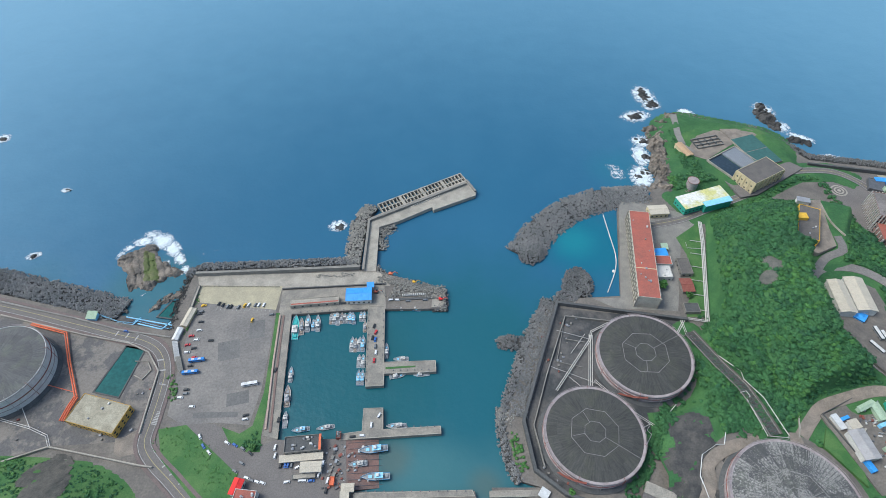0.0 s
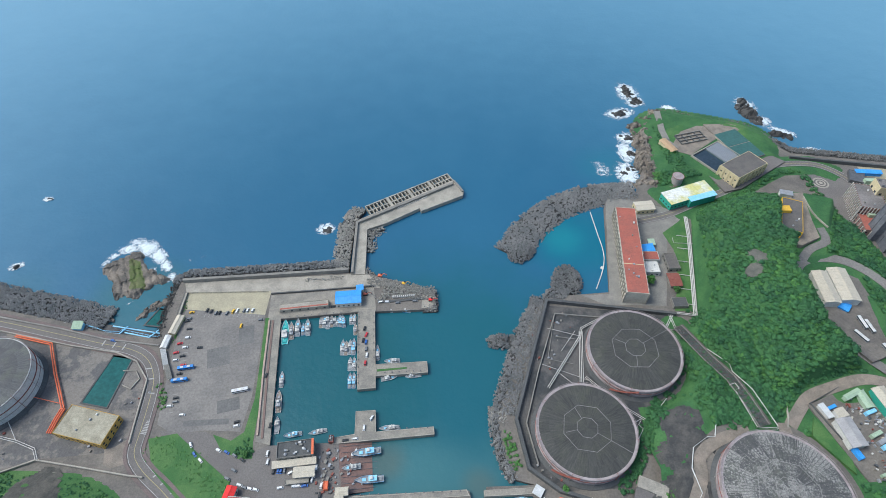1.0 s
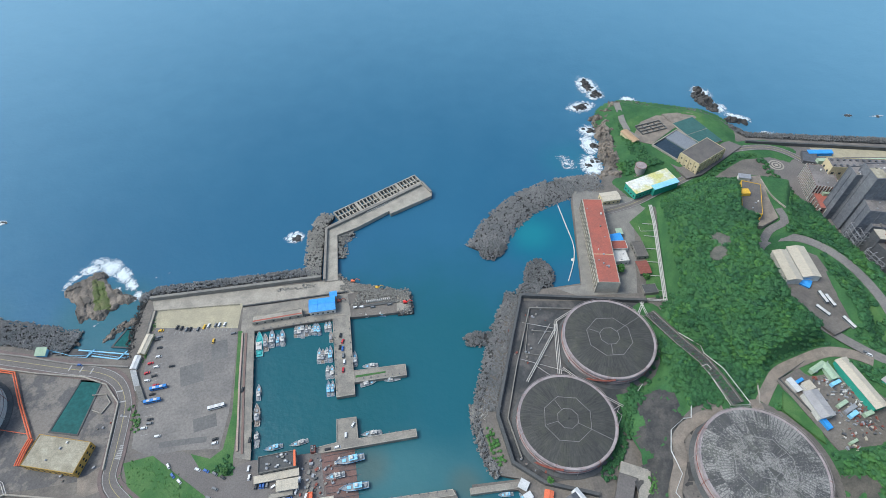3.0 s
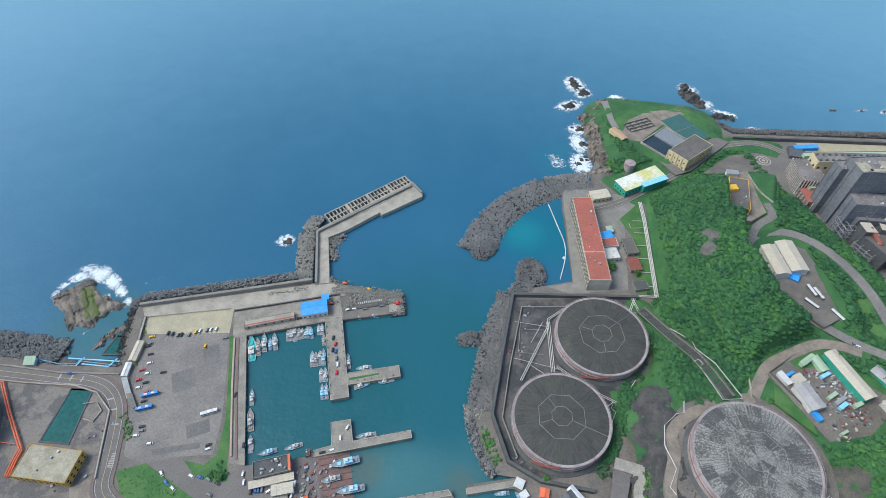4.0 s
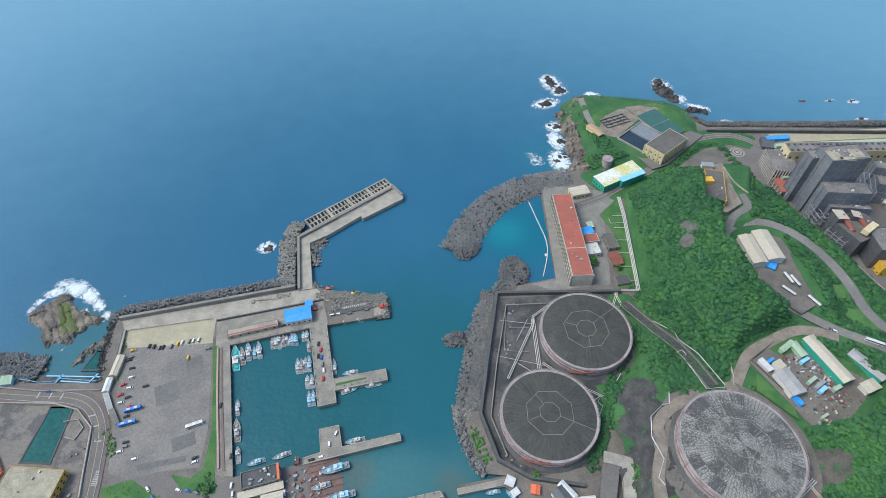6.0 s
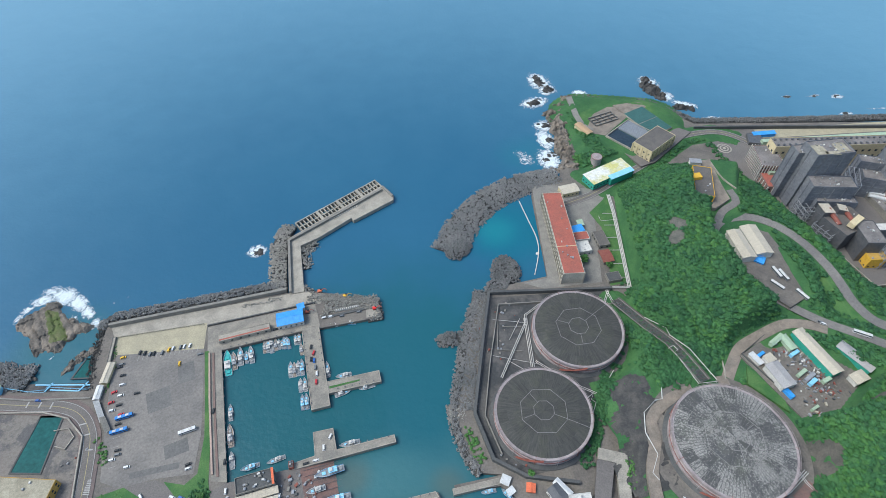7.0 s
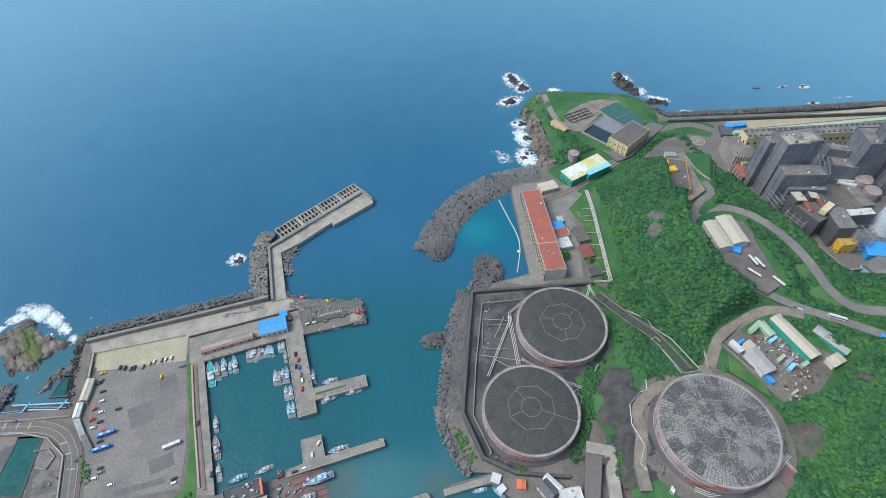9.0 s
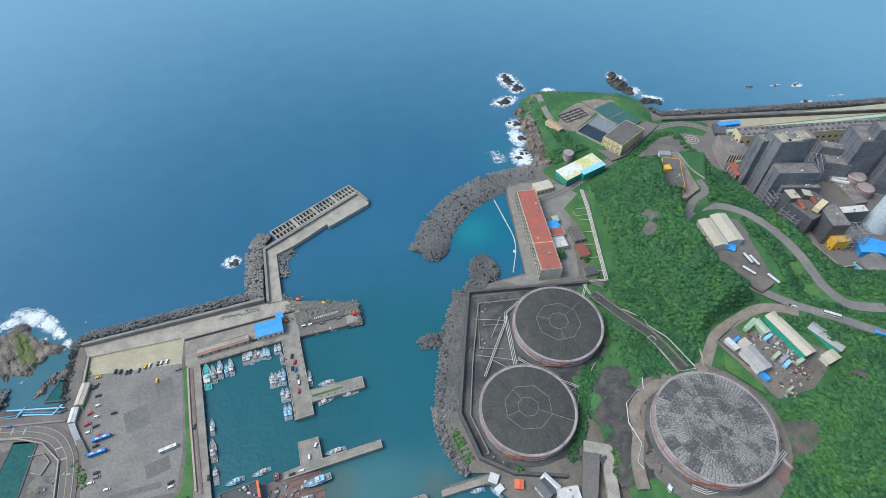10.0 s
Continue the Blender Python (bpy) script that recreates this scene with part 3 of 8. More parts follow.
wall("bund_wall", [(189.7, 246.4), (101.4, 258), (79.8, 204.5), (65.5, 164), (70, 133.9)], 0.8, 2, 5, CONCRETE, "inner concrete bund wall of the tank yard", "bund wall")
wall("bund_wall", [(-369.2, 259.2), (-290.3, 239.5), (-251.8, 232.1), (-233.5, 223.8), (-220.4, 207.4), (-219, 181.8), (-217.5, 157.8)], 1.0, 2, 4.6, CONCRETE_PALE, "pale concrete wall round the tank yard", "bund wall")
wall("bund_wall", [(-318.5, 132.4), (-277.9, 148), (-249.5, 142.8), (-209.3, 135.1), (-200, 133.9)], 1.0, 2, 5, CONCRETE_PALE, "pale concrete wall at the foot of the bank", "bund wall")

# ---- jetty and quays ----
jetty = thing("jetty", "angled grey concrete breakwater jetty with a parapet", "jetty", kind="structure")
DECK = [(-72.4, 305.6), (-72.6, 371), (-22.1, 400), (24.5, 426.8), (33.7, 409.8), (32.4, 403.2), (-9.4, 382.5), (-11.1, 386.4), (-42.9, 367.3), (-60.9, 359.8), (-59.8, 305.6)]
part("deck", prism(bmesh.new(), DECK, -8, 4), CONCRETE_PALE, jetty)
part("parapet", band(bmesh.new(), [(-71.1, 306.2), (-71, 367.1), (-21.8, 394.2), (23.1, 419.7)], 2.2, 3.9, 6.5), CONCRETE, jetty)
part("end_block", band(bmesh.new(), [(24.4, 424.2), (32.5, 408.2)], 2.0, 3.9, 5.5), CONCRETE, jetty)
CELLS = (-19.9, 407.1, 95.3, 15.7, 29)
bm = bmesh.new()
L, W = CELLS[2], CELLS[3]
for v in (-W / 2 + 0.6, 0.0, W / 2 - 0.6):
    box(bm, *local(CELLS, 0, v), -8, 4.0 if v else 3.6, L, 1.2, CELLS[4])
for k in range(4):
    for j in range(6):
        u = -L / 2 + 0.5 + (L - 1.0) * (k + j / 6) / 4
        box(bm, *local(CELLS, u, 0), -8, 3.8 if j else 4.1, 3.0 if j == 0 and k else 0.9, W, CELLS[4])
box(bm, *local(CELLS, L / 2 - 0.6, 0), -8, 4.05, 1.2, W, CELLS[4])
part("caisson_frame", bm, CONCRETE_PALE, jetty, "open concrete caisson cells on the sea side")
bm = bmesh.new()
for k in range(14):
    x = k / 13
    a, b = Vector((-31.7, 387)), Vector((-4.5, 401.4))
    q = a.lerp(b, x)
    box(bm, q.x, q.y, 3.9, 4.9, 1.0, 1.0, 30)
part("bollard_row", bm, WHITE, jetty)


def quay(pts, label, top=3.4):
    q = thing("quay", label, "quay", kind="structure")
    part("deck", prism(bmesh.new(), pts, -8, top), QUAY, q)
    bm = bmesh.new()
    band(bm, pts + pts[:1], 0.5, top, top + 0.3, 0.3 if sum(a[0] * b[1] - b[0] * a[1] for a, b in zip(pts, pts[1:] + pts[:1])) > 0 else -0.3)
    part("edge_kerb", bm, CONCRETE_PALE, q)
    return q


quay([(-63.7, 268.9), (-49.3, 268.9), (-45.1, 195.4), (-59.2, 194.5)], "grey concrete finger quay with parked cars")
quay([(-46.5, 215.7), (-5.8, 217.2), (-5.3, 207.3), (-45.8, 205.4)], "grey concrete mooring pier with a grassy middle strip", 3.3)
quay([(-75.2, 157.6), (-58.5, 160.1), (-58.9, 177.3), (-44.3, 177.7), (-43.1, 161.3), (-1.6, 163.9), (-1.2, 158), (-73.9, 153.1)], "grey concrete L-shaped pier in the harbour", 3.45)
quay([(-60.1, 117.3), (19.7, 119.5), (21.5, 115.2), (-59.6, 113)], "pale concrete pier beside the slipway", 3.45)
quay([(31.1, 118.8), (64.8, 119.5), (64.4, 115.2), (31.2, 114.5)], "pale concrete pier at the harbour mouth", 3.45)
single("lawn", prism(bmesh.new(), [(-44.9, 211.2), (-21.6, 212.5), (-21.6, 211.2), (-44.8, 209.3)], 3.2, 3.45), GRASS, "strip of grass and weeds on the mooring pier", "grass", "structure")

# slipway sloping into the water
bm = bmesh.new()
top = [(-69.2, 153.6), (-65.2, 118.9)]
foot = [(-36.1, 122.4), (-38.8, 158.1)]
vs = [bm.verts.new((*p, 3.06)) for p in top] + [bm.verts.new((*p, -1.0)) for p in foot]
lo = [bm.verts.new((v.co.x, v.co.y, -8)) for v in vs]
bm.faces.new(vs)
for i in range(4):
    bm.faces.new((vs[i], lo[i], lo[(i + 1) % 4], vs[(i + 1) % 4]))
bmesh.ops.recalc_face_normals(bm, faces=bm.faces)
single("slipway", bm, SLIP, "rust-stained concrete slipway sloping into the harbour", "slipway", "structure")


# ---- oil tanks ----
def roof_sheet(radius, h, r0, r1, material):
    """One wedge of a tank roof's covering, a little proud of the dome."""
    half = math.tau / (48 if r0 > 0.1 else 24) - 0.0025
    knots = ((0.0, 1.8), (0.25, 1.7), (0.5, 1.2), (0.75, 0.5), (1.0, -0.9))
    bm = bmesh.new()
    rows = []
    for i in range(4):
        r = r0 + (r1 - r0) * i / 3
        z = next(za + (zb - za) * (r - ra) / (rb - ra) for (ra, za), (rb, zb) in zip(knots, knots[1:]) if r <= rb)
        rows.append([bm.verts.new((radius * r * math.cos(a), radius * r * math.sin(a), h + z + 0.07)) for a in (-half, 0, half)])
    for s, q in zip(rows, rows[1:]):
        for k in range(2):
            bm.faces.new((s[k], q[k], q[k + 1], s[k + 1]))
    return mesh_of(bm, "roof_sheet", material)


def tank(centre, radius, z0, top, wall_mat, label, roof_mat, arms, turn=0.0, rings=3):
    t = thing("oil_tank", label, "oil tank", (*centre, z0))
    h = top - z0
    part("shell", lathe(bmesh.new(), [(radius, -1), (radius, h - 0.4), (radius - 0.35, h - 0.4), (radius - 0.35, h - 1.2)], 128), wall_mat, t)
    part("roof", lathe(bmesh.new(), [(radius - 0.4, h - 1.3), (radius - 0.4, h - 0.9), (radius * 0.75, h + 0.5), (radius * 0.5, h + 1.2), (radius * 0.25, h + 1.7), (0.6, h + 1.8)], 96), roof_mat, t, "weathered grey dome roof with radial seams")
    for r0, r1 in ((0.03, 0.27), (0.275, 0.5), (0.505, 0.75), (0.755, 0.985)):
        me = roof_sheet(radius, h, r0, r1, roof_mat)
        for k in range(24 if r0 > 0.1 else 12):
            ob = new("roof_sheet", me)
            ob.parent = t
            ob.matrix_local = pose(0, 0, 0, 0, 0, k * (15 if r0 > 0.1 else 30) + math.degrees(turn))
    bm = bmesh.new()
    for k in range(48):
        a = k * math.tau / 48
        tube(bm, [(r * math.cos(a), r * math.sin(a), z) for r, z in ((radius * 0.98, h - 0.75), (radius * 0.75, h + 0.58), (radius * 0.5, h + 1.28), (radius * 0.3, h + 1.72))], 0.09, 4)
    tagged(part("roof_seam", bm, roof_mat, t), kind="stuff")
    for k in range(rings):
        z = h * (0.35 + 0.6 * k / max(1, rings - 1)) - 0.3
        part("wind_girder", lathe(bmesh.new(), [(radius - 0.05, z), (radius + 0.4, z), (radius + 0.4, z + 0.25), (radius - 0.05, z + 0.25)], 128), STEEL_PINK, t)
    part("spray_ring", lathe(bmesh.new(), [(radius + 0.4, h * 0.6), (radius + 0.65, h * 0.6), (radius + 0.65, h * 0.6 + 0.3), (radius + 0.4, h * 0.6 + 0.3)], 128), RUST, t, "rusty red water pipe ring")
    bm = bmesh.new()
    for k in range(64):
        a = k * math.tau / 64
        tube(bm, [((radius + 0.5) * math.cos(a), (radius + 0.5) * math.sin(a), z) for z in (h - 0.3, h + 0.8)], 0.06, 4)
    for z in (h + 0.35, h + 0.8):
        tube(bm, [((radius + 0.5) * math.cos(k * math.tau / 96), (radius + 0.5) * math.sin(k * math.tau / 96), z) for k in range(97)], 0.06, 4)
    part("guard_rail", bm, STEEL_PINK, t)
    if arms:
        for rr, z in ((0.50, 1.55), (0.22, 2.05)):
            bm = bmesh.new()
            lathe(bm, [(radius * rr - 0.14, h + z - 0.35), (radius * rr + 0.14, h + z - 0.35), (radius * rr + 0.14, h + z), (radius * rr - 0.14, h + z), (radius * rr - 0.14, h + z - 0.34)], 8)
            bmesh.ops.delete(bm, geom=[f for f in bm.faces if len(f.verts) == 8], context="FACES_ONLY")
            bmesh.ops.rotate(bm, verts=bm.verts, cent=(0, 0, 0), matrix=Matrix.Rotation(turn, 3, "Z"))
            part("roof_walkway", bm, WALKWAY, t, "grey octagonal roof walkway")
        for ang, r0, r1 in arms:
            bm = bmesh.new()
            c, s = math.cos(radians(ang)), math.sin(radians(ang))
            n = 5
            pts = [(radius * (r0 + (r1 - r0) * k / n), h + 1.95 - 1.9 * (r0 + (r1 - r0) * k / n) ** 2) for k in range(n + 1)]
            tube(bm, [(r * c, r * s, z) for r, z in pts], 0.17, 4)
            part("roof_walkway", bm, WALKWAY, t, "grey radial roof walkway")
    for k in range(14):
        a = turn + k * math.tau / 14
        bm = bmesh.new()
        tube(bm, [((radius + 0.75) * math.cos(a), (radius + 0.75) * math.sin(a), z) for z in (0.5, h - 0.5)], 0.16, 5)
        tube(bm, [((radius + 0.75) * math.cos(a), (radius + 0.75) * math.sin(a), h - 0.5), ((radius - 1.4) * math.cos(a), (radius - 1.4) * math.sin(a), h + 0.5)], 0.12, 5)
        part("drop_pipe", bm, RUST if k % 2 else STEEL_PALE, t, "dull red water pipe" if k % 2 else "pale water pipe")
    part("vent", lathe(bmesh.new(), [(0.9, h + 1.6), (0.9, h + 2.1), (1.1, h + 2.2), (0.3, h + 2.5)], 16), roof_mat, t)
    part("foundation", lathe(bmesh.new(), [(radius + 3.4, -1), (radius + 3.2, 0.5), (radius + 0.2, 1.6), (radius - 0.5, 1.6)], 96), CONCRETE_DARK, t)
    bm = bmesh.new()
    for k in range(30):
        a = turn + 3.6 + k * 0.02
        z = h * k / 30
        box(bm, (radius + 1.0) * math.cos(a), (radius + 1.0) * math.sin(a), z, z + 0.15, 1.4, 1.0, math.degrees(a))
    part("stair", bm, RUST, t, "rusty red spiral stair")
    return t


def roof_polar(name, dark, light, flake):
    """Tank roof felt laid in radial strips: dirt runs outwards, and where it flakes the pale layer below shows in slabs."""
    m = bpy.data.materials.new(name)
    m.use_nodes = True
    n, l = m.node_tree.nodes, m.node_tree.links
    b = n["Principled BSDF"]
    b.inputs["Roughness"].default_value = 0.85
    here, info = n.new("ShaderNodeTexCoord"), n.new("ShaderNodeObjectInfo")
    xyz = n.new("ShaderNodeSeparateXYZ")
    l.new(here.outputs["Object"], xyz.inputs[0])

    def math_node(op, a, c=None, e=None):
        q = n.new("ShaderNodeMath")
        q.operation = op
        for k, v in enumerate((a, c, e)):
            if v is None:
                continue
            if isinstance(v, (int, float)):
                q.inputs[k].default_value = v
            else:
                l.new(v, q.inputs[k])
        return q.outputs[0]

    def rise(v, lo, hi, a=0.0, c=1.0):
        q = n.new("ShaderNodeMapRange")
        for k, w in enumerate((lo, hi, a, c)):
            q.inputs[k + 1].default_value = w
        l.new(v, q.inputs[0])
        return q.outputs[0]

    def tex(vec, scale, detail=6, rough=0.7):
        q = n.new("ShaderNodeTexNoise")
        q.inputs["Scale"].default_value, q.inputs["Detail"].default_value, q.inputs["Roughness"].default_value = scale, detail, rough
        l.new(vec, q.inputs["Vector"])
        return q.outputs[0]

    def blend(f, a, c):
        q = n.new("ShaderNodeMix")
        q.data_type = "RGBA"
        l.new(f, q.inputs[0])
        for k, v in ((6, a), (7, c)):
            if isinstance(v, tuple):
                q.inputs[k].default_value = (*v, 1)
            else:
                l.new(v, q.inputs[k])
        return q.outputs[2]

    angle = math_node("ARCTAN2", xyz.outputs[1], xyz.outputs[0])
    radius = math_node("SQRT", math_node("ADD", math_node("MULTIPLY", xyz.outputs[0], xyz.outputs[0]), math_node("MULTIPLY", xyz.outputs[1], xyz.outputs[1])))
    shift = math_node("MULTIPLY", info.outputs["Random"], 90.0)
    run = n.new("ShaderNodeCombineXYZ")
    l.new(math_node("MULTIPLY", angle, 26.0), run.inputs[0])
    l.new(math_node("MULTIPLY", radius, 0.09), run.inputs[1])
    l.new(shift, run.inputs[2])
    place = n.new("ShaderNodeNewGeometry").outputs["Position"]
    streak = tex(run.outputs[0], 1.0, 7, 0.7)
    colour = blend(rise(streak, 0.36, 0.64), dark, light)
    stain = tex(place, 0.09, 6, 0.65)
    colour = blend(rise(stain, 0.50, 0.72, 0.0, 0.55), colour, tuple(v * f for v, f in zip(light, (1.25, 1.35, 1.05))))
    grit = tex(place, 1.4, 5, 0.7)
    if flake:
        slab = n.new("ShaderNodeTexBrick")
        cell = n.new("ShaderNodeCombineXYZ")
        wander = tex(place, 0.35, 3, 0.5)
        l.new(math_node("ADD", radius, math_node("MULTIPLY", wander, 2.5)), cell.inputs[0])
        l.new(math_node("ADD", math_node("MULTIPLY", angle, 22.9), math_node("MULTIPLY", wander, 0.8)), cell.inputs[1])
        l.new(cell.outputs[0], slab.inputs["Vector"])
        slab.offset = 0.37
        for key, v in (("Scale", 1.0), ("Mortar Size", 0.20), ("Mortar Smooth", 0.3), ("Brick Width", 4.2), ("Row Height", 1.5)):
            slab.inputs[key].default_value = v
        chips = tex(place, 0.8, 9, 0.8)
        broad = tex(place, 0.05, 3, 0.5)
        bare = math_node("ADD", chips, math_node("MULTIPLY_ADD", broad, 0.5, -0.25))
        bare = math_node("ADD", bare, rise(info.outputs["Random"], 0.0, 0.40, -0.10, 0.015))
        pale = math_node("MULTIPLY", rise(bare, 0.478, 0.525), rise(slab.outputs["Fac"], 0.2, 0.8, 1.0, 0.3))
        colour = blend(pale, colour, blend(rise(grit, 0.35, 0.65), (0.17, 0.162, 0.15), (0.31, 0.297, 0.275)))
    value = n.new("ShaderNodeHueSaturation")
    l.new(colour, value.inputs["Color"])
    l.new(math_node("MULTIPLY", rise(grit, 0.25, 0.75, 0.7, 1.3), rise(info.outputs["Random"], 0.0, 1.0, 0.88, 1.12)), value.inputs["Value"])
    l.new(value.outputs[0], b.inputs["Base Color"])
    bp = n.new("ShaderNodeBump")
    bp.inputs["Strength"].default_value, bp.inputs["Distance"].default_value = 0.3, 0.2
    l.new(grit, bp.inputs["Height"])
    l.new(bp.outputs[0], b.inputs["Normal"])
    return m


ROOF_STREAKED = roof_polar("streaked_tank_roof", (0.036, 0.037, 0.036), (0.072, 0.070, 0.062), False)
ROOF_SOOTY = roof_polar("sooty_tank_roof", (0.075, 0.076, 0.078), (0.125, 0.122, 0.118), False)
FLAKED = roof_polar("flaking_tank_roof", (0.062, 0.063, 0.064), (0.092, 0.090, 0.087), True)
tank(C_CENTRE, C_RADIUS, 3, 14, STEEL_PINK, "large oil tank with pinkish shell and dark streaked roof", ROOF_STREAKED, [(-33, 0.2, 0.95), (112, 0.2, 0.45), (190, 0.2, 0.45)], 0.2)
tank(B_CENTRE, B_RADIUS, 3, 14, STEEL_PINK, "large oil tank with pinkish shell and dark streaked roof", ROOF_STREAKED, [(28, 0.2, 0.95), (150, 0.2, 0.45), (262, 0.2, 0.45)], 0.35)
tank(A_CENTRE, A_RADIUS, 16, 28, STEEL_PINK, "large oil tank whose dark roof coating flakes off", FLAKED, [(20, 0.2, 0.45), (140, 0.2, 0.45), (262, 0.2, 0.45)], 0.1)
tank(D_CENTRE, D_RADIUS, 3, 22, STEEL_WHITE, "large white oil tank with red pipes and dark roof", ROOF_SOOTY, [], 0.0, 2)



# ---- armour blocks, rocks and surf ----
def tetrapod():
    """Four tapered legs from one hub: vertices and faces about the centre."""
    vs, fs = [], []
    for d in ((0, 0, 1), (0.943, 0, -0.333), (-0.471, 0.816, -0.333), (-0.471, -0.816, -0.333)):
        d = Vector(d)
        q = d.to_track_quat("Z", "Y")
        o = len(vs)
        for r, z in ((0.62, 0.0), (0.42, 1.55)):
            vs += [tuple(q @ Vector((r * math.cos(k * math.tau / 5), r * math.sin(k * math.tau / 5), z))) for k in range(5)]
        fs += [(o + k, o + (k + 1) % 5, o + 5 + (k + 1) % 5, o + 5 + k) for k in range(5)] + [tuple(o + 5 + k for k in range(5))]
    return np.array(vs), fs


TETRA_V, TETRA_F = tetrapod()


def merged(name, base_v, base_f, places, material, label, category, kind="stuff", jitter=0.0, parent=None):
    """Many copies of one small form joined in one mesh; places: x, y, z, size, random turn."""
    n = len(base_v)
    allv, allf = np.empty((len(places) * n, 3)), []
    for i, (x, y, z, s, flat) in enumerate(places):
        e = Euler((0, 0, random.random() * math.tau)) if flat else Euler([random.random() * math.tau for _ in range(3)])
        m = np.array(e.to_matrix())
        v = base_v @ m.T * s
        allv[i * n:(i + 1) * n] = v + (x, y, z)
        allf += [tuple(a + i * n for a in f) for f in base_f]
    me = bpy.data.meshes.new(name)
    me.from_pydata(allv.tolist(), [], allf)
    me.materials.append(material)
    ob = new(name, me)
    ob.parent = parent
    return tagged(ob, label, category, kind=kind)


def strip_places(line, width, z_in, z_out, per, size, crest=0.5):
    """Scattered places on a bank that runs along a line and falls off to its left edge."""
    out = []
    for a, b in zip(line, line[1:]):
        a, b = Vector(a), Vector(b)
        d = b - a
        n = Vector((-d.y, d.x)).normalized()
        for _ in range(int(d.length * width / (per * 0.7))):
            s, w = random.random(), random.random()
            p = a + d * s + n * w * width + Vector((random.uniform(-1, 1), random.uniform(-1, 1)))
            z = z_in + (z_out - z_in) * max(0.0, (w - crest) / (1 - crest))
            out.append((p.x, p.y, z + random.uniform(-0.4, 0.6), size * random.uniform(0.6, 1.0), False))
    return out


def bank(name, line, width, z_in, z_out, material, crest=0.5):
    """Rubble core below the blocks."""
    bm = bmesh.new()
    rows = [[bm.verts.new((*p, z)) for p in side(line, w)] for w, z in ((-0.5, -6), (-0.5, z_in), (width * crest, z_in), (width, z_out), (width + 1, -6))]
    for s, t in zip(rows, rows[1:]):
        for i in range(len(line) - 1):
            bm.faces.new((s[i], s[i + 1], t[i + 1], t[i]))
    for k in (0, -1):
        bm.faces.new([r[k] for r in rows])
    bmesh.ops.recalc_face_normals(bm, faces=bm.faces)
    return single(name, bm, material, "dark rubble core under the armour blocks", "rubble bank", "structure")


def armour(line, width, z_in, z_out, material, label, per=2.3, size=0.9, crest=0.45):
    bank("rubble_bank", line, width, z_in - 1.3, z_out - 1.2, ROCK_DARK, crest)
    merged("armour_blocks", TETRA_V, TETRA_F, strip_places(line, width, z_in, z_out, per, size, crest), material, label, "armour blocks")


WEST_SHORE = [(-511.1, 314.2), (-383.4, 283.9), (-327.7, 269.1), (-295.4, 260.5), (-273.8, 253.8)]
armour(WEST_SHORE, 24, 3.2, 0.2, ARMOUR, "dark grey concrete tetrapods along the coast road", 2.8, 1.0, 0.6)
armour([(-222.5, 298.8), (-217.5, 306.9), (-143.7, 310.8), (-93.4, 313.4), (-76.3, 314.7)], 11, 4.0, 0.2, ARMOUR, "grey concrete tetrapods outside the sea wall")
armour([(-221.2, 244.5), (-221.9, 275.6), (-220.9, 300)], 8, 2.5, 0.0, ROCK_DARK, "dark boulders along the edge of the car park", 4.0, 0.9)
armour([(-74.8, 309.5), (-74.9, 332.1), (-73, 369.5), (-64.5, 386.4)], 16, 4.2, 0.0, ARMOUR_PALE, "pale grey concrete tetrapods round the jetty bend")
armour([(-47.3, 366.7), (-62.5, 358.6), (-61, 333)], 10, 2.0, 0.0, ARMOUR_PALE, "pale rubble in the inner bend of the jetty", 3.0, 0.8)
armour([(2.9, 265.1), (1, 286.4), (-19.3, 291.9), (-47.1, 302.5), (-59, 312.9)], 8, 3.0, 0.0, ARMOUR_PALE, "pale concrete blocks and rubble round the quay head", 3.2, 1.0)
armour([(-9.1, 265.1), (3.8, 266.2), (2.9, 286.4)], 8, 2.5, 0.0, ARMOUR, "grey tetrapods at the quay head", 3.2, 1.0)
SHORE_EAST = [(86.4, 266.8), (70.4, 236.4), (53.9, 191.9), (45, 169.6), (47.4, 142.4), (54.1, 125.5)]
bank("rubble_bank", SHORE_EAST[::-1], 7, 2.6, -1.2, ROCK_DARK, 0.4)
bank("rubble_bank", [(97.4, 273.8), (76.8, 215.9), (60.2, 168.7)][::-1], 14, 2.4, 1.6, ROCK_DARK, 0.4)
near = strip_places(SHORE_EAST[::-1], 7, 3.4, 0.0, 2.2, 0.9, 0.4)
near += strip_places([(97.4, 273.8), (76.8, 215.9), (60.2, 168.7)][::-1], 13, 3.6, 3.0, 2.4, 0.9, 0.4)
revetment = thing("revetment", "bank of grey concrete tetrapods beside the tank yard", "revetment", kind="structure")
tetra_mesh = bpy.data.meshes.new("armour_block")
tetra_mesh.from_pydata(TETRA_V.tolist(), [], TETRA_F)
tetra_mesh.materials.append(ARMOUR)
near.sort(key=lambda p: p[1])
NEAR_BLOCKS = near[:290]
merged("armour_blocks", TETRA_V, TETRA_F, near[290:], ARMOUR, "bank of grey tetrapods beside the tank yard", "armour blocks", parent=None)
rubble = strip_places([(-44, 283), (-4, 276)], 13, 3.7, 3.4, 2.0, 0.8, 0.8) + strip_places([(-58, 292), (-40, 291)], 9, 3.6, 3.3, 2.4, 0.7, 0.8) + strip_places([(-50.7, 281.5), (-19.1, 285.2)][::-1], 5, 3.6, 3.4, 2.2, 0.7, 0.9) + strip_places([(-111.7, 298.8), (-79.6, 301.3)], 3, 3.5, 3.3, 3.0, 0.6, 0.9) + strip_places([(-46.6, 293.8), (2.9, 281.5)], 7, 3.7, 3.2, 2.4, 0.8, 0.6)
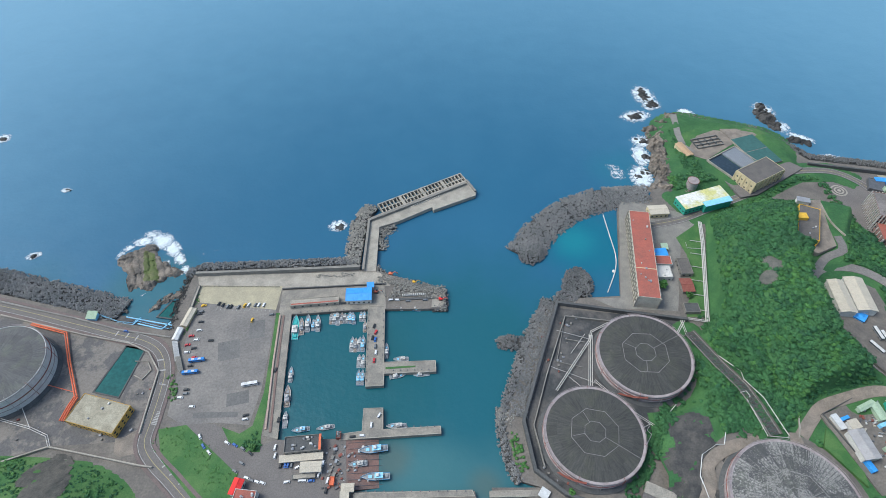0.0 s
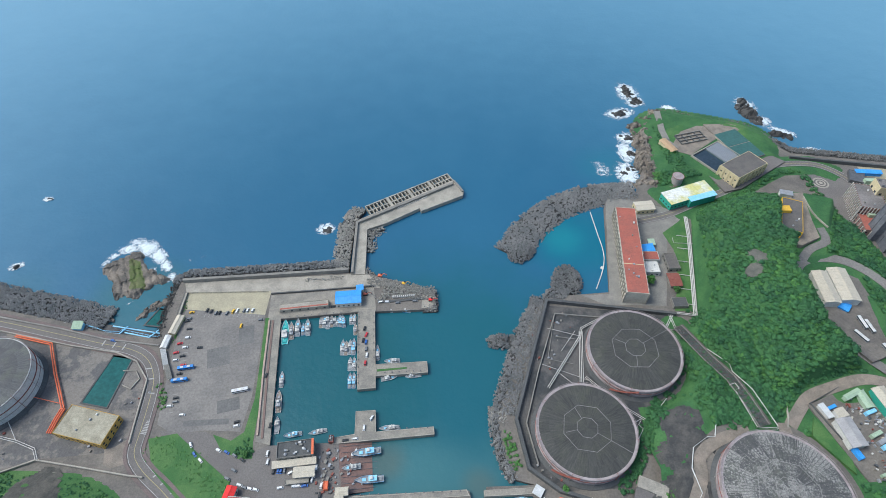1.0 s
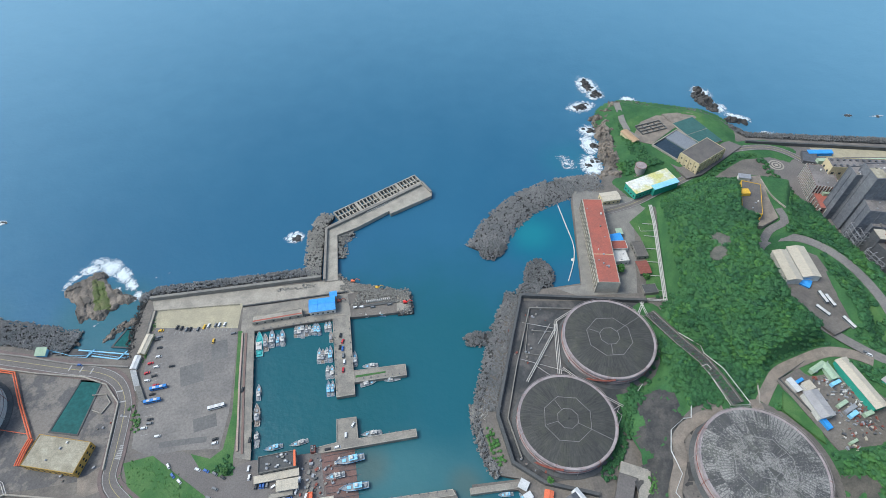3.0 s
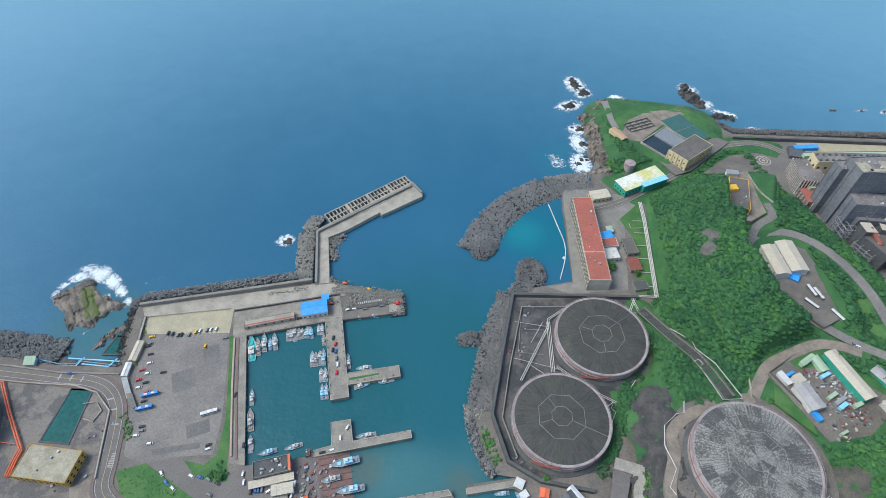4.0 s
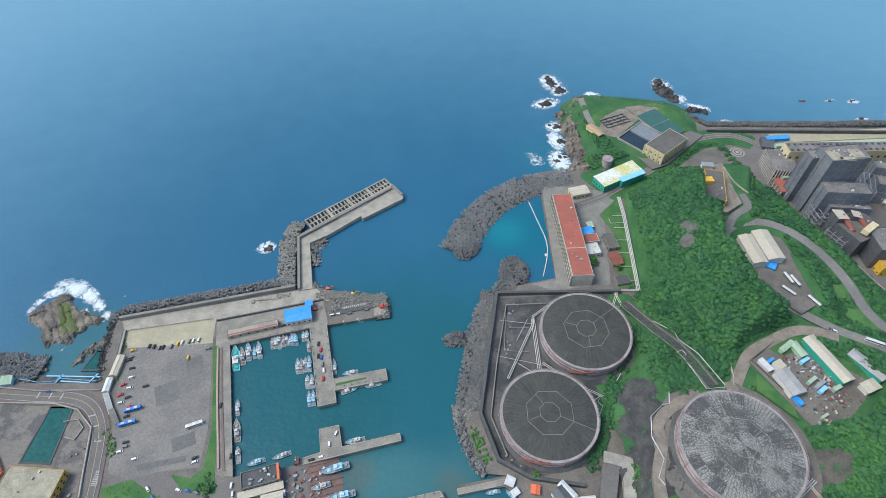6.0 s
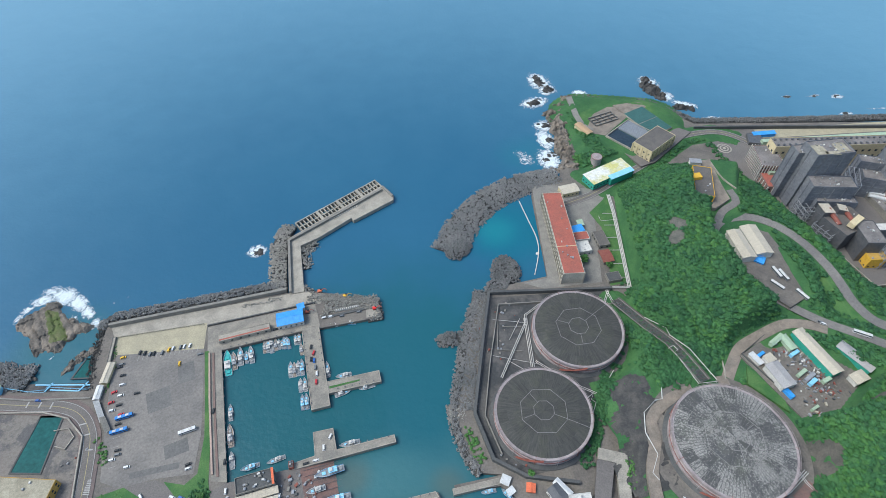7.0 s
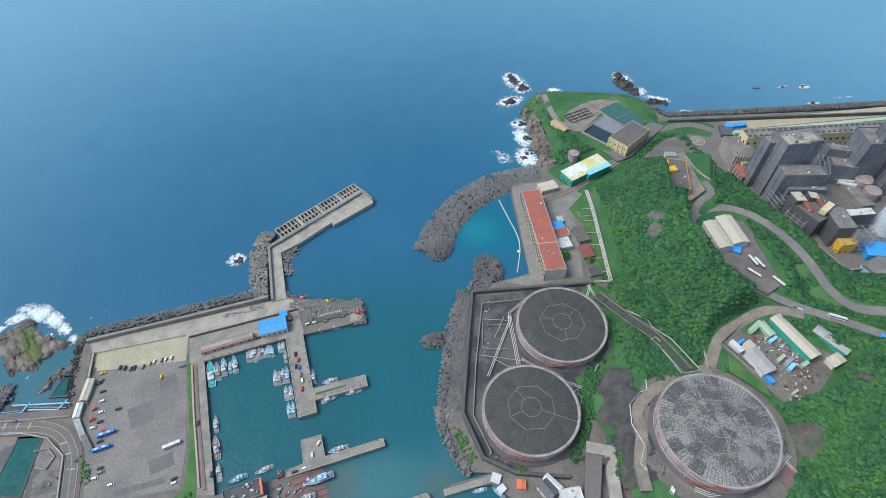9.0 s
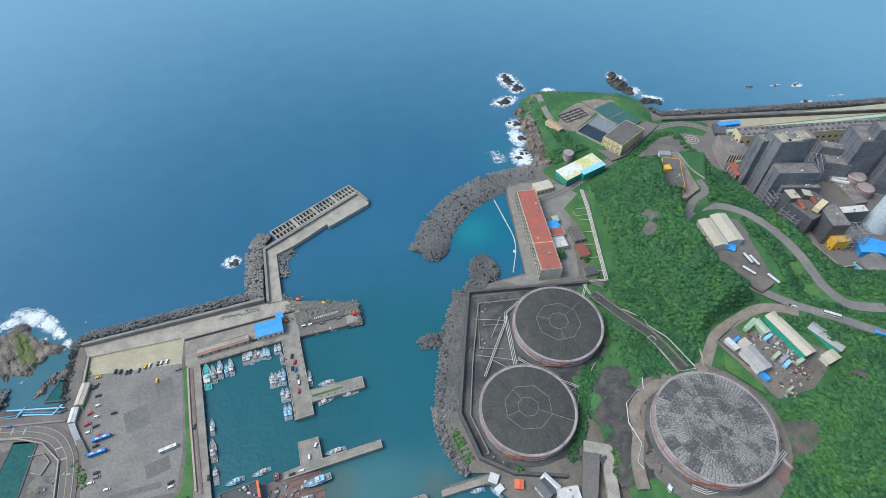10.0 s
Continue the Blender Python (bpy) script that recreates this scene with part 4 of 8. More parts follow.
merged("rubble", TETRA_V, TETRA_F, rubble, ARMOUR_PALE, "pale heaps of broken concrete blocks on the quay head", "rubble")
armour([(74.3, 324.8), (80.3, 333), (97.6, 359.3), (125.4, 382.7), (161.7, 398.6), (207.7, 401.8)], 20, 4.0, 0.0, ARMOUR, "dark grey tetrapods of the curved breakwater", 2.6, 0.95, 0.5)
armour([(207.7, 401.8), (161.7, 398.6), (125.4, 382.7), (97.4, 357.8), (80, 329.5)], 13, 3.6, -0.2, ARMOUR, "grey tetrapods on the inner side of the breakwater", 2.4, 0.9)
def mound(cx, cy, rx, ry, top, turn, material, label, per=1.6, size=0.75):
    """A heap of armour blocks with a rounded, uneven plan over a rubble core."""
    c, q = math.cos(radians(turn)), math.sin(radians(turn))
    bm = bmesh.new()
    rings = []
    for r, z in ((1.0, -6.0), (0.96, -1.0), (0.7, top - 1.6), (0.4, top - 1.1)):
        ring = []
        for k in range(28):
            a = k * math.tau / 28
            w = r * (1 + 0.16 * noise.noise((2 * math.cos(a) + cx, 2 * math.sin(a), 0.0)))
            u, v = rx * w * math.cos(a), ry * w * math.sin(a)
            ring.append(bm.verts.new((cx + u * c - v * q, cy + u * q + v * c, z)))
        rings.append(ring)
    for s, t in zip(rings, rings[1:]):
        for k in range(28):
            bm.faces.new((s[k], s[(k + 1) % 28], t[(k + 1) % 28], t[k]))
    bm.faces.new(rings[-1])
    single("rubble_bank", bm, ROCK_DARK, "dark rubble core under the armour blocks", "rubble bank", "structure")
    places = []
    for _ in range(int(math.pi * rx * ry / per)):
        a, r = random.random() * math.tau, math.sqrt(random.random())
        w = r * (1 + 0.16 * noise.noise((2 * math.cos(a) + cx, 2 * math.sin(a), 0.0)))
        u, v = rx * w * math.cos(a), ry * w * math.sin(a)
        places.append((cx + u * c - v * q, cy + u * q + v * c, min(top, (1.08 - r) * 3.2 * top) + random.uniform(-0.6, 0.5), size * random.uniform(0.75, 1.2), False))
    merged("armour_blocks", TETRA_V, TETRA_F, places, material, label, "armour blocks")


mound(82, 330, 15, 12, 3.6, 50, ARMOUR, "dark grey tetrapods round the breakwater head")
mound(118.5, 294, 14, 19, 3.4, -12, ARMOUR, "grey tetrapods of a rounded groyne")
mound(107, 279, 13, 9, 3.4, 20, ARMOUR, "grey tetrapods at the root of a groyne")
mound(56, 234.5, 14, 7.5, 2.4, -6, ARMOUR, "low spur of grey tetrapods in the harbour mouth")
armour([(51.5, 163.2), (39.4, 166.2), (39.3, 177.4), (50.9, 181.9)][::-1], 4, 2.0, 0.0, ARMOUR_PALE, "pale rubble spur by the tank yard", 3.0, 1.0, 0.5)
armour([(41.4, 177.4), (53.2, 173.9)][::-1], 13, 2.4, 1.0, ARMOUR_PALE, "pale rubble spur by the tank yard", 3.0, 1.0, 0.5)
armour([(1040.3, 397.7), (668.7, 413.8), (468.1, 446.4), (392, 461.1), (380, 476.2), (355.2, 509.1), (307.4, 519.5), (282, 532.4)][::-1], 12, 3.2, 0.0, ARMOUR, "dark grey tetrapods along the power station shore", 3.4, 1.05, 0.5)


def rock(name, lumps, material, label, seed=0.0):
    """Jagged rock built of overlapping lumps: x, y, half length, half width, height, turn."""
    for x, y, rx, ry, h, ang in lumps:
        bm = bmesh.new()
        n = 30
        c, s = math.cos(radians(ang)), math.sin(radians(ang))
        grid = []
        for j in range(n + 1):
            row = []
            for i in range(n + 1):
                u, v = 2 * i / n - 1, 2 * j / n - 1
                d = math.hypot(u, v)
                px, py = x + u * rx * c - v * ry * s, y + u * rx * s + v * ry * c
                f = noise.fractal((px * 0.13 + seed, py * 0.13, 0.3), 0.7, 2.1, 6)
                strata = 0.35 * abs(math.sin((px * 0.9 + py * 0.5) * 0.55 + 2 * f))
                z = h * (0.95 - d ** 1.8 + 0.75 * f + strata + 0.38 * (noise.cell((px * 0.28, py * 0.28, seed)) - 0.5)) - 0.5
                row.append(bm.verts.new((px + f * 1.5, py - f * 1.5, max(-3.0, z if d < 1 else min(z, -2.0)))))
            grid.append(row)
        for j in range(n):
            for i in range(n):
                bm.faces.new((grid[j][i], grid[j][i + 1], grid[j + 1][i + 1], grid[j + 1][i]))
        single(name, bm, material, label, "rock", group=label if len(lumps) > 1 else "")


def ledge(outline, top, label, green=None, slope=4.0, seed=0.0):
    """A broad wave-cut shelf: blocks along the strata, steep at its rim, with one band grown over green."""
    xs, ys = [p[0] for p in outline], [p[1] for p in outline]
    step = 0.9
    nx, ny = int((max(xs) - min(xs) + 10) / step), int((max(ys) - min(ys) + 10) / step)
    bm = bmesh.new()
    grid = []
    for j in range(ny + 1):
        row = []
        for i in range(nx + 1):
            x, y = min(xs) - 5 + i * step, min(ys) - 5 + j * step
            e = edge_dist(x, y, outline) * (1 if inside(x, y, outline) else -1)
            f = noise.fractal((x * 0.11 + seed, y * 0.11, 0.3), 0.8, 2.1, 6)
            e += 2.6 * f
            u, v = x * 0.92 + y * 0.40, y * 0.92 - x * 0.40
            blocks = noise.cell((u * 0.16 + 0.3 * f, v * 0.085, seed)) - 0.5
            joint = abs(math.sin(u * 0.5 + 1.5 * f)) ** 0.35 - 0.8
            z = top * min(1.0, max(-1.0, e / slope)) + (1.3 * blocks + 1.3 * joint + 0.8 * f) * (1 if e > 0 else 0.4) - 0.3
            row.append(bm.verts.new((x + 0.5 * f, y - 0.4 * f, max(-3.0, z))))
        grid.append(row)
    for j in range(ny):
        for i in range(nx):
            q = (grid[j][i], grid[j][i + 1], grid[j + 1][i + 1], grid[j + 1][i])
            face = bm.faces.new(q)
            c = face.calc_center_median()
            if green and inside(c.x + 1.5 * noise.noise((c.x * 0.3, c.y * 0.3, 1.0)), c.y, green):
                face.material_index = 1
    ob = single("rock", bm, ROCK, label, "rock")
    ob.data.materials.append(MOSS)
    return ob


ledge([(-297.4, 319.1), (-297.2, 328.6), (-284.2, 334.2), (-276.1, 340.2), (-268.9, 341), (-262.3, 335.8), (-254.5, 322.3), (-244.1, 315.2), (-231.5, 308), (-235.1, 303.4), (-248.7, 297.1), (-257.5, 287.2), (-275.9, 286.3), (-282.6, 296.7), (-283, 304), (-290.7, 309.3)],
      3.4, "brown rock islet with tilted strata and a green mossy band", [(-276, 331), (-265.5, 328), (-250.5, 297), (-263.5, 296)], 4.0, 1.0)
rock("rock", [at((-242.1, 274.7), 14, 4, 2.0, 50), at((-232.4, 282.5), 10, 4, 2.0, 20), at((-278.7, 268.9), 12, 4, 1.8, -20)], ROCK, "low brown rocks round a tidal pool", 5.0)
rock("rock", [at((245.3, 581), 8, 12, 4, 0), at((249.2, 563.4), 8, 7, 4, 40), at((225.8, 540.9), 14, 6, 3, 20), at((243.3, 593), 5, 6, 3, 0)], ROCK_DARK, "dark wave-washed rocks off the headland", 7.0)
rock("rock", [at((376.2, 540.9), 12, 18, 5, 10), at((377.8, 557.7), 6, 9, 3.5, 0), at((379.6, 522.5), 9, 9, 4, 0), at((396.2, 493.7), 14, 7, 4, -30), at((382.5, 481.8), 12, 8, 4, -30)], ROCK_DARK, "dark jagged rocks off the point", 9.0)
rock("rock", [at((237.8, 493.1), 12, 16, 6, 0), at((236.1, 462.3), 14, 22, 7, 0), at((233.8, 435.1), 13, 18, 6, 0), at((221.9, 416.1), 16, 10, 3.5, 0), at((293.2, 535.9), 18, 6, 3.5, -20), at((264.2, 538.1), 12, 9, 5, 0), at((234.2, 509.4), 10, 12, 6, 20), at((233.1, 479.4), 10, 20, 8, -10), at((227.8, 444), 10, 20, 8, 0), at((229.2, 422.1), 12, 12, 5, 0), at((254.5, 526.2), 14, 9, 6, 20), at((278, 540.3), 16, 7, 4, -10)], ROCK, "brown rock cliff of the headland", 11.0)
rock("rock", [at((212.3, 441.8), 6, 5, 3, 0), at((203.7, 435.6), 5, 5, 3, 0), at((223.3, 493.7), 6, 6, 3, 20), at((219.4, 466.5), 5, 7, 3, 0), at((216.7, 497.7), 5, 3, 2, 0)], ROCK_DARK, "dark boulders at the foot of the cliff", 13.0)
rock("rock", [at((-494.2, 497.7), 5, 4, 2, 0)], ROCK_DARK, "small dark rock awash in the sea", 2.0)
rock("rock", [at((-376.3, 326.6), 5, 3, 1.8, 20)], ROCK_DARK, "small dark rock awash in the sea", 2.5)
rock("rock", [at((-385.5, 414.1), 4, 3, 1.6, 0)], ROCK_DARK, "small dark rock awash in the sea", 2.8)
for a in ((532.6, 490), (567.4, 484.5), (593.1, 478.8), (580.4, 445)):
    rock("rock", [(*a, 5, 3, 1.7, 10)], ROCK_DARK, "small dark rock awash off the shore", a[0])
rock("rock", [at((-100.2, 364.3), 7, 5, 1.8, 10)], ROCK_DARK, "small rock off the jetty bend", 4.4)


def surf_foam(spots, label):
    """Low heaving sheets of foam: x, y, half length, half width, turn, cover."""
    bm = bmesh.new()
    layer = bm.verts.layers.float.new("cover")
    for k, (x, y, rx, ry, ang, cover) in enumerate(spots):
        c, s = math.cos(radians(ang)), math.sin(radians(ang))
        nu, nv = max(4, int(2 * rx / 1.2)), max(4, int(2 * ry / 1.2))
        grid = []
        for j in range(nv + 1):
            row = []
            for i in range(nu + 1):
                u, w = 2 * i / nu - 1, 2 * j / nv - 1
                px, py = x + u * rx * c - w * ry * s, y + u * rx * s + w * ry * c
                v = bm.verts.new((px, py, 0.30 + 0.05 * k + 0.5 * abs(noise.noise((px * 0.2, py * 0.2, 5.0)))))
                v[layer] = cover + 0.1 - 1.25 * (u * u + w * w)
                row.append(v)
            grid.append(row)
        for j in range(nv):
            for i in range(nu):
                if min(v[layer] for v in (grid[j][i], grid[j + 1][i + 1], grid[j][i + 1], grid[j + 1][i])) > -1.2:
                    bm.faces.new((grid[j][i], grid[j][i + 1], grid[j + 1][i + 1], grid[j + 1][i]))
    for v in [v for v in bm.verts if not v.link_faces]:
        bm.verts.remove(v)
    single("surf", bm, FOAM, label, "surf", "stuff")


surf_foam([at((-297, 327), 7, 5, 60, 0.8), at((-292, 336), 10, 6, 40, 0.9), at((-281, 344), 16, 8, 12, 1.0), at((-264, 345), 16, 11, -25, 1.15), at((-251, 335), 15, 9, -48, 1.1), at((-241, 323), 13, 7, -55, 1.0), at((-232, 310), 9, 7, -70, 0.9), at((-251, 318), 8, 6, -20, 0.7), at((-276, 353), 15, 8, 5, 0.65), at((-218, 330), 26, 3, 20, 0.25), at((-258, 283), 14, 3, 25, 0.2)], "white surf breaking round the rock islet")
surf_foam([at((244.5, 583.3), 17, 26, 0, 1.1), at((224.9, 539.8), 22, 13, 15, 1.15), at((247.9, 563.4), 16, 14, 0, 1.0)], "white surf over rocks off the headland")
surf_foam([at((220.4, 493.7), 14, 14, 0, 1.1), at((214.6, 469.4), 12, 22, 0, 1.15), at((207.5, 434.9), 15, 22, 0, 1.2), at((182.5, 441.8), 14, 24, 20, 0.6), at((199.6, 417.4), 12, 7, 0, 0.6)], "white surf at the foot of the cliff")
surf_foam([at((379.1, 552), 16, 20, 0, 1.05), at((386.9, 521.3), 13, 16, 20, 0.95), at((402.2, 499.7), 20, 9, -30, 1.0), at((285.7, 548.6), 14, 8, -20, 1.0), at((292.4, 537.4), 14, 6, -30, 0.9), at((337.2, 519.3), 20, 4, -10, 0.7), at((420.8, 468.5), 16, 5, -10, 0.7)], "white surf along the rocky point")
surf_foam([at((-494.2, 497.7), 11, 10, 0, 1.2), at((-376.3, 326.6), 9, 6, 20, 1.1), at((-385.5, 414.1), 7, 5, 0, 1.1), at((-101.3, 364.3), 11, 9, 0, 1.2), at((-383.4, 299.8), 30, 3, -15, 0.6), at((-347, 291.7), 26, 3, -15, 0.6)], "thin white surf along the rocks")
surf_foam([at((593.6, 477.4), 12, 7, 0, 0.9), at((532.6, 490), 10, 4, 0, 0.8), at((566, 484.9), 14, 3, 0, 0.8), at((579.5, 444), 16, 4, -8, 0.8), at((625.7, 445.2), 24, 3, -8, 0.6)], "white surf off the power station shore")

# broken cliff of brown and grey blocks along the west side of the headland
ledge([(226, 428), (224, 455), (228, 488), (238, 512), (252, 528), (268, 534), (262, 522), (252, 508), (247, 488), (245, 460), (244, 436), (238, 420)], 7.5, "steep brown and grey cliff blocks of the headland", None, 7.0, 3.0)
ledge([(236, 410), (240, 428), (262, 420), (256, 404), (244, 400)], 5.0, "tumbled pale boulders at the cliff foot", None, 5.0, 5.0)

ledge([(262, 531), (282, 527), (305, 516), (352, 505), (376, 474), (366, 470), (342, 494), (300, 508), (270, 517)], 5.5, "low brown rocks and rubble along the north shore", None, 5.0, 8.0)

# floating boom and jetty-side buoy in the intake basin
boom = thing("floating_boom", "white floating boom across the turquoise basin", "boom")
part("float_line", tube(bmesh.new(), [(*p, 0.2) for p in smooth_line([(157, 379.5), (158, 353.3), (158.7, 327.3), (154.4, 308.8), (143.3, 285.5)], 3)], 0.45, 6), WHITE, boom)
part("float_drum", lathe(bmesh.new(), [(0.5, -0.3), (1.6, 0.0), (1.6, 0.8), (0.6, 1.3)], 12, *(153.4, 308.8)), WHITE, boom)


# ---- woods ----
def crown_template(seed, leaves=14):
    """A lumpy crown with loose leaf sprays over it, about one unit in radius."""
    rnd = random.Random(seed)
    bm = bmesh.new()
    bmesh.ops.create_icosphere(bm, subdivisions=1 + (seed > 4), radius=0.9)
    for v in bm.verts:
        f = noise.fractal(v.co * 1.7 + Vector((seed * 7.1, 0, 0)), 1.0, 2.0, 3)
        v.co *= 1 + 0.42 * f
        v.co.z *= 0.55
    vs = [tuple(v.co) for v in bm.verts]
    fs = [tuple(v.index for v in f.verts) for f in bm.faces]
    bm.free()
    for _ in range(leaves):
        d = Vector((rnd.gauss(0, 1), rnd.gauss(0, 1), abs(rnd.gauss(0, 1)) * 0.9)).normalized()
        c = Vector((d.x, d.y, d.z * 0.75)) * rnd.uniform(0.75, 1.12)
        t = Vector((rnd.gauss(0, 1), rnd.gauss(0, 1), rnd.gauss(0, 0.5))).normalized()
        b = t.cross(d).normalized()
        s = rnd.uniform(0.16, 0.34)
        o = len(vs)
        vs += [tuple(c + t * s), tuple(c + b * s * 0.7), tuple(c - t * s), tuple(c - b * s * 0.7)]
        fs.append((o, o + 1, o + 2, o + 3))
    return np.array(vs), fs


CROWNS = [crown_template(k) for k in range(5)]
TREE_CROWNS = [crown_template(k, 26) for k in range(5, 10)]


def forest(name, x0, x1, y0, y1, tries, label, size=(1.6, 3.4), leaf=None):
    """A closed cover of clumps in drifts of three greens, taller in some stands than in others."""
    groups = {}
    for _ in range(tries):
        x, y = random.uniform(x0, x1), random.uniform(y0, y1)
        z = wooded(x, y)
        if z is None:
            continue
        k = noise.noise((x * 0.03, y * 0.03, 0.0)) + 0.5 * noise.noise((x * 0.11, y * 0.11, 2.0))
        tone = noise.noise((x * 0.045, y * 0.045, 7.0)) + 0.35 * random.gauss(0, 1) + (0.2 if x > 275 and y < 112 else 0.0)
        r = random.uniform(*size) * (1 + 0.45 * k)
        m = leaf or (LEAVES_BRIGHT if tone > 0.42 else LEAVES_DARK if tone < -0.28 else LEAVES)
        groups.setdefault((m.name, random.randrange(len(CROWNS))), [m]).append((x, y, z + r * random.uniform(0.0, 0.3) + max(0.0, k) * 0.6, r, True))
    for (_, c), (m, *g) in groups.items():
        merged(name, *CROWNS[c], g, m, label, "woods")


forest("woods", 195, 520, 20, 430, 36000, "dense green shrubs and trees on the hill", (1.3, 3.1))
forest("woods", -360, -215, 60, 150, 2600, "low green scrub on the bank", (0.5, 1.3))
def thicket(line, width, count, label, size=(1.0, 2.4), leaf=None):
    """Shrubs scattered along a line."""
    groups = [[] for _ in CROWNS]
    for _ in range(count):
        a, b = random.choice(list(zip(line, line[1:])))
        s = random.random()
        x, y = a[0] + (b[0] - a[0]) * s + random.uniform(-width, width) / 2, a[1] + (b[1] - a[1]) * s + random.uniform(-width, width) / 2
        r = random.uniform(*size)
        groups[random.randrange(len(CROWNS))].append((x, y, height(x, y) + r * 0.4, r, True))
    for (v, f), g in zip(CROWNS, groups):
        if g:
            merged("shrubs", v, f, g, leaf or LEAVES, label, "shrubs")


thicket([(194.2, 211), (170.6, 180.5), (152.6, 159), (139.2, 136.9), (127.2, 118.2)], 11, 330, "dense green shrubs between the tank yard and the slope")
thicket([(219, 255.5), (218.6, 236.4), (224.5, 215.9), (230.9, 196.6)], 12, 160, "dense green shrubs beside the pipe trestle")
thicket([(202.3, 215.9), (214.9, 187.3), (223.9, 165.3), (208.7, 156.9), (190.9, 178.3)], 16, 330, "dense green shrubs below the pipe trestle")
thicket([(-199.1, 154.9), (-181.1, 148.8), (-156.5, 131.2), (-145.4, 118.2)], 18, 260, "green scrub on the bank between two roads", (0.3, 0.8), LEAVES_LIGHT)
thicket([(-137.1, 156.9), (-131.3, 148.8), (-141.7, 150.8)], 6, 40, "green shrubs on the grass verge", (0.7, 1.6))
thicket([(-211.6, 206.1), (-202.7, 191.9), (-203.8, 181.9)], 5, 30, "green shrubs beside the road bend", (0.6, 1.4), LEAVES_LIGHT)
thicket([(-213.1, 236.4), (-207.2, 258.3), (-210.5, 281.5)], 3, 26, "small light green shrubs along the sheds", (0.5, 1.0), LEAVES_LIGHT)
thicket([(50.1, 156.9), (54.8, 133.1)], 7, 70, "light green shrubs on the shore bank", (0.6, 1.5), LEAVES_LIGHT)
thicket([(352.1, 238.7), (350.5, 199.5), (368.3, 177.6)], 2, 70, "row of dark clipped shrubs beside the hill road", (0.7, 1.3))
thicket([(389.4, 425.3), (391.2, 376.4), (399.7, 327.6), (407.8, 310.6)], 9, 200, "dark green shrubs above the works road")
thicket([(406.4, 304.2), (411.5, 255), (418.4, 210.3), (438.5, 172.5)], 20, 420, "dense green trees above the works road", (1.2, 2.6))
thicket([(154.7, 112.6), (148.5, 94.2)], 5, 40, "light green shrubs beside the concrete drive", (0.6, 1.4), LEAVES_LIGHT)
forest("woods", 250, 300, 400, 505, 700, "low green scrub on the headland", (0.8, 1.7))

def rocky_slope(cx, cy, r, material, label, seed, lift=0.35, bumpy=0.7):
    """A bare face that lies on the hillside."""
    bm = bmesh.new()
    n = 26
    rows = []
    for j in range(n + 1):
        row = []
        for i in range(n + 1):
            x, y = cx + (2 * i / n - 1) * r * 1.3, cy + (2 * j / n - 1) * r * 1.3
            d = math.hypot(x - cx, y - cy) / (r * (1 + 0.5 * noise.noise((x * 0.07, y * 0.07, 3.0))))
            f = noise.fractal((x * 0.15 + seed, y * 0.15, 0), 0.9, 2.0, 4)
            row.append((bm.verts.new((x, y, height(x, y) + lift + bumpy * f)), d))
        rows.append(row)
    for j in range(n):
        for i in range(n):
            q = (rows[j][i], rows[j][i + 1], rows[j + 1][i + 1], rows[j + 1][i])
            if min(d for _, d in q) < 0.95:
                bm.faces.new([v for v, _ in q])
    for v in [v for v in bm.verts if not v.link_faces]:
        bm.verts.remove(v)
    single("rock_face", bm, material, label, "rock face", "structure")


for k, (x, y, r) in enumerate(BARE):
    if k < 3:
        rocky_slope(x, y, r + 3, ROCK_DARK, "dark sprayed-concrete slope below the oil tank", k)
    elif k < 5:
        rocky_slope(x, y, r, ROCK_GREY, "bare rocky outcrop on the hill", k)
    elif k < 9:
        rocky_slope(x, y, r, SOIL, "bare soil patch in the scrub", k)
    else:
        rocky_slope(x, y, r + 2, GRASS, "bright green grass on the slope", k, 0.2, 0.1)



# ---- buildings ----
WINDOW_MESHES = {}


def window_mesh(w, h):
    key = round(w, 1), round(h, 1)
    if key not in WINDOW_MESHES:
        bm = bmesh.new()
        box(bm, 0, 0, -h / 2, h / 2, w, 0.16)
        WINDOW_MESHES[key] = mesh_of(bm, "window", GLASS_DARK)
    return WINDOW_MESHES[key]


def windows(parent, L, W, z0, rows, sides="NSEW", w=1.6, h=1.5, gap=4.0, storey=3.4):
    """Rows of panes let into the walls of a block that is L by W about its own origin."""
    for k in range(rows):
        z = z0 + 1.9 + k * storey
        for sd in sides:
            run = L if sd in "NS" else W
            n = max(1, int(run / gap))
            for i in range(n):
                u = (i + 0.5 - n / 2) * run / n
                x, y, a = {"N": (u, W / 2, 0), "S": (u, -W / 2, 0), "E": (L / 2, u, 90), "W": (-L / 2, u, 90)}[sd]
                ob = new("window", window_mesh(w, h))
                ob.parent = parent
                ob.matrix_local = pose(x, y, z, 0, 0, a)


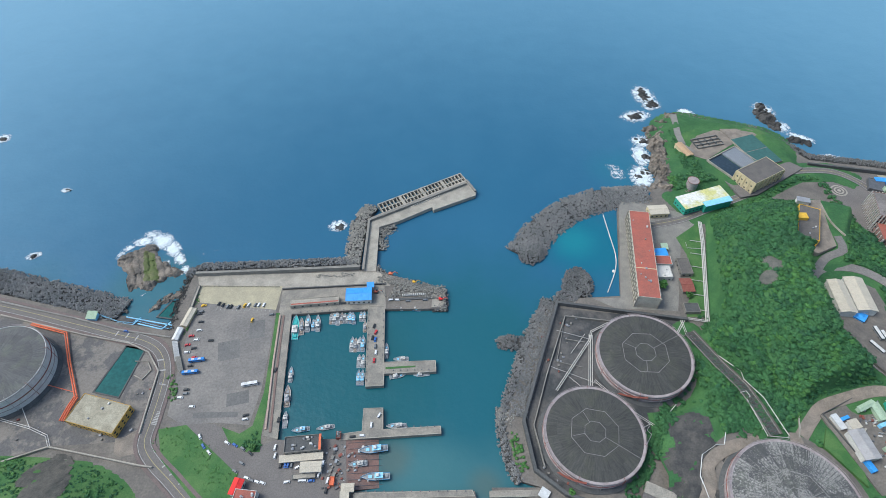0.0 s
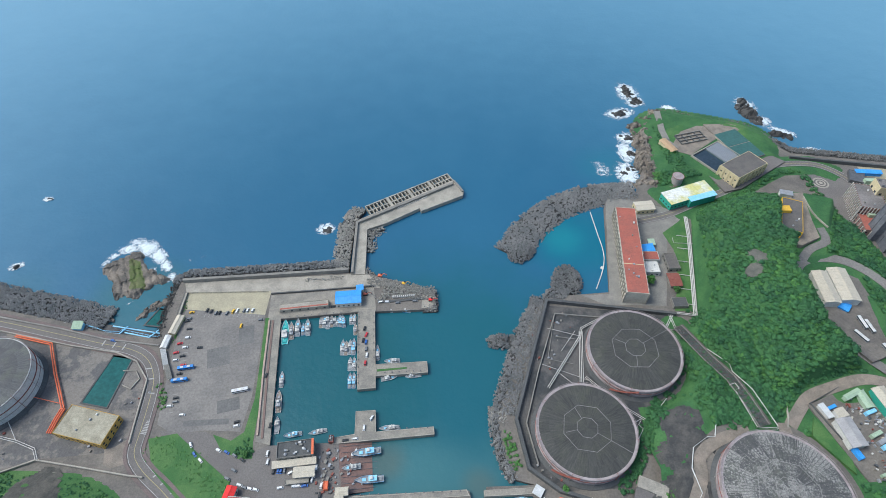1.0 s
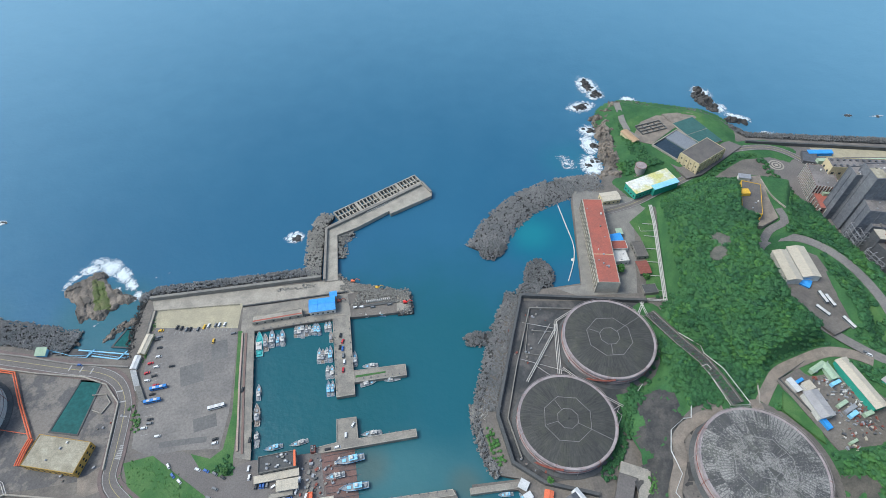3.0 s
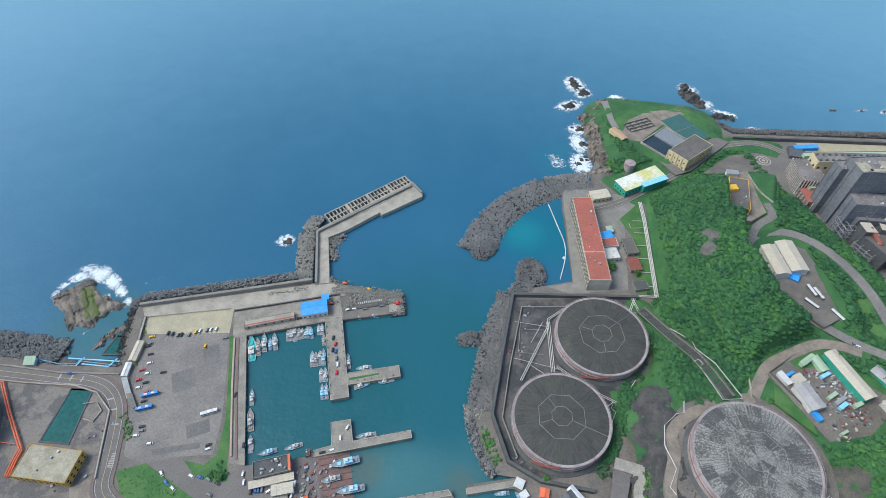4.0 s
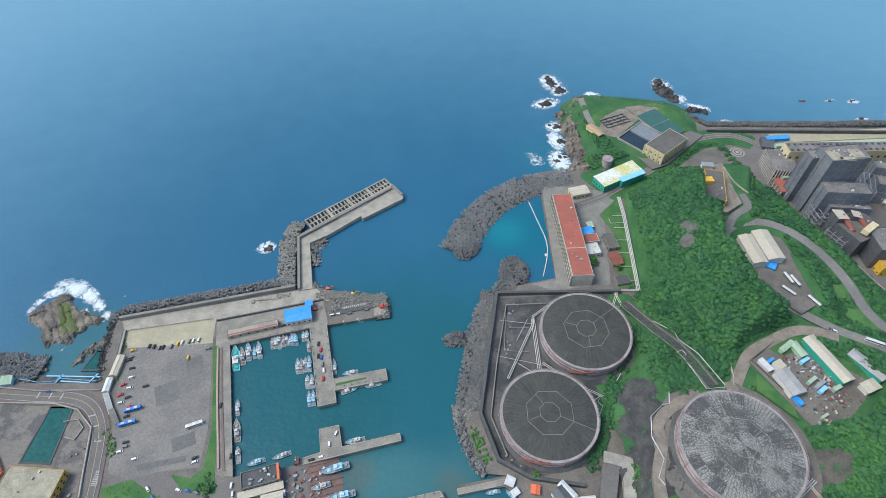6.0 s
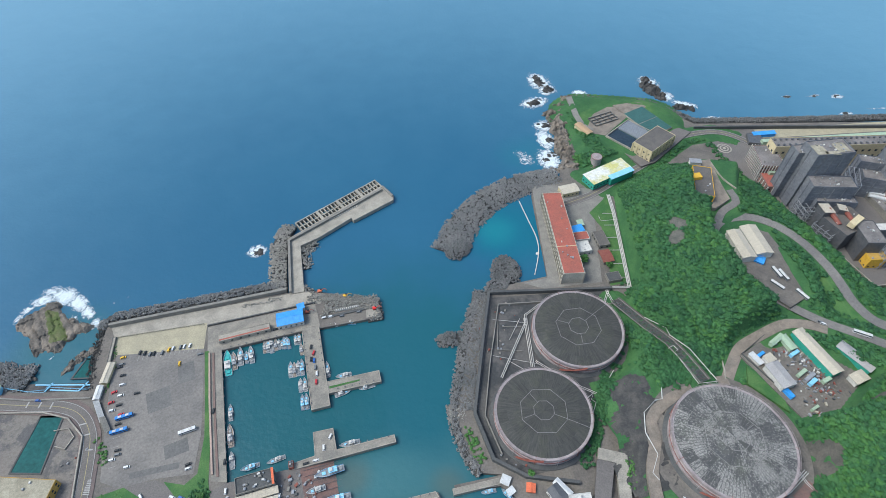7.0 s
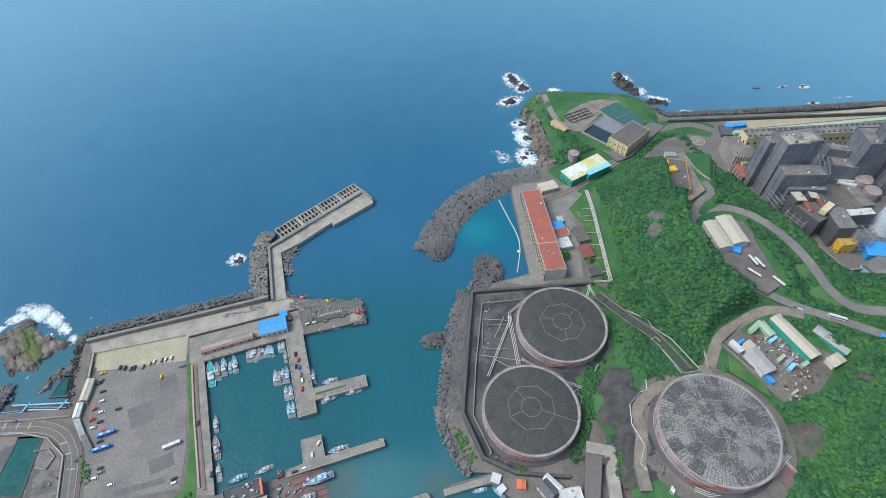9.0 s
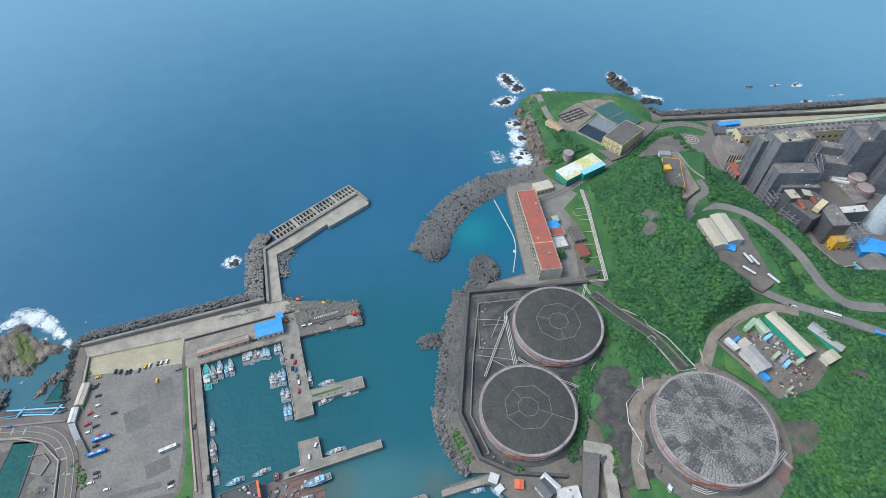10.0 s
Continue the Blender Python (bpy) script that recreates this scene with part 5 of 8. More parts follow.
def block(name, rect, z0, top, wall_m, roof_m, label, category="building", style="flat", parapet=0.7, rows=0, sides="NSEW", ridge=2.0, clutter=0, gap=4.0, seams=0, eave=0.5):
    """A building over a (cx, cy, length, width, angle) plot from level z0 to its eaves at top."""
    cx, cy, L, W, ang = rect
    t = thing(name, label, category, (cx, cy, z0))
    t.rotation_euler = (0, 0, radians(ang))
    h = top - z0
    part("wall", box(bmesh.new(), 0, 0, -1.0, h, L, W), wall_m, t)
    rnd = random.Random(int(cx * 7 + cy * 13))
    if style == "flat":
        part("roof", box(bmesh.new(), 0, 0, h + 0.004, h + 0.25, L - 0.3, W - 0.3), roof_m, t)
        if parapet:
            bm = bmesh.new()
            for u, v, lx, ly in ((0, W / 2 - 0.15, L, 0.3), (0, 0.15 - W / 2, L, 0.3), (L / 2 - 0.15, 0, 0.3, W - 0.6), (0.15 - L / 2, 0, 0.3, W - 0.6)):
                box(bm, u, v, h, h + parapet, lx + 0.06 * (lx > ly), ly + 0.06 * (ly > lx))
            part("parapet", bm, wall_m, t)
        for k in range(clutter):
            u, v = rnd.uniform(-0.38, 0.38) * L, rnd.uniform(-0.36, 0.36) * W
            s = rnd.uniform(0.6, 1.5)
            if k % 2:
                part("roof_vent", lathe(bmesh.new(), [(s * 0.5, h + 0.2), (s * 0.5, h + 0.9), (s * 0.75, h + 1.0), (s * 0.2, h + 1.5)], 10, u, v), STEEL_GREY, t)
            else:
                part("roof_unit", box(bmesh.new(), u, v, h + 0.2, h + 0.9 + s * 0.5, s * 1.4, s, bevel=0.08), (WHITE, CONCRETE, STEEL_GREY)[k % 3], t)
    elif style == "gable":
        bm = bmesh.new()
        l2, w2 = L / 2 + eave, W / 2 + eave
        prof = [(-w2, h - 0.1), (0, h + ridge), (w2, h - 0.1), (w2, h + 0.12), (0, h + ridge + 0.25), (-w2, h + 0.12)]
        ends = [[bm.verts.new((x, y, z)) for y, z in prof] for x in (-l2, l2)]
        for i in range(6):
            bm.faces.new((ends[0][i], ends[0][(i + 1) % 6], ends[1][(i + 1) % 6], ends[1][i]))
        bm.faces.new(ends[0][::-1])
        bm.faces.new(ends[1])
        bmesh.ops.recalc_face_normals(bm, faces=bm.faces)
        roof = part("roof", bm, roof_m, t)
        bm = bmesh.new()
        for x in (0.02 - L / 2, L / 2 - 0.02):
            a = [bm.verts.new((x, y, z)) for y, z in ((-W / 2, h - 0.1), (W / 2, h - 0.1), (0, h + ridge))]
            bm.faces.new(a)
        part("gable", bm, wall_m, t)
        n = seams or max(3, int(L / 3))
        bm = bmesh.new()
        for i in range(n + 1):
            x = -l2 + 2 * l2 * i / n
            for sg in (-1, 1):
                tube(bm, [(x, 0, h + ridge + 0.28), (x, sg * w2, h + 0.15)], 0.09, 4)
        tagged(part("sheet_seam", bm, roof_m, roof), kind="stuff")
        part("ridge_cap", box(bmesh.new(), 0, 0, h + ridge + 0.18, h + ridge + 0.36, 2 * l2, 0.7), roof_m, roof)
    else:
        bm = bmesh.new()
        l2, w2 = L / 2 + eave, W / 2 + eave
        v = [bm.verts.new(c) for c in ((-l2, -w2, h), (l2, -w2, h), (l2, w2, h + ridge), (-l2, w2, h + ridge), (-l2, -w2, h + 0.2), (l2, -w2, h + 0.2), (l2, w2, h + ridge + 0.2), (-l2, w2, h + ridge + 0.2))]
        for f in ((3, 2, 1, 0), (4, 5, 6, 7), (0, 1, 5, 4), (1, 2, 6, 5), (2, 3, 7, 6), (3, 0, 4, 7)):
            bm.faces.new([v[i] for i in f])
        roof = part("roof", bm, roof_m, t)
        n = seams or max(3, int(L / 2.5))
        bm = bmesh.new()
        for i in range(n + 1):
            x = -l2 + 2 * l2 * i / n
            tube(bm, [(x, -w2, h + 0.24), (x, w2, h + ridge + 0.24)], 0.08, 4)
        tagged(part("sheet_seam", bm, roof_m, roof), kind="stuff")
    if rows:
        windows(t, L, W, 0, rows, sides, gap=gap, storey=max(2.6, (h - 0.8) / rows))
    return t


def ribs(t, L, W, h, sides, gap, material, proud=0.6, width=0.7, z0=0.0):
    """Upright piers along the walls of a block."""
    for sd in sides:
        run = L if sd in "NS" else W
        n = max(2, int(run / gap))
        for i in range(n + 1):
            u = (i / n - 0.5) * run
            x, y, lx, ly = {"N": (u, W / 2 + proud / 2, width, proud), "S": (u, -W / 2 - proud / 2, width, proud), "E": (L / 2 + proud / 2, u, proud, width), "W": (-L / 2 - proud / 2, u, proud, width)}[sd]
            part("pier", box(bmesh.new(), x, y, z0, h, lx, ly), material, t)


CREAM_PALE = surf("pale_cream_render", (0.50, 0.46, 0.38), (0.40, 0.37, 0.31), 0.2, 1.5)
# west side of the harbour
R = (-249.1, 170.2, 22, 38.8, 75.4)
t = block("pump_station", R, 3, 10, OCHRE, BEIGE_ROOF, "flat-roofed ochre station building with a stained beige roof", rows=2, clutter=3)
R = (-71.7, 277.5, 20.9, 12.4, 3.2)
t = block("harbour_shed", R, 3, 8.5, WHITE, BLUE_ROOF, "harbour hall with a bright blue sheet roof", style="gable", ridge=1.4, rows=1)
block("harbour_shed", (-62.7, 287.5, 5.3, 4.3, 6.5), 3, 8, WHITE, BLUE_ROOF, "small annexe with a bright blue sheet roof", style="mono", ridge=0.8)
R = (-108.7, 271.6, 40.5, 6.5, 5.7)
t = block("dock_shed", R, 3, 6.5, CONCRETE_PALE, CONCRETE_PALE, "long low open dock shed with a red stripe", rows=1, sides="S", gap=6)
part("red_stripe", box(bmesh.new(), 0, -R[3] / 2 + 1.6, 3.74, 3.82, R[2] - 0.8, 1.3), RED_ROOF, t, "faded red stripe along the roof edge")
R = (-97.9, 148.5, 25.1, 11.3, 5.4)
t = block("net_shed", R, 3, 9, CONCRETE, CONCRETE_DARK, "harbour building with a cluttered dark roof terrace", rows=2, clutter=14, parapet=1.1)
part("roof_edge", box(bmesh.new(), R[2] / 2 - 0.6, 0, 7.15, 7.3, 1.6, R[3]), ORANGE, t, "orange painted roof edge")
block("canopy", (-98.1, 140, 29.2, 3.9, 5.3), 3, 6, WHITE, BEIGE_SHEET, "beige sheet canopy beside the harbour building", "canopy", "mono", ridge=0.8)
block("workshop", (-90.1, 133.1, 13.7, 6.4, 3.1), 3, 8, WHITE, BEIGE_SHEET, "small white workshop with a beige sheet roof", "workshop", "gable", ridge=0.8, rows=1)
block("workshop", (-94.6, 127.8, 15.9, 3.3, 4), 3, 5, CONCRETE, CONCRETE_PALE, "low concrete workshop partly without a roof", "workshop", rows=1)
block("house", (-137.7, 119.8, 10, 6.3, 78), 3, 8, WHITE, RED_BRIGHT, "house with a bright red sheet roof", "house", "gable", ridge=1.0, rows=1)
block("house", (-130.5, 113.8, 14.4, 7.6, -5.6), 3, 9, WHITE, RED_ROOF, "house with a pale red flat roof", "house", rows=2, clutter=4)
block("hut", (-63.7, 119.9, 7.8, 4.7, 2.6), 3, 6.5, WHITE, BEIGE_SHEET, "small hut with a beige roof by the slipway", "hut", "gable", ridge=0.8)
block("hut", (-65.2, 114.4, 5.2, 4.3, 0), 3, 6, CONCRETE, BEIGE_SHEET, "small hut with a beige roof by the slipway", "hut", "mono")
block("hut", (-75, 124.4, 3, 5.5, 0), 3, 5.5, ORANGE, ORANGE, "small orange container hut", "hut")
block("hut", (-74.4, 156.1, 3.2, 4.9, 0), 3, 6, RUST, CONCRETE_DARK, "rusty winch hut on the quay", "hut", clutter=3)
block("storage_shed", (-211.2, 255.9, 17, 5.2, 80.3), 3, 6, CREAM, BEIGE_SHEET, "long storage shed with a tan sheet roof", "shed", "gable", ridge=0.9)
block("storage_shed", (-215.3, 240.2, 10.7, 4.1, 83.6), 3, 5.5, WHITE, STEEL_WHITE, "white storage shed by the road", "shed", "gable", ridge=0.7)
block("storage_shed", (-212.6, 277.7, 24.4, 2.6, 88.6), 3, 4.2, CONCRETE, CONCRETE_PALE, "low concrete store along the car park", "shed")
block("storage_shed", (-211.1, 223.9, 18.9, 2.5, 114), 3, 5, WHITE, WHITE, "narrow white shed beside the road", "shed", "mono")
block("storage_shed", (-205.3, 212.7, 12.7, 2.5, 116.9), 3, 5, WHITE, CONCRETE_PALE, "narrow pale shed beside the road", "shed", "mono")
block("fish_stall", (-291.2, 257.1, 7.7, 5.7, -4.1), 3, 6, LIGHT_BLUE, GREEN_PALE, "small pale blue stall on the shore", "stall", "mono")

# pump house side
R = (177.9, 317.7, 100.8, 18.1, 82.1)
t = block("pump_house", R, 3, 17, CREAM_PALE, RED_ROOF, "long pump house with a faded red flat roof", rows=0, clutter=10, parapet=0.5)
ribs(t, R[2], R[3], 14, "NS", 5.0, CONCRETE_PALE, 0.9, 1.0)
windows(t, R[2], R[3], 3, 2, "NS", 2.6, 2.0, 5.0, 5.0)
part("roof_joint", box(bmesh.new(), -R[2] * 0.19, 0, 14.2, 14.45, 0.6, R[3] - 0.8), CREAM, t)
block("storage_shed", (208.3, 378.6, 17.8, 11.3, 4.9), 3, 8.5, CREAM, BEIGE_SHEET, "cream shed with a pale sheet roof", "shed", "gable", ridge=1.0, rows=1)
block("canopy", (196.2, 325.1, 13.2, 7.7, 5.8), 3, 7.5, STEEL_GREY, BLUE_ROOF, "blue sheet canopy beside the pump house", "canopy", "mono", ridge=0.6)
block("canopy", (202.9, 332.6, 5.2, 6.2, 0), 3, 7, STEEL_GREY, GREEN_PALE, "small pale green canopy", "canopy", "mono", ridge=0.5)
block("store", (197, 315.4, 14.4, 9.9, -2.6), 3, 8, WHITE, RED_ROOF, "flat-roofed store with a red roof", "store", rows=1)
block("store", (193.8, 302.5, 13.8, 12.7, 0), 3, 8, WHITE, WHITE, "flat-roofed white store beside the pump house", "store", rows=1, clutter=2)
block("store", (215, 309.7, 10.4, 18.1, 0), 3, 7, CONCRETE, FLAT_ROOF, "low store with a dark roof", "store", rows=1)
block("store", (211.3, 288.9, 9.7, 13.5, 0), 3, 6.5, CONCRETE, RUST, "low store with a rusty sheet roof", "store", "gable", ridge=0.8)
block("store", (208.8, 265.4, 12.3, 9.2, 0), 3, 6, CONCRETE, CONCRETE_DARK, "low dark store by the tank yard", "store")
R = (254.6, 392.0, 50.7, 16.7, 19.1)
t = block("warehouse", R, 5, 12, GREEN_PAINT, YELLOW_STAIN, "green-walled warehouse with an algae-stained pale roof", "warehouse", "mono", ridge=0.6, rows=1)
block("canopy", (266.7, 385.6, 29.1, 5.3, 16.8), 5, 12.7, GREEN_PAINT, LIGHT_BLUE, "light blue sheet canopy beside the warehouse", "canopy", "mono", ridge=0.5)
t = thing("water_tank", "round pinkish steel water tank", "water tank", (*(251.6, 414.6), 5))
part("shell", lathe(bmesh.new(), [(5.6, -1), (5.6, 9), (5.2, 9.3), (0.5, 9.9)], 32), STEEL_PINK, t)
part("rim", lathe(bmesh.new(), [(5.6, 8.7), (5.9, 8.7), (5.9, 9.0), (5.6, 9.0)], 32), RUST, t)
R = (320.5, 424.2, 23.1, 42.8, 119.6)
t = block("screen_house", R, 6, 19, CREAM, FLAT_ROOF, "cream water intake building with a dark flat roof", rows=2, parapet=0.6, gap=5)
ribs(t, R[2], R[3], 12.4, "NSEW", 5.5, CREAM, 0.8, 0.8)
block("hut", (258.6, 468.3, 21.1, 8.1, 109.8), 6, 10, CREAM, TAN_SHEET, "long hut with an orange-beige sheet roof", "hut", "gable", ridge=0.9)
R = (306, 449.3, 33.4, 42.7, 122.1)
t = thing("settling_basin", "pale-rimmed concrete basin of dark water", "basin", (R[0], R[1], 7))
t.rotation_euler = (0, 0, radians(R[4]))
bm = bmesh.new()
for u, v, lx, ly in ((0, R[3] / 2, R[2] + 1, 1), (0, -R[3] / 2, R[2] + 1, 1), (R[2] / 2, 0, 1, R[3] - 1), (-R[2] / 2, 0, 1, R[3] - 1)):
    box(bm, u, v, -2, 2.2, lx, ly)
part("rim", bm, CONCRETE_PALE, t)
part("water", box(bmesh.new(), 0, R[3] * 0.25, -2, 0.5, R[2] - 1, R[3] / 2 - 1), DARK_WATER, t)
part("cover", box(bmesh.new(), 0, -R[3] * 0.25, -2, 1.4, R[2] - 1, R[3] / 2 - 1), SLATE_ROOF, t, "slate-grey basin cover")
for k in range(9):
    part("cover_beam", box(bmesh.new(), 0, -R[3] * (0.05 + 0.045 * k), 1.4, 1.6, R[2] - 1.2, 0.25), STEEL_GREY, t)
R = (336.6, 468.9, 47.7, 28.7, 109.3)
t = thing("covered_basin", "large basin with a teal cover", "basin", (R[0], R[1], 7))
t.rotation_euler = (0, 0, radians(R[4]))
part("wall", box(bmesh.new(), 0, 0, -2, 1.6, R[2], R[3]), CONCRETE_PALE, t)
for sg in (-1, 1):
    part("cover", box(bmesh.new(), sg * R[2] / 4, 0, 1.6, 1.9, R[2] / 2 - 0.8, R[3] - 0.8), TEAL_ROOF, t)
R = (288.5, 483.1, 15, 31.1, 104.3)
t = thing("filter_frame", "open grey concrete filter frame", "frame", (R[0], R[1], 6.5))
t.rotation_euler = (0, 0, radians(R[4]))
for k in range(5):
    part("beam", box(bmesh.new(), 0, R[3] * (k / 4 - 0.5), 0, 2.2, R[2], 0.8), CONCRETE_DARK, t)
for k in range(4):
    part("cross_beam", box(bmesh.new(), R[2] * (k / 3 - 0.5), 0, 0.2, 2.6, 0.9, R[3]), CONCRETE, t)

# buildings on the hill
R = (318.7, 332, 41.2, 17.1, 65.6)
t = block("hill_station", R, 33, 40, YELLOW, FLAT_ROOF, "yellow-walled station with a dark flat roof", rows=1, clutter=5)
block("stair_house", (313.8, 337.4, 8.6, 6.6, -2.8), 40, 43, YELLOW, YELLOW, "yellow roof stair house on the hill station", "stair house", parapet=0.3)
t = block("long_hut", (329.5, 364.1, 10.4, 5.1, -16.8), 33, 36, WHITE, STEEL_GREY, "long low hut with a grey roof", "hut", "mono", ridge=0.4)
for r in ((315.6, 257.4, 30.9, 12, 84.7), (331.1, 259.4, 32.1, 14.4, 84.8)):
    t = block("bus_shed", r, 27.5, 34, WHITE, BEIGE_SHEET, "open-ended shed with a beige sheet roof", "shed", "gable", ridge=1.6, seams=14)
block("tarpaulin_store", (325, 242, 8, 7.8, -44.4), 27.5, 29.5, BLUE_ROOF, BLUE_ROOF, "heap covered with bright blue tarpaulin", "tarpaulin", "gable", ridge=0.8)
block("tarpaulin_store", (330, 246.2, 8.8, 4.7, -2.2), 27.5, 31.5, BLUE_ROOF, BLUE_ROOF, "lean-to covered with bright blue tarpaulin", "tarpaulin", "mono", ridge=0.6)

single("pavement", prism(bmesh.new(), [(314.9, 278.3), (336.4, 284.5), (351.6, 280.4), (351.8, 244.5), (344.8, 226.5), (341.4, 199.1), (322.3, 192.6), (305.1, 221.1), (302.8, 232.9)], 22, 27.75), GROUND, "bare grey terrace round the coach sheds", "terrace", "structure")
single("pavement", prism(bmesh.new(), [(333.1, 366.7), (347.2, 366.6), (339.5, 331.1), (336.7, 310.9), (317.7, 302.4), (298.9, 307.6)], 29, 33.25), EARTH, "bare earth forecourt of the hill station", "forecourt", "structure")
single("lawn", prism(bmesh.new(), [(265.8, 156.4), (258.7, 142.8), (271.8, 122.2), (275.8, 116.6), (277.4, 125.4), (269.6, 146.8)], 12, 18.4), GRASS, "rectangular green lawn beside the sheds", "grass", "structure")
# scrap yard
single("pavement", prism(bmesh.new(), [(265.9, 165.4), (308.6, 181.3), (353.6, 129.1), (311.2, 111.4), (281.3, 111.2)], 16, 18.25), GROUND, "bare earth yard among the sheds", "yard", "structure")
block("long_shed", (320.4, 154.4, 39.4, 9.8, 100), 18, 25, GREEN_PAINT, BEIGE_SHEET, "long teal-walled shed with a beige sheet roof", "shed", "gable", ridge=1.2, seams=18)
block("long_shed", (346.1, 144.3, 26.2, 8.7, 112.8), 18, 25, GREEN_PAINT, STEEL_PALE, "long shed with a pale grey sheet roof", "shed", "gable", ridge=1.2, seams=16)
block("shed", (338.5, 129.4, 7.5, 12.3, 100.9), 18, 23, WHITE, BEIGE_SHEET, "small shed with a beige roof", "shed", "gable", ridge=0.9)
block("shed", (282.4, 142.6, 19.5, 11, 96.7), 18, 24, WHITE, STEEL_PALE, "workshop with a pale grey sheet roof", "shed", "gable", ridge=1.0)
block("shed", (283, 156.9, 5.8, 7.4, 105.6), 18, 23, WHITE, BEIGE_SHEET, "small annexe with a pale sheet roof", "shed", "mono", ridge=0.6)
block("shed", (274.5, 159.5, 10.1, 4.3, 106.8), 18, 21, WHITE, STEEL_WHITE, "narrow white shed beside the yard", "shed", "mono", ridge=0.4)
block("shed", (298.7, 170.9, 13.7, 3.2, 23.3), 18, 22, GREEN_PALE, GREEN_PALE, "narrow shed with a pale green roof", "shed", "gable", ridge=0.6)
block("shed", (306, 166.8, 12, 5.7, 98), 18, 22, GREEN_PALE, GREEN_PALE, "narrow shed with a pale green roof", "shed", "gable", ridge=0.6)
for r, m, lab in (((280.2, 162.3, 7.1, 2.3, 19.9), BLUE_ROOF, "blue"), ((306.1, 158, 8.5, 2.6, 18), LIGHT_BLUE, "light blue"), ((301.5, 142.1, 9.1, 2.7, 21.3), GREEN_PALE, "pale green"), ((304.9, 137.8, 11.1, 2.9, 22.6), STEEL_GREY, "grey"),
                  ((304.8, 133.9, 7.8, 2.9, 22.4), LIGHT_BLUE, "light blue"), ((315.7, 133.2, 7.8, 3, 14.5), GREEN_PALE, "pale green"), ((282.2, 129.4, 3.7, 7.8, 14.9), BLUE_ROOF, "blue"), ((293.4, 115.4, 6.6, 1.8, 17.4), GREEN_PALE, "pale green")):
    t = block("container", r, 18.25, 20.9, m, m, lab + " steel shipping container", "container", parapet=0.1)
    for k in range(8):
        part("corrugation", box(bmesh.new(), r[2] * (k / 7 - 0.5) * 0.96, 0, 0.1, 2.6, 0.12, r[3] + 0.12), m, t)

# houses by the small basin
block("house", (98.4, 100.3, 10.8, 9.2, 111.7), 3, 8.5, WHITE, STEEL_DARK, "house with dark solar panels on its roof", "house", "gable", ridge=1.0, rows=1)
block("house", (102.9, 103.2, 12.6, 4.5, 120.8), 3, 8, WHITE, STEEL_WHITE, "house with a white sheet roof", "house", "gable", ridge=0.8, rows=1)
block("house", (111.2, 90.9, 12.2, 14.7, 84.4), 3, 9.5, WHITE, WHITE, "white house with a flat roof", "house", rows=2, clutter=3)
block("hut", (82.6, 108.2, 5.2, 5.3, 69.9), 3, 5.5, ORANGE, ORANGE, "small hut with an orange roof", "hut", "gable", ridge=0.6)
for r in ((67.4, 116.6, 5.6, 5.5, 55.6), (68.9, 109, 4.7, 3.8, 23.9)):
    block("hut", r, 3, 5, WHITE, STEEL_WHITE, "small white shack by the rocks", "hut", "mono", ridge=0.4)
single("pavement", prism(bmesh.new(), [(132.6, 116.6), (143, 111.3), (126.2, 80), (116.3, 82.7)], 5, 8.3), ASPHALT, "grey concrete parking pad beside the slope", "pavement", "structure")
single("pavement", band(bmesh.new(), [(134.7, 120.1), (149.1, 113.3), (137.6, 76.9)], 8, 5, 8.5), CONCRETE_PALE, "pale concrete drive turning a corner", "pavement", "structure")

# ---- power station ----
R = (421.3, 371.4, 33.3, 22.5, 74.1)
t = block("office_building", R, 3, 21, BROWN_WALL, PLANT_ROOF, "office block with white upright fins", rows=4, clutter=5, gap=3)
ribs(t, R[2], R[3], 18.8, "NSEW", 2.6, WHITE, 0.9, 0.6)
R = (416.6, 347.1, 25.2, 22.4, 79.3)
t = block("office_building", R, 3, 12, BROWN_WALL, RED_ROOF, "lower office wing with a brown roof and white columns", rows=2, clutter=2, gap=4)
ribs(t, R[2], R[3], 9, "NSEW", 4.5, WHITE, 0.8, 0.6)
block("roof_house", (419.6, 356.7, 10.2, 9.8, 81.7), 12, 15, GREEN_PALE, GREEN_PALE, "pale green roof house on the office wing", "roof house")
R = (507.8, 367.2, 161.8, 14.7, -9.3)
t = block("turbine_hall", R, 3, 30, CREAM, PLANT_ROOF, "long turbine hall with a grey roof and cream gable", rows=0, parapet=0.9)
for k in range(26):
    for v in (-0.3, 0.28):
        part("roof_vent", lathe(bmesh.new(), [(1.0, 27.1), (1.0, 28.4), (1.6, 28.6), (0.4, 29.2)], 10, R[2] * ((k + 0.5) / 26 - 0.5), R[3] * v), STEEL_DARK, t)
windows(t, R[2], R[3], 4, 3, "SW", 2.5, 2.5, 7.0, 7.0)
wall("pipe_gallery", [(442.6, 407.6), (637.4, 385.7), (900, 320)], 5, 3, 10, GREEN_PALE, "long pale green covered gallery beside the sea road", "gallery", "")
block("site_hut", (455.5, 422.5, 25.8, 4.8, -5.6), 3, 7, BLUE_ROOF, BLUE_ROOF, "blue tarpaulin-roofed site huts", "hut", "mono", ridge=0.6)
block("site_hut", (440.3, 415.9, 14.7, 17.3, -23.3), 3, 6.5, STEEL_DARK, STEEL_DARK, "dark flat-roofed switch house", "hut")


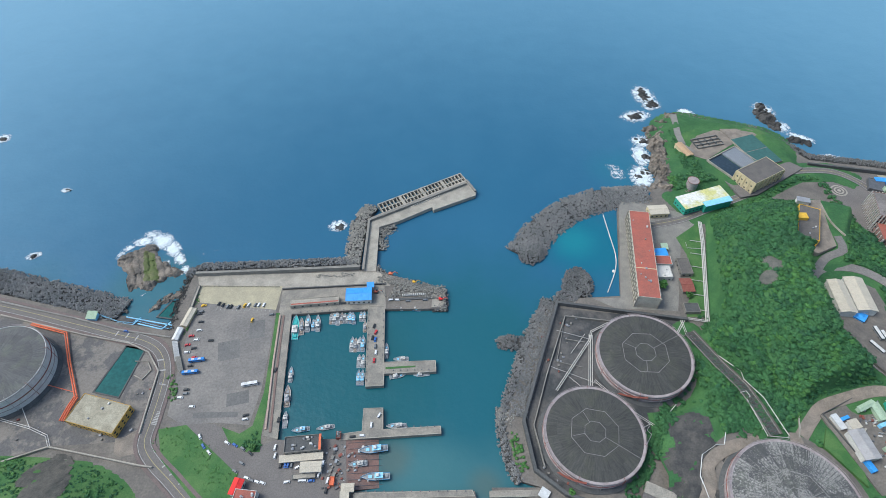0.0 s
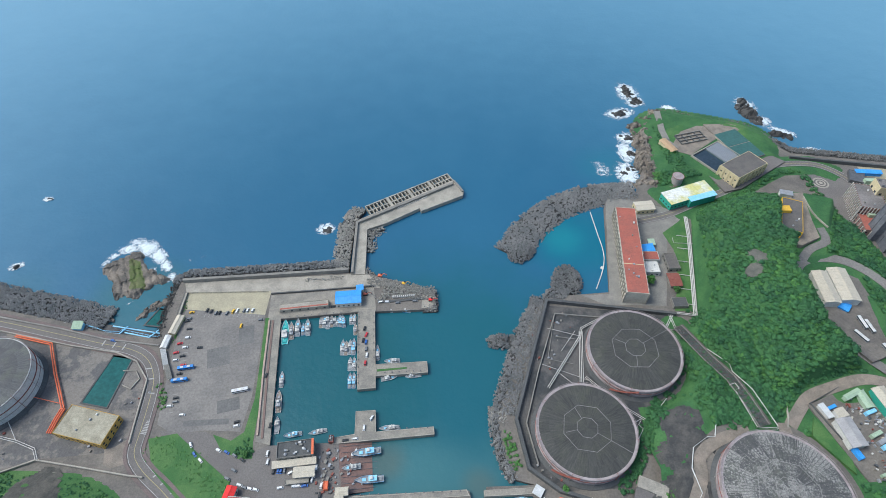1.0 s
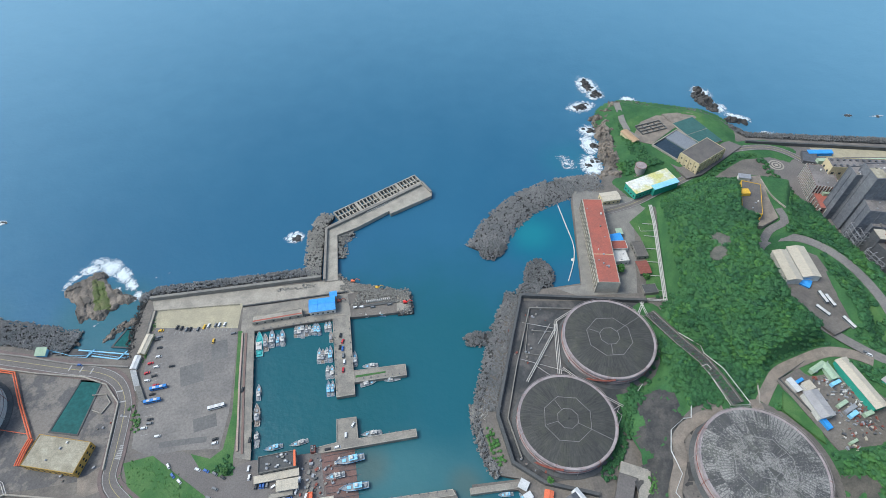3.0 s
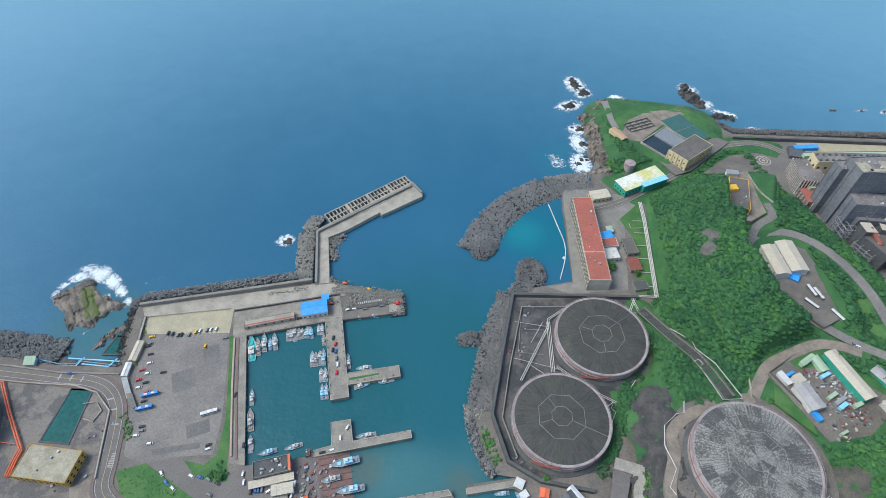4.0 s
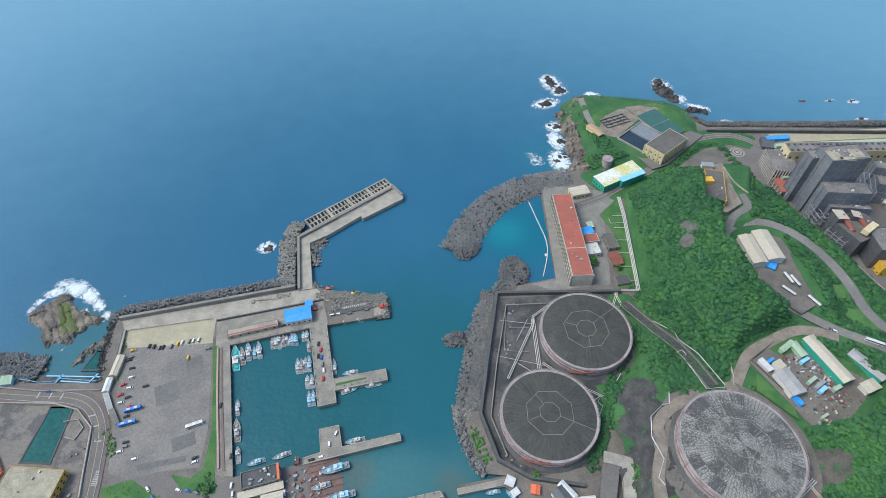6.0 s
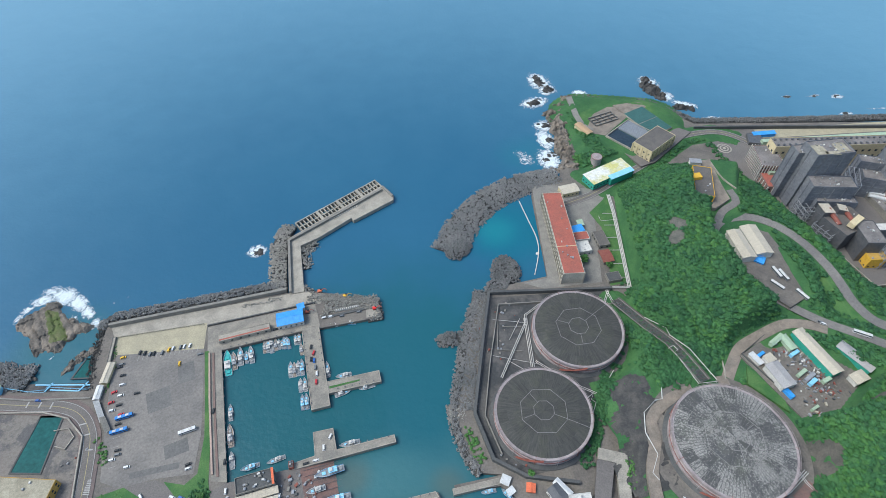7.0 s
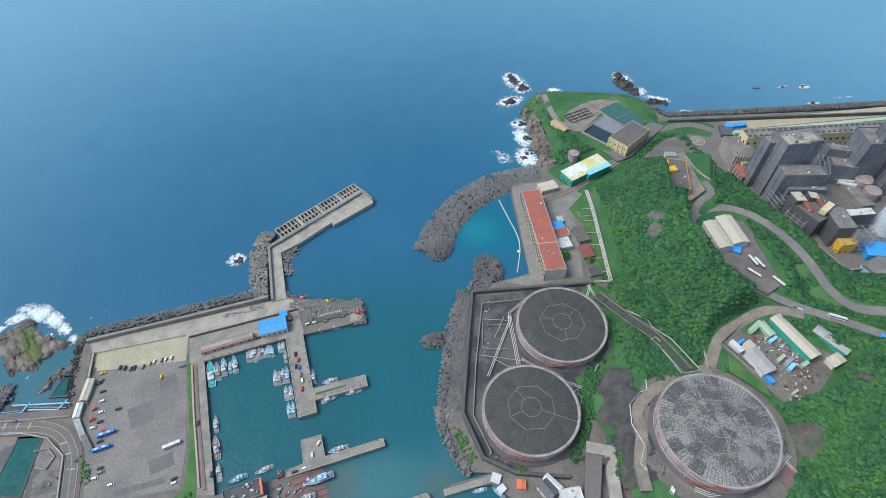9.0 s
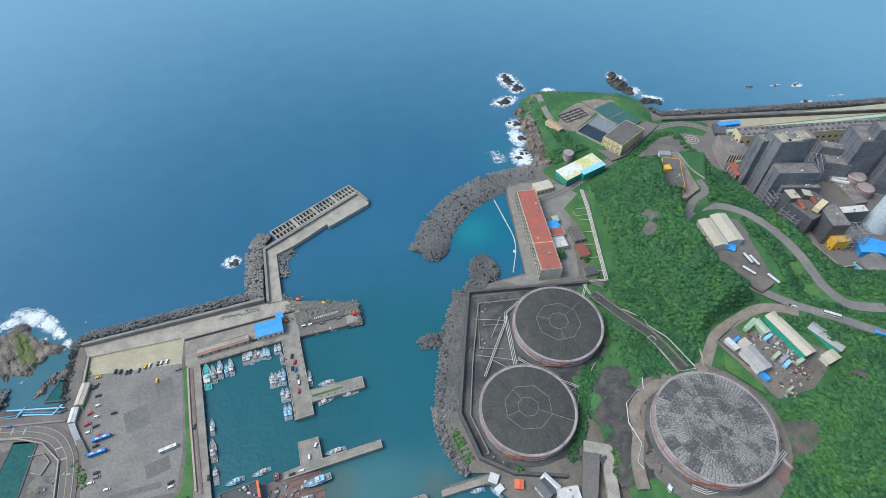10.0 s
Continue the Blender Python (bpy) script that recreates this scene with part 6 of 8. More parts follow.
def boiler_house(rect, top, label):
    t = block("boiler_house", rect, 3, top, PLANT_WALL, PLANT_ROOF, label, rows=0, parapet=1.2, clutter=12)
    L, W = rect[2], rect[3]
    ribs(t, L, W, top - 3, "NSEW", 9, PLANT_WALL, 0.5, 0.8)
    for k in range(1, 5):
        z = (top - 3) * k / 5
        part("cladding_band", box(bmesh.new(), 0, 0, z, z + 0.5, L + 0.5, W + 0.5), PLANT_WALL, t)
    return t


boiler_house((432.9, 325.5, 21.1, 37.3, 86), 66, "tall blue-grey boiler house with a cluttered pale roof")
boiler_house((416.3, 336.3, 12.5, 14.5, 83.4), 58, "tall blue-grey stair block of the boiler house")
boiler_house((433.6, 304.1, 15.7, 40.6, 75.9), 42, "lower blue-grey bunker block of the boiler house")
boiler_house((438.1, 294.6, 9.7, 37, 74.3), 28, "low blue-grey annexe of the boiler house")
boiler_house((537, 310.6, 15.4, 31.5, 69.6), 66, "second tall blue-grey boiler house")
boiler_house((523.4, 319.3, 27.2, 26.3, 75.8), 54, "blue-grey block between the boiler houses")
boiler_house((505.6, 330.9, 11.3, 27.4, 64.1), 34, "grey block beside the turbine hall")
boiler_house((504.6, 322.7, 26, 23.9, 62.1), 26, "low grey machine house")
boiler_house((544.5, 290.2, 20, 23.6, 56.7), 40, "lower block of the second boiler house")
for k, r in enumerate(((507.7, 313.4, 4.7, 16.7, 56.6), (505.6, 308.4, 4.6, 17.8, 56.6), (503.1, 303.2, 5.5, 16.3, 55.4))):
    t = thing("gas_drum", "horizontal white steel drum", "drum", (r[0], r[1], 3), group="row of white drums")
    a = radians(r[4] - 90)
    d = Vector((math.cos(a), math.sin(a), 0)) * r[3] / 2
    part("drum", tube(bmesh.new(), [tuple(-d + Vector((0, 0, 7))), tuple(d + Vector((0, 0, 7)))], 1.9, 14), STEEL_WHITE, t)
    part("saddle", box(bmesh.new(), 0, 0, 0, 6, 3, 3), CONCRETE, t)
block("switch_house", (503.9, 293.6, 44.6, 13.3, 86.5), 3, 9, CONCRETE, PLANT_ROOF, "long low switch house with a grey roof", "switch house", clutter=6)
for p, rr, hh, m in (((519.8, 302), 9, 12, RUST), ((518.5, 286.5), 8, 10, RUST)):
    t = thing("silo", "round dull red steel tank in the works", "tank", (*p, 3))
    part("shell", lathe(bmesh.new(), [(rr, -1), (rr, hh), (rr * 0.95, hh + 0.3), (0.6, hh + 1.4)], 36), STEEL_PINK, t)
    for k in range(3):
        part("hoop", lathe(bmesh.new(), [(rr, hh * (k + 1) / 3.2), (rr + 0.25, hh * (k + 1) / 3.2), (rr + 0.25, hh * (k + 1) / 3.2 + 0.3), (rr, hh * (k + 1) / 3.2 + 0.3)], 36), m, t)


def steel_frame(rect, z0, top, label, floors=4):
    """Open steelwork: posts, floor beams and braces, each a part."""
    cx, cy, L, W, ang = rect
    t = thing("steel_frame", label, "steel frame", (cx, cy, z0))
    t.rotation_euler = (0, 0, radians(ang))
    h = top - z0
    for i in range(4):
        for j in (-1, 0, 1):
            part("post", box(bmesh.new(), L * (i / 3 - 0.5), j * W / 2, -0.5, h, 0.5, 0.5), STEEL_GREY, t)
    for k in range(1, floors + 1):
        z = h * k / floors
        for j in (-1, 0, 1):
            part("beam", box(bmesh.new(), 0, j * W / 2, z - 0.5, z, L, 0.4), STEEL_GREY, t)
        for i in range(4):
            part("beam", box(bmesh.new(), L * (i / 3 - 0.5), 0, z - 0.45, z + 0.02, 0.4, W), STEEL_GREY, t)
        for i in range(3):
            for j in (-1, 1):
                part("brace", tube(bmesh.new(), [(L * (i / 3 - 0.5), j * W / 2, z - h / floors), (L * ((i + 1) / 3 - 0.5), j * W / 2, z - 0.3)], 0.15, 4), STEEL_GREY, t)
    return t


block("precipitator", (435.2, 272.8, 30.9, 34.9, 103.7), 3, 24, STEEL_DARK, FLAT_ROOF, "dark steel dust filter house", "filter house", clutter=8)
block("precipitator", (442.7, 252, 27.8, 17.9, 77.6), 3, 27, STEEL_DARK, PLANT_ROOF, "dark steel filter house with a brown roof", "filter house", clutter=4)
block("filter_roof", (436.5, 264.6, 5.8, 16.7, 114.9), 27, 30.5, CREAM, CREAM, "cream roof house on the filter house", "roof house", parapet=0.2)
block("duct_house", (420.8, 284.2, 11.1, 10.3, 84.9), 3, 29, STEEL_DARK, BEIGE_SHEET, "duct house with a cream roof", "duct house", "mono", ridge=1.5)
block("duct_house", (435.5, 281.9, 7.1, 7.9, 72), 3, 29, STEEL_DARK, BEIGE_SHEET, "duct house with a cream roof", "duct house", "mono", ridge=1.5)
block("fan_house", (470, 256.6, 9.1, 27.3, 81.3), 3, 23, STEEL_DARK, WHITE, "fan house with a bright white roof", "fan house", clutter=3)
block("crane_house", (443.4, 236.6, 14.2, 15.7, 81.9), 3, 14, YELLOW, OCHRE, "yellow steel hopper house", "hopper house", clutter=4, rows=1)
block("tarpaulin_store", (469.5, 219.6, 16.9, 26.1, 64.2), 3, 10, BLUE_ROOF, BLUE_ROOF, "large heap of plant under deep blue tarpaulin", "tarpaulin", "gable", ridge=2.0)
block("works_shed", (455.6, 198.3, 27.2, 25.6, 102), 3, 11, CONCRETE, PLANT_ROOF, "long works shed with a brown-grey roof", "shed", "gable", ridge=1.6)
block("canopy", (443.3, 200.3, 19.5, 4.1, 97.4), 3, 7.5, LIGHT_BLUE, LIGHT_BLUE, "light blue canopy along the works shed", "canopy", "mono", ridge=0.4)
for r, z in (((476.5, 318.1, 28, 9.4, 55.3), 30), ((418.7, 271.3, 18.9, 12.6, 103.9), 18), ((454.3, 232.9, 14.1, 15.2, 78.1), 26), ((444.7, 257.6, 10.3, 15.3, 119.2), 20), ((414.5, 297.8, 17.8, 11, 81.1), 22)):
    steel_frame(r, 3, z, "open grey steel frame with braces in the works")
for a, b, r in (((423.7, 284.7, 28), (424.8, 267.2, 24), 2.2), ((437.7, 280.9, 28), (441.7, 256.7, 20), 2.0), ((454.3, 261.3, 22), (460.6, 252.2, 14), 1.8)):
    t = thing("flue_duct", "rust-brown flue duct between filter houses", "duct")
    part("duct", tube(bmesh.new(), [a, b], r, 8), RUST, t)
    part("duct_leg", tube(bmesh.new(), [(b[0], b[1], 2.5), b], 0.8, 6), STEEL_GREY, t)
base = (498.1, 245.3)
t = thing("chimney", "tall pale blue-grey concrete chimney", "chimney", (*base, 3))
part("shaft", lathe(bmesh.new(), [(11, -1), (10, 30), (9, 80), (8, 150), (7.2, 200)], 48), surf("chimney_paint", (0.50, 0.56, 0.60), (0.44, 0.50, 0.55), 0.05, 0.6), t)
for z in (40, 80, 120, 160, 196):
    part("gallery", lathe(bmesh.new(), [(7.2, z), (11.2, z), (11.2, z + 0.4), (7.2, z + 0.4)], 48), STEEL_GREY, t)

# bare ground on the headland
single("pavement", prism(bmesh.new(), [(265.5, 473.2), (280.5, 494.7), (302.5, 504.9), (343.4, 498.8), (319, 482.9), (279.3, 454.5), (266.2, 460.9)], 4, 7.35), EARTH, "bare concrete and earth ground on the headland", "pavement", "structure")
single("pavement", prism(bmesh.new(), [(296, 422.6), (284.8, 449), (279.4, 445.4), (290.1, 417.7), (296.4, 398.1), (314.8, 402.2), (377, 442.3), (366, 452.9)], 3, 6.2), ASPHALT, "grey asphalt forecourt of the intake building", "pavement", "structure")
single("path", band(bmesh.new(), [(265.4, 527.8), (260.2, 502.8), (258.6, 484.2), (269.6, 466.9)], 3.2, 3, 7.6), CONCRETE, "grey concrete path over the headland", "path", "structure")
single("pavement", prism(bmesh.new(), [(309.8, 505.9), (339.6, 506.6), (353.9, 497.9), (336.9, 490.4), (321.3, 483.9), (314.1, 491.6)], 3, 8.2), EARTH, "bare brown earth bank behind the covered basin", "earth", "structure")
single("path", band(bmesh.new(), [(265.1, 533.7), (262.9, 517.1), (260.3, 496.4), (260.8, 480.3)], 7, 3, 8.0), CONCRETE, "grey concrete path down to the cliff", "path", "structure")
# pale sheets on the boiler house roof
for k, r in enumerate(((421, 324.2, 13.2, 10.5, 87.2), (442.5, 323.4, 12.5, 11.1, 88.1), (430, 317.3, 5.1, 13.1, 80.8))):
    single("roof_patch", box(bmesh.new(), r[0], r[1], 66.2, 66.5, r[2], r[3], r[4]), BEIGE_ROOF, "pale patched sheeting on the boiler house roof", "roof patch")
single("pavement", prism(bmesh.new(), [(452, 434.9), (666.9, 411.9), (652.6, 396.6), (454.5, 418.5)], 2.7, 3.12), SAND, "sandy service strip beside the sea wall", "sandy ground", "structure")
for r in ((386.5, 131.5, 12, 11.1, -57.2), (375.8, 118.5, 12.4, 7.9, -66.1)):
    g = height(r[0], r[1])
    block("tarpaulin_store", r, g - 0.5, g + 2.2, BLUE_ROOF, BLUE_ROOF, "row of stores under bright blue tarpaulin", "tarpaulin", "gable", ridge=0.7)



# ---- pipe work ----
def pipe_run(name, pts, radii, label, category="pipeline", posts=8.0, material=None, gap=1.3):
    """Parallel pipes on short trestles."""
    t = thing(name, label, category)
    for k, r in enumerate(radii):
        off = (k - (len(radii) - 1) / 2) * gap
        ln = side(pts, off)
        part("pipe", tube(bmesh.new(), [(*p, q[2]) for p, q in zip(ln, pts)], r * 0.7, 6), material or PIPE_PALE, t)
    for a, b in zip(pts, pts[1:]):
        a, b = Vector(a), Vector(b)
        n = max(1, int((b - a).length / posts))
        for i in range(n):
            p = a.lerp(b, (i + 0.5) / n)
            g = height(p.x, p.y)
            if p.z - g > 0.3:
                part("support", box(bmesh.new(), p.x, p.y, g - 0.5, p.z - 0.1, 0.4, 0.4), STEEL_GREY, t)
    return t


pipe_run("pipe_rack", [(85.5, 190.9, 5), (118.3, 235.2, 5), (120.5, 242.7, 5), (135.9, 250.8, 5)], (0.45, 0.45), "pale steel pipes across the tank yard")
pipe_run("pipe_rack", [(119.5, 239.5, 5), (111.7, 194.6, 5)], (0.4, 0.4, 0.4), "pale steel pipes between two tanks")
pipe_run("pipe_rack", [(95.2, 203.9, 4.5), (104.5, 194.4, 4.5)], (0.3,), "short pale steel pipe in the tank yard")
pipe_run("pipe_rack", [(83.9, 211.1, 4.5), (110.5, 199.6, 4.5), (118.4, 195.8, 4.5)], (0.25,), "thin pale pipe in the tank yard")
pipe_run("pipe_rack", [(115.5, 199.3, 5), (135.6, 176.5, 5), (153.7, 162.3, 5)], (0.35, 0.35), "pale steel pipes beside the oil tank")
pipe_run("pipe_rack", [(154.1, 162.3, 5), (171.8, 179.1, 6)], (0.4,), "pale steel pipe at the foot of the slope")
pipe_run("pipe_rack", [(142.9, 161.5, 5), (150.2, 164.9, 5), (146.2, 160.2, 5), (148.7, 156.9, 5), (135.1, 138.1, 5), (124.4, 124.9, 5)], (0.35,), "pale steel pipe round the oil tank")
pipe_run("pipe_rack", [(245.9, 365.6, 5), (241.4, 341.7, 5), (233.6, 311.2, 5), (218.3, 252.5, 5)], (0.7, 0.7, 0.7), "pale steel pipes along the hill foot")
pipe_run("pipe_rack", [(218.3, 252.5, 5), (200.6, 255.8, 5), (189.8, 240.5, 5)], (0.45, 0.45), "pale steel pipes to the shore tank")
pipe_run("pipe_rack", [(225.6, 340.4, 4), (225.1, 333.5, 4), (242.4, 332.1, 4)], (0.3,), "thin pale steel pipe across the grass")
pipe_run("pipe_rack", [(196.7, 253.6, 5), (197.1, 239.9, 6), (202.4, 234.6, 6)], (0.4, 0.4), "pale pipes at the valve pit")
pipe_run("pipe_rack", [(192.7, 239.5, 5), (171.8, 256.9, 5)], (0.3,), "rusty pipe beside the shore tank", material=RUST)
pipe_run("pipe_rack", [(92.8, 244.4, 4), (119.1, 235.8, 4)], (0.3,), "pale pipe in the tank yard")
pipe_run("pipe_rack", [(101.1, 222.9, 4), (115.4, 241.1, 4)], (0.3,), "pale pipe in the tank yard")
pipe_run("pipe_rack", [(-321.6, 167.8, 5), (-297.1, 161.5, 5), (-282.2, 155.7, 5), (-277.1, 148, 5)], (0.35, 0.35), "pale steel pipes below the white tank")
pipe_run("pipe_rack", [(-310.7, 177.4, 5), (-297.1, 161.5, 5)], (0.35,), "pale steel pipe from the white tank")
pipe_run("pipe_rack", [(-338.7, 249.7, 5), (-306.5, 241.1, 5), (-292.2, 214.8, 5), (-274.2, 185.4, 5)], (0.8, 0.8), "orange insulated pipes across the tank yard", material=ORANGE, gap=1.5)
pipe_run("pipe_rack", [(-274.2, 185.4, 5), (-275.7, 177.4, 5), (-276.7, 166.6, 5)], (0.8, 0.8, 0.8), "orange insulated pipes at the pump station", material=ORANGE, gap=1.5)
pipe_run("pipe_rack", [(-301.7, 195.6, 5), (-276.6, 189.1, 5)], (0.4,), "orange pipe from the white tank", material=ORANGE)
pipe_run("pipe_rack", [(-306.3, 198.1, 18), (-301.7, 195.6, 5)], (0.3,), "red pipe down the white tank", material=RUST)
pipe_run("pipe_rack", [(262, 77.8, 17), (243.2, 69.2, 17), (226.5, 65.1, 17), (195.2, 68.5, 17), (188.3, 74, 17)], (0.45, 0.45, 0.45), "pale steel pipes round the upper oil tank")
pipe_run("pipe_rack", [(256.6, 81.3, 17), (257.7, 71.1, 17), (263, 58.5, 16), (264.5, 47.1, 16)], (0.4, 0.4), "pale steel pipes behind the upper oil tank")

for k in range(6):
    p = Vector((241, 340)).lerp(Vector((221, 263)), k / 5)
    pipe_run("pipe_rack", [(p.x - 11, p.y + 2.5, 4.4), (p.x + 1, p.y, 4.6)], (0.4,), "short pale steel pipe across the grass strip")
# trestle that climbs the hill
TRESTLE_BROWN = surf("rust_brown_trestle_steel", (0.115, 0.098, 0.085), (0.075, 0.066, 0.060), 0.3, 2.0)
t = thing("pipe_trestle", "rust-brown steel pipe trestle climbing the wooded slope", "pipe trestle")
for k in range(-3, 4):
    part("pipe", tube(bmesh.new(), [(*p, q[2] + 1.5) for p, q in zip(side(TRESTLE, k * 0.95), TRESTLE)], 0.26, 6), STEEL_DARK, t)
part("walkway", ribbon(bmesh.new(), [(*p, q[2]) for p, q in zip(side(TRESTLE, 4.6), TRESTLE)], 1.5, 2.1, thick=0.3), TRESTLE_BROWN, t)
for sd in (-4.0, 3.6):
    part("edge_beam", ribbon(bmesh.new(), [(*p, q[2]) for p, q in zip(side(TRESTLE, sd), TRESTLE)], 0.5, 2.3, thick=0.8), CONCRETE, t)
fine = smooth_line(TRESTLE, 1.7)
for i, p in enumerate(fine[:-1]):
    q = fine[i + 1]
    a = math.degrees(math.atan2(q[1] - p[1], q[0] - p[0]))
    part("cross_beam", box(bmesh.new(), p[0], p[1], p[2] + 1.8, p[2] + 2.1, 0.42, 7.6, a + (24 if i % 2 else -24)), TRESTLE_BROWN, t)
    if i % 6 == 0:
        part("trestle_leg", box(bmesh.new(), p[0], p[1], min(height(p[0], p[1]), p[2]) - 1, p[2] + 1.3, 0.6, 6.0, a), CONCRETE_DARK, t)


def white_rail(line, label, lift=2.6):
    """A pale pipe rail with posts, led over the slope."""
    r = thing("pipe_rail", label, "rail")
    pts = [(x, y, z + lift) for x, y, z in line]
    part("rail", tube(bmesh.new(), pts, 0.30, 6), PIPE_PALE, r)
    for a, b in zip(pts, pts[1:]):
        n = max(1, int(math.dist(a, b) / 5))
        for i in range(n + 1):
            p = Vector(a).lerp(Vector(b), i / n)
            part("post", box(bmesh.new(), p.x, p.y, min(p.z - 1, height(p.x, p.y) - 0.3), p.z, 0.25, 0.25), PIPE_PALE, r)


white_rail([(213.5, 216.8, 11), (224.3, 202.0, 14), (223.5, 194.8, 15), (231.0, 178.9, 18), (236.6, 149.7, 20)], "pale pipe rail stepping up beside the trestle", 0.3)
white_rail([(217.2, 183.8, 16), (221.3, 184.9, 16), (222.6, 180.5, 16.5), (219.2, 178.7, 16.5), (222.0, 149.6, 20), (236.3, 148.3, 20)], "pale pipe rail round the head of the trestle", 0.3)

single("pavement", prism(bmesh.new(), [(259.8, 72.6), (264.8, 62.1), (248.5, 56.0), (244.0, 66.0)], 12, 16.9), SLIP, "rust-red bunded pad beside the upper oil tank", "pad", "structure")
wall("wall", [(260.3, 181.4), (254.0, 174.4), (250.9, 164.7), (248.6, 157.1), (245.1, 150.0)], 0.9, 12, 17.2, CONCRETE_PALE, "low pale wall along the dusty road")
wall("wall", [(311.5, 185.7), (267.6, 166.4), (279.6, 133.5)], 0.5, 16, 19.4, CONCRETE_DARK, "dark boundary wall of the scrap yard")
# paths and rails round the upper tank
bm = bmesh.new()
lathe(bm, [(54.5, 13.0), (54.0, 16.5), (A_RADIUS - 2, 16.6)], 72, *A_CENTRE)
single("pavement", bm, GROUND, "stained ground round the upper oil tank", "tank yard", "structure")
PATH = [(157.9, 80.8, 15), (162.7, 99.2, 16), (174, 118.6, 16), (178, 132.7, 16), (196.7, 143.6, 16), (222.8, 148.4, 16), (246.4, 149.4, 16)]
single("path", ribbon(bmesh.new(), smooth_line(PATH, 3), 8, 1.1, thick=2.5), EARTH, "bare earth path round the upper oil tank", "path", "structure")
rail_line = [(197, 156.9, 16), (191.8, 144.9, 16), (186.4, 145, 16), (174.6, 138.1, 16), (169.1, 124.2, 16), (170.6, 108.3, 16), (161.8, 97.5, 16), (164, 92.3, 16)]
t = thing("guard_fence", "white steel guard fence above the slope", "fence")
for z in (0.6, 1.2, 1.8):
    part("rail", tube(bmesh.new(), [(x, y, w + z) for x, y, w in rail_line], 0.14, 5), STEEL_WHITE, t)
for a, b in zip(rail_line, rail_line[1:]):
    n = max(1, int(math.dist(a, b) / 4))
    for i in range(n):
        p = Vector(a).lerp(Vector(b), i / n)
        part("post", box(bmesh.new(), p.x, p.y, min(p.z, height(p.x, p.y)) - 0.5, p.z + 1.9, 0.2, 0.2), STEEL_WHITE, t)


def fence(line, label, material, z=3.0, high=1.4, gap=4.0):
    t = thing("fence", label, "fence")
    for k in (0.5, 1.0):
        part("rail", tube(bmesh.new(), [(*p, z + high * k) for p in line], 0.12, 4), material, t)
    for a, b in zip(line, line[1:]):
        n = max(1, int(math.dist(a, b) / gap))
        for i in range(n + 1):
            p = Vector(a).lerp(Vector(b), i / n)
            part("post", box(bmesh.new(), p.x, p.y, z - 0.2, z + high, 0.2, 0.2), material, t)


fence([(-286.4, 259.4), (-268.7, 252.7), (-256.6, 251.6)], "light blue tubular fence by the shore", LIGHT_BLUE)
fence([(-255.1, 253.8), (-224.3, 245.6), (-223, 247.2)], "light blue tubular fence by the shore", LIGHT_BLUE)
fence([(-256.6, 251.6), (-251.4, 256.6)], "light blue tubular fence by the shore", LIGHT_BLUE)
fence([(-211.3, 289.4), (-142.3, 288.8)], "weathered timber fence beside the sandy ground", CONCRETE_DARK)
for line, lab in (([(396.6, 278.8), (406.9, 280.8), (409.5, 256.1)], 8), ([(411.2, 250.4), (418.3, 251.4), (425.5, 208.3), (439.5, 207.1)], 8)):
    single("retaining_wall", band(bmesh.new(), line, 0.8, 1.5, 8.5), CONCRETE_PALE, "pale concrete retaining wall below the trees", "retaining wall", "structure")
single("retaining_wall", ribbon(bmesh.new(), [(x, y, height(x, y)) for x, y in smooth_line([(344.9, 360.7), (344, 338.5), (349, 321.7)], 4)], 0.6, 1.6, thick=4), CONCRETE_PALE, "pale concrete retaining wall on the hill", "retaining wall", "structure")

patch("pavement", [(-10, 268), (1.5, 268.5), (0.2, 283), (-9, 284)], CONCRETE_PALE, "pale broken concrete tip of the quay head", "quay apron", 0.14)
# promenade wall of the car park
single("wall", band(bmesh.new(), [(-136.1, 259.4), (-133.1, 215.9), (-127.9, 161.1)], 1.3, 2.5, 4.2), surf("pinkish_wall", (0.42, 0.31, 0.25), (0.33, 0.25, 0.21), 0.3, 2.0), "pinkish stone wall between grass and quay", "wall", "structure")
single("wall", band(bmesh.new(), [(-139.3, 286.4), (-51.4, 291.9)], 1.0, 2.5, 4.6), CONCRETE_DARK, "dark concrete wall behind the dock sheds", "wall", "structure")
single("wall", band(bmesh.new(), [(-45.4, 275), (-9.2, 277.4)], 2.0, 2.5, 4.0), CONCRETE_DARK, "low dark wall on the quay head", "wall", "structure")
t = thing("bollard_bed", "long pale concrete block on the quay head", "concrete block", (*(-25.3, 280.3), 3))
part("slab", box(bmesh.new(), 0, 0, 0, 1.6, 20, 1.8, 3), WHITE, t)
for k in range(12):
    part("notch", box(bmesh.new(), -9 + k * 1.64, -0.5 + 0.086 * k - 0.1, 1.6, 1.9, 0.7, 1.4, 3), CONCRETE_DARK, t)
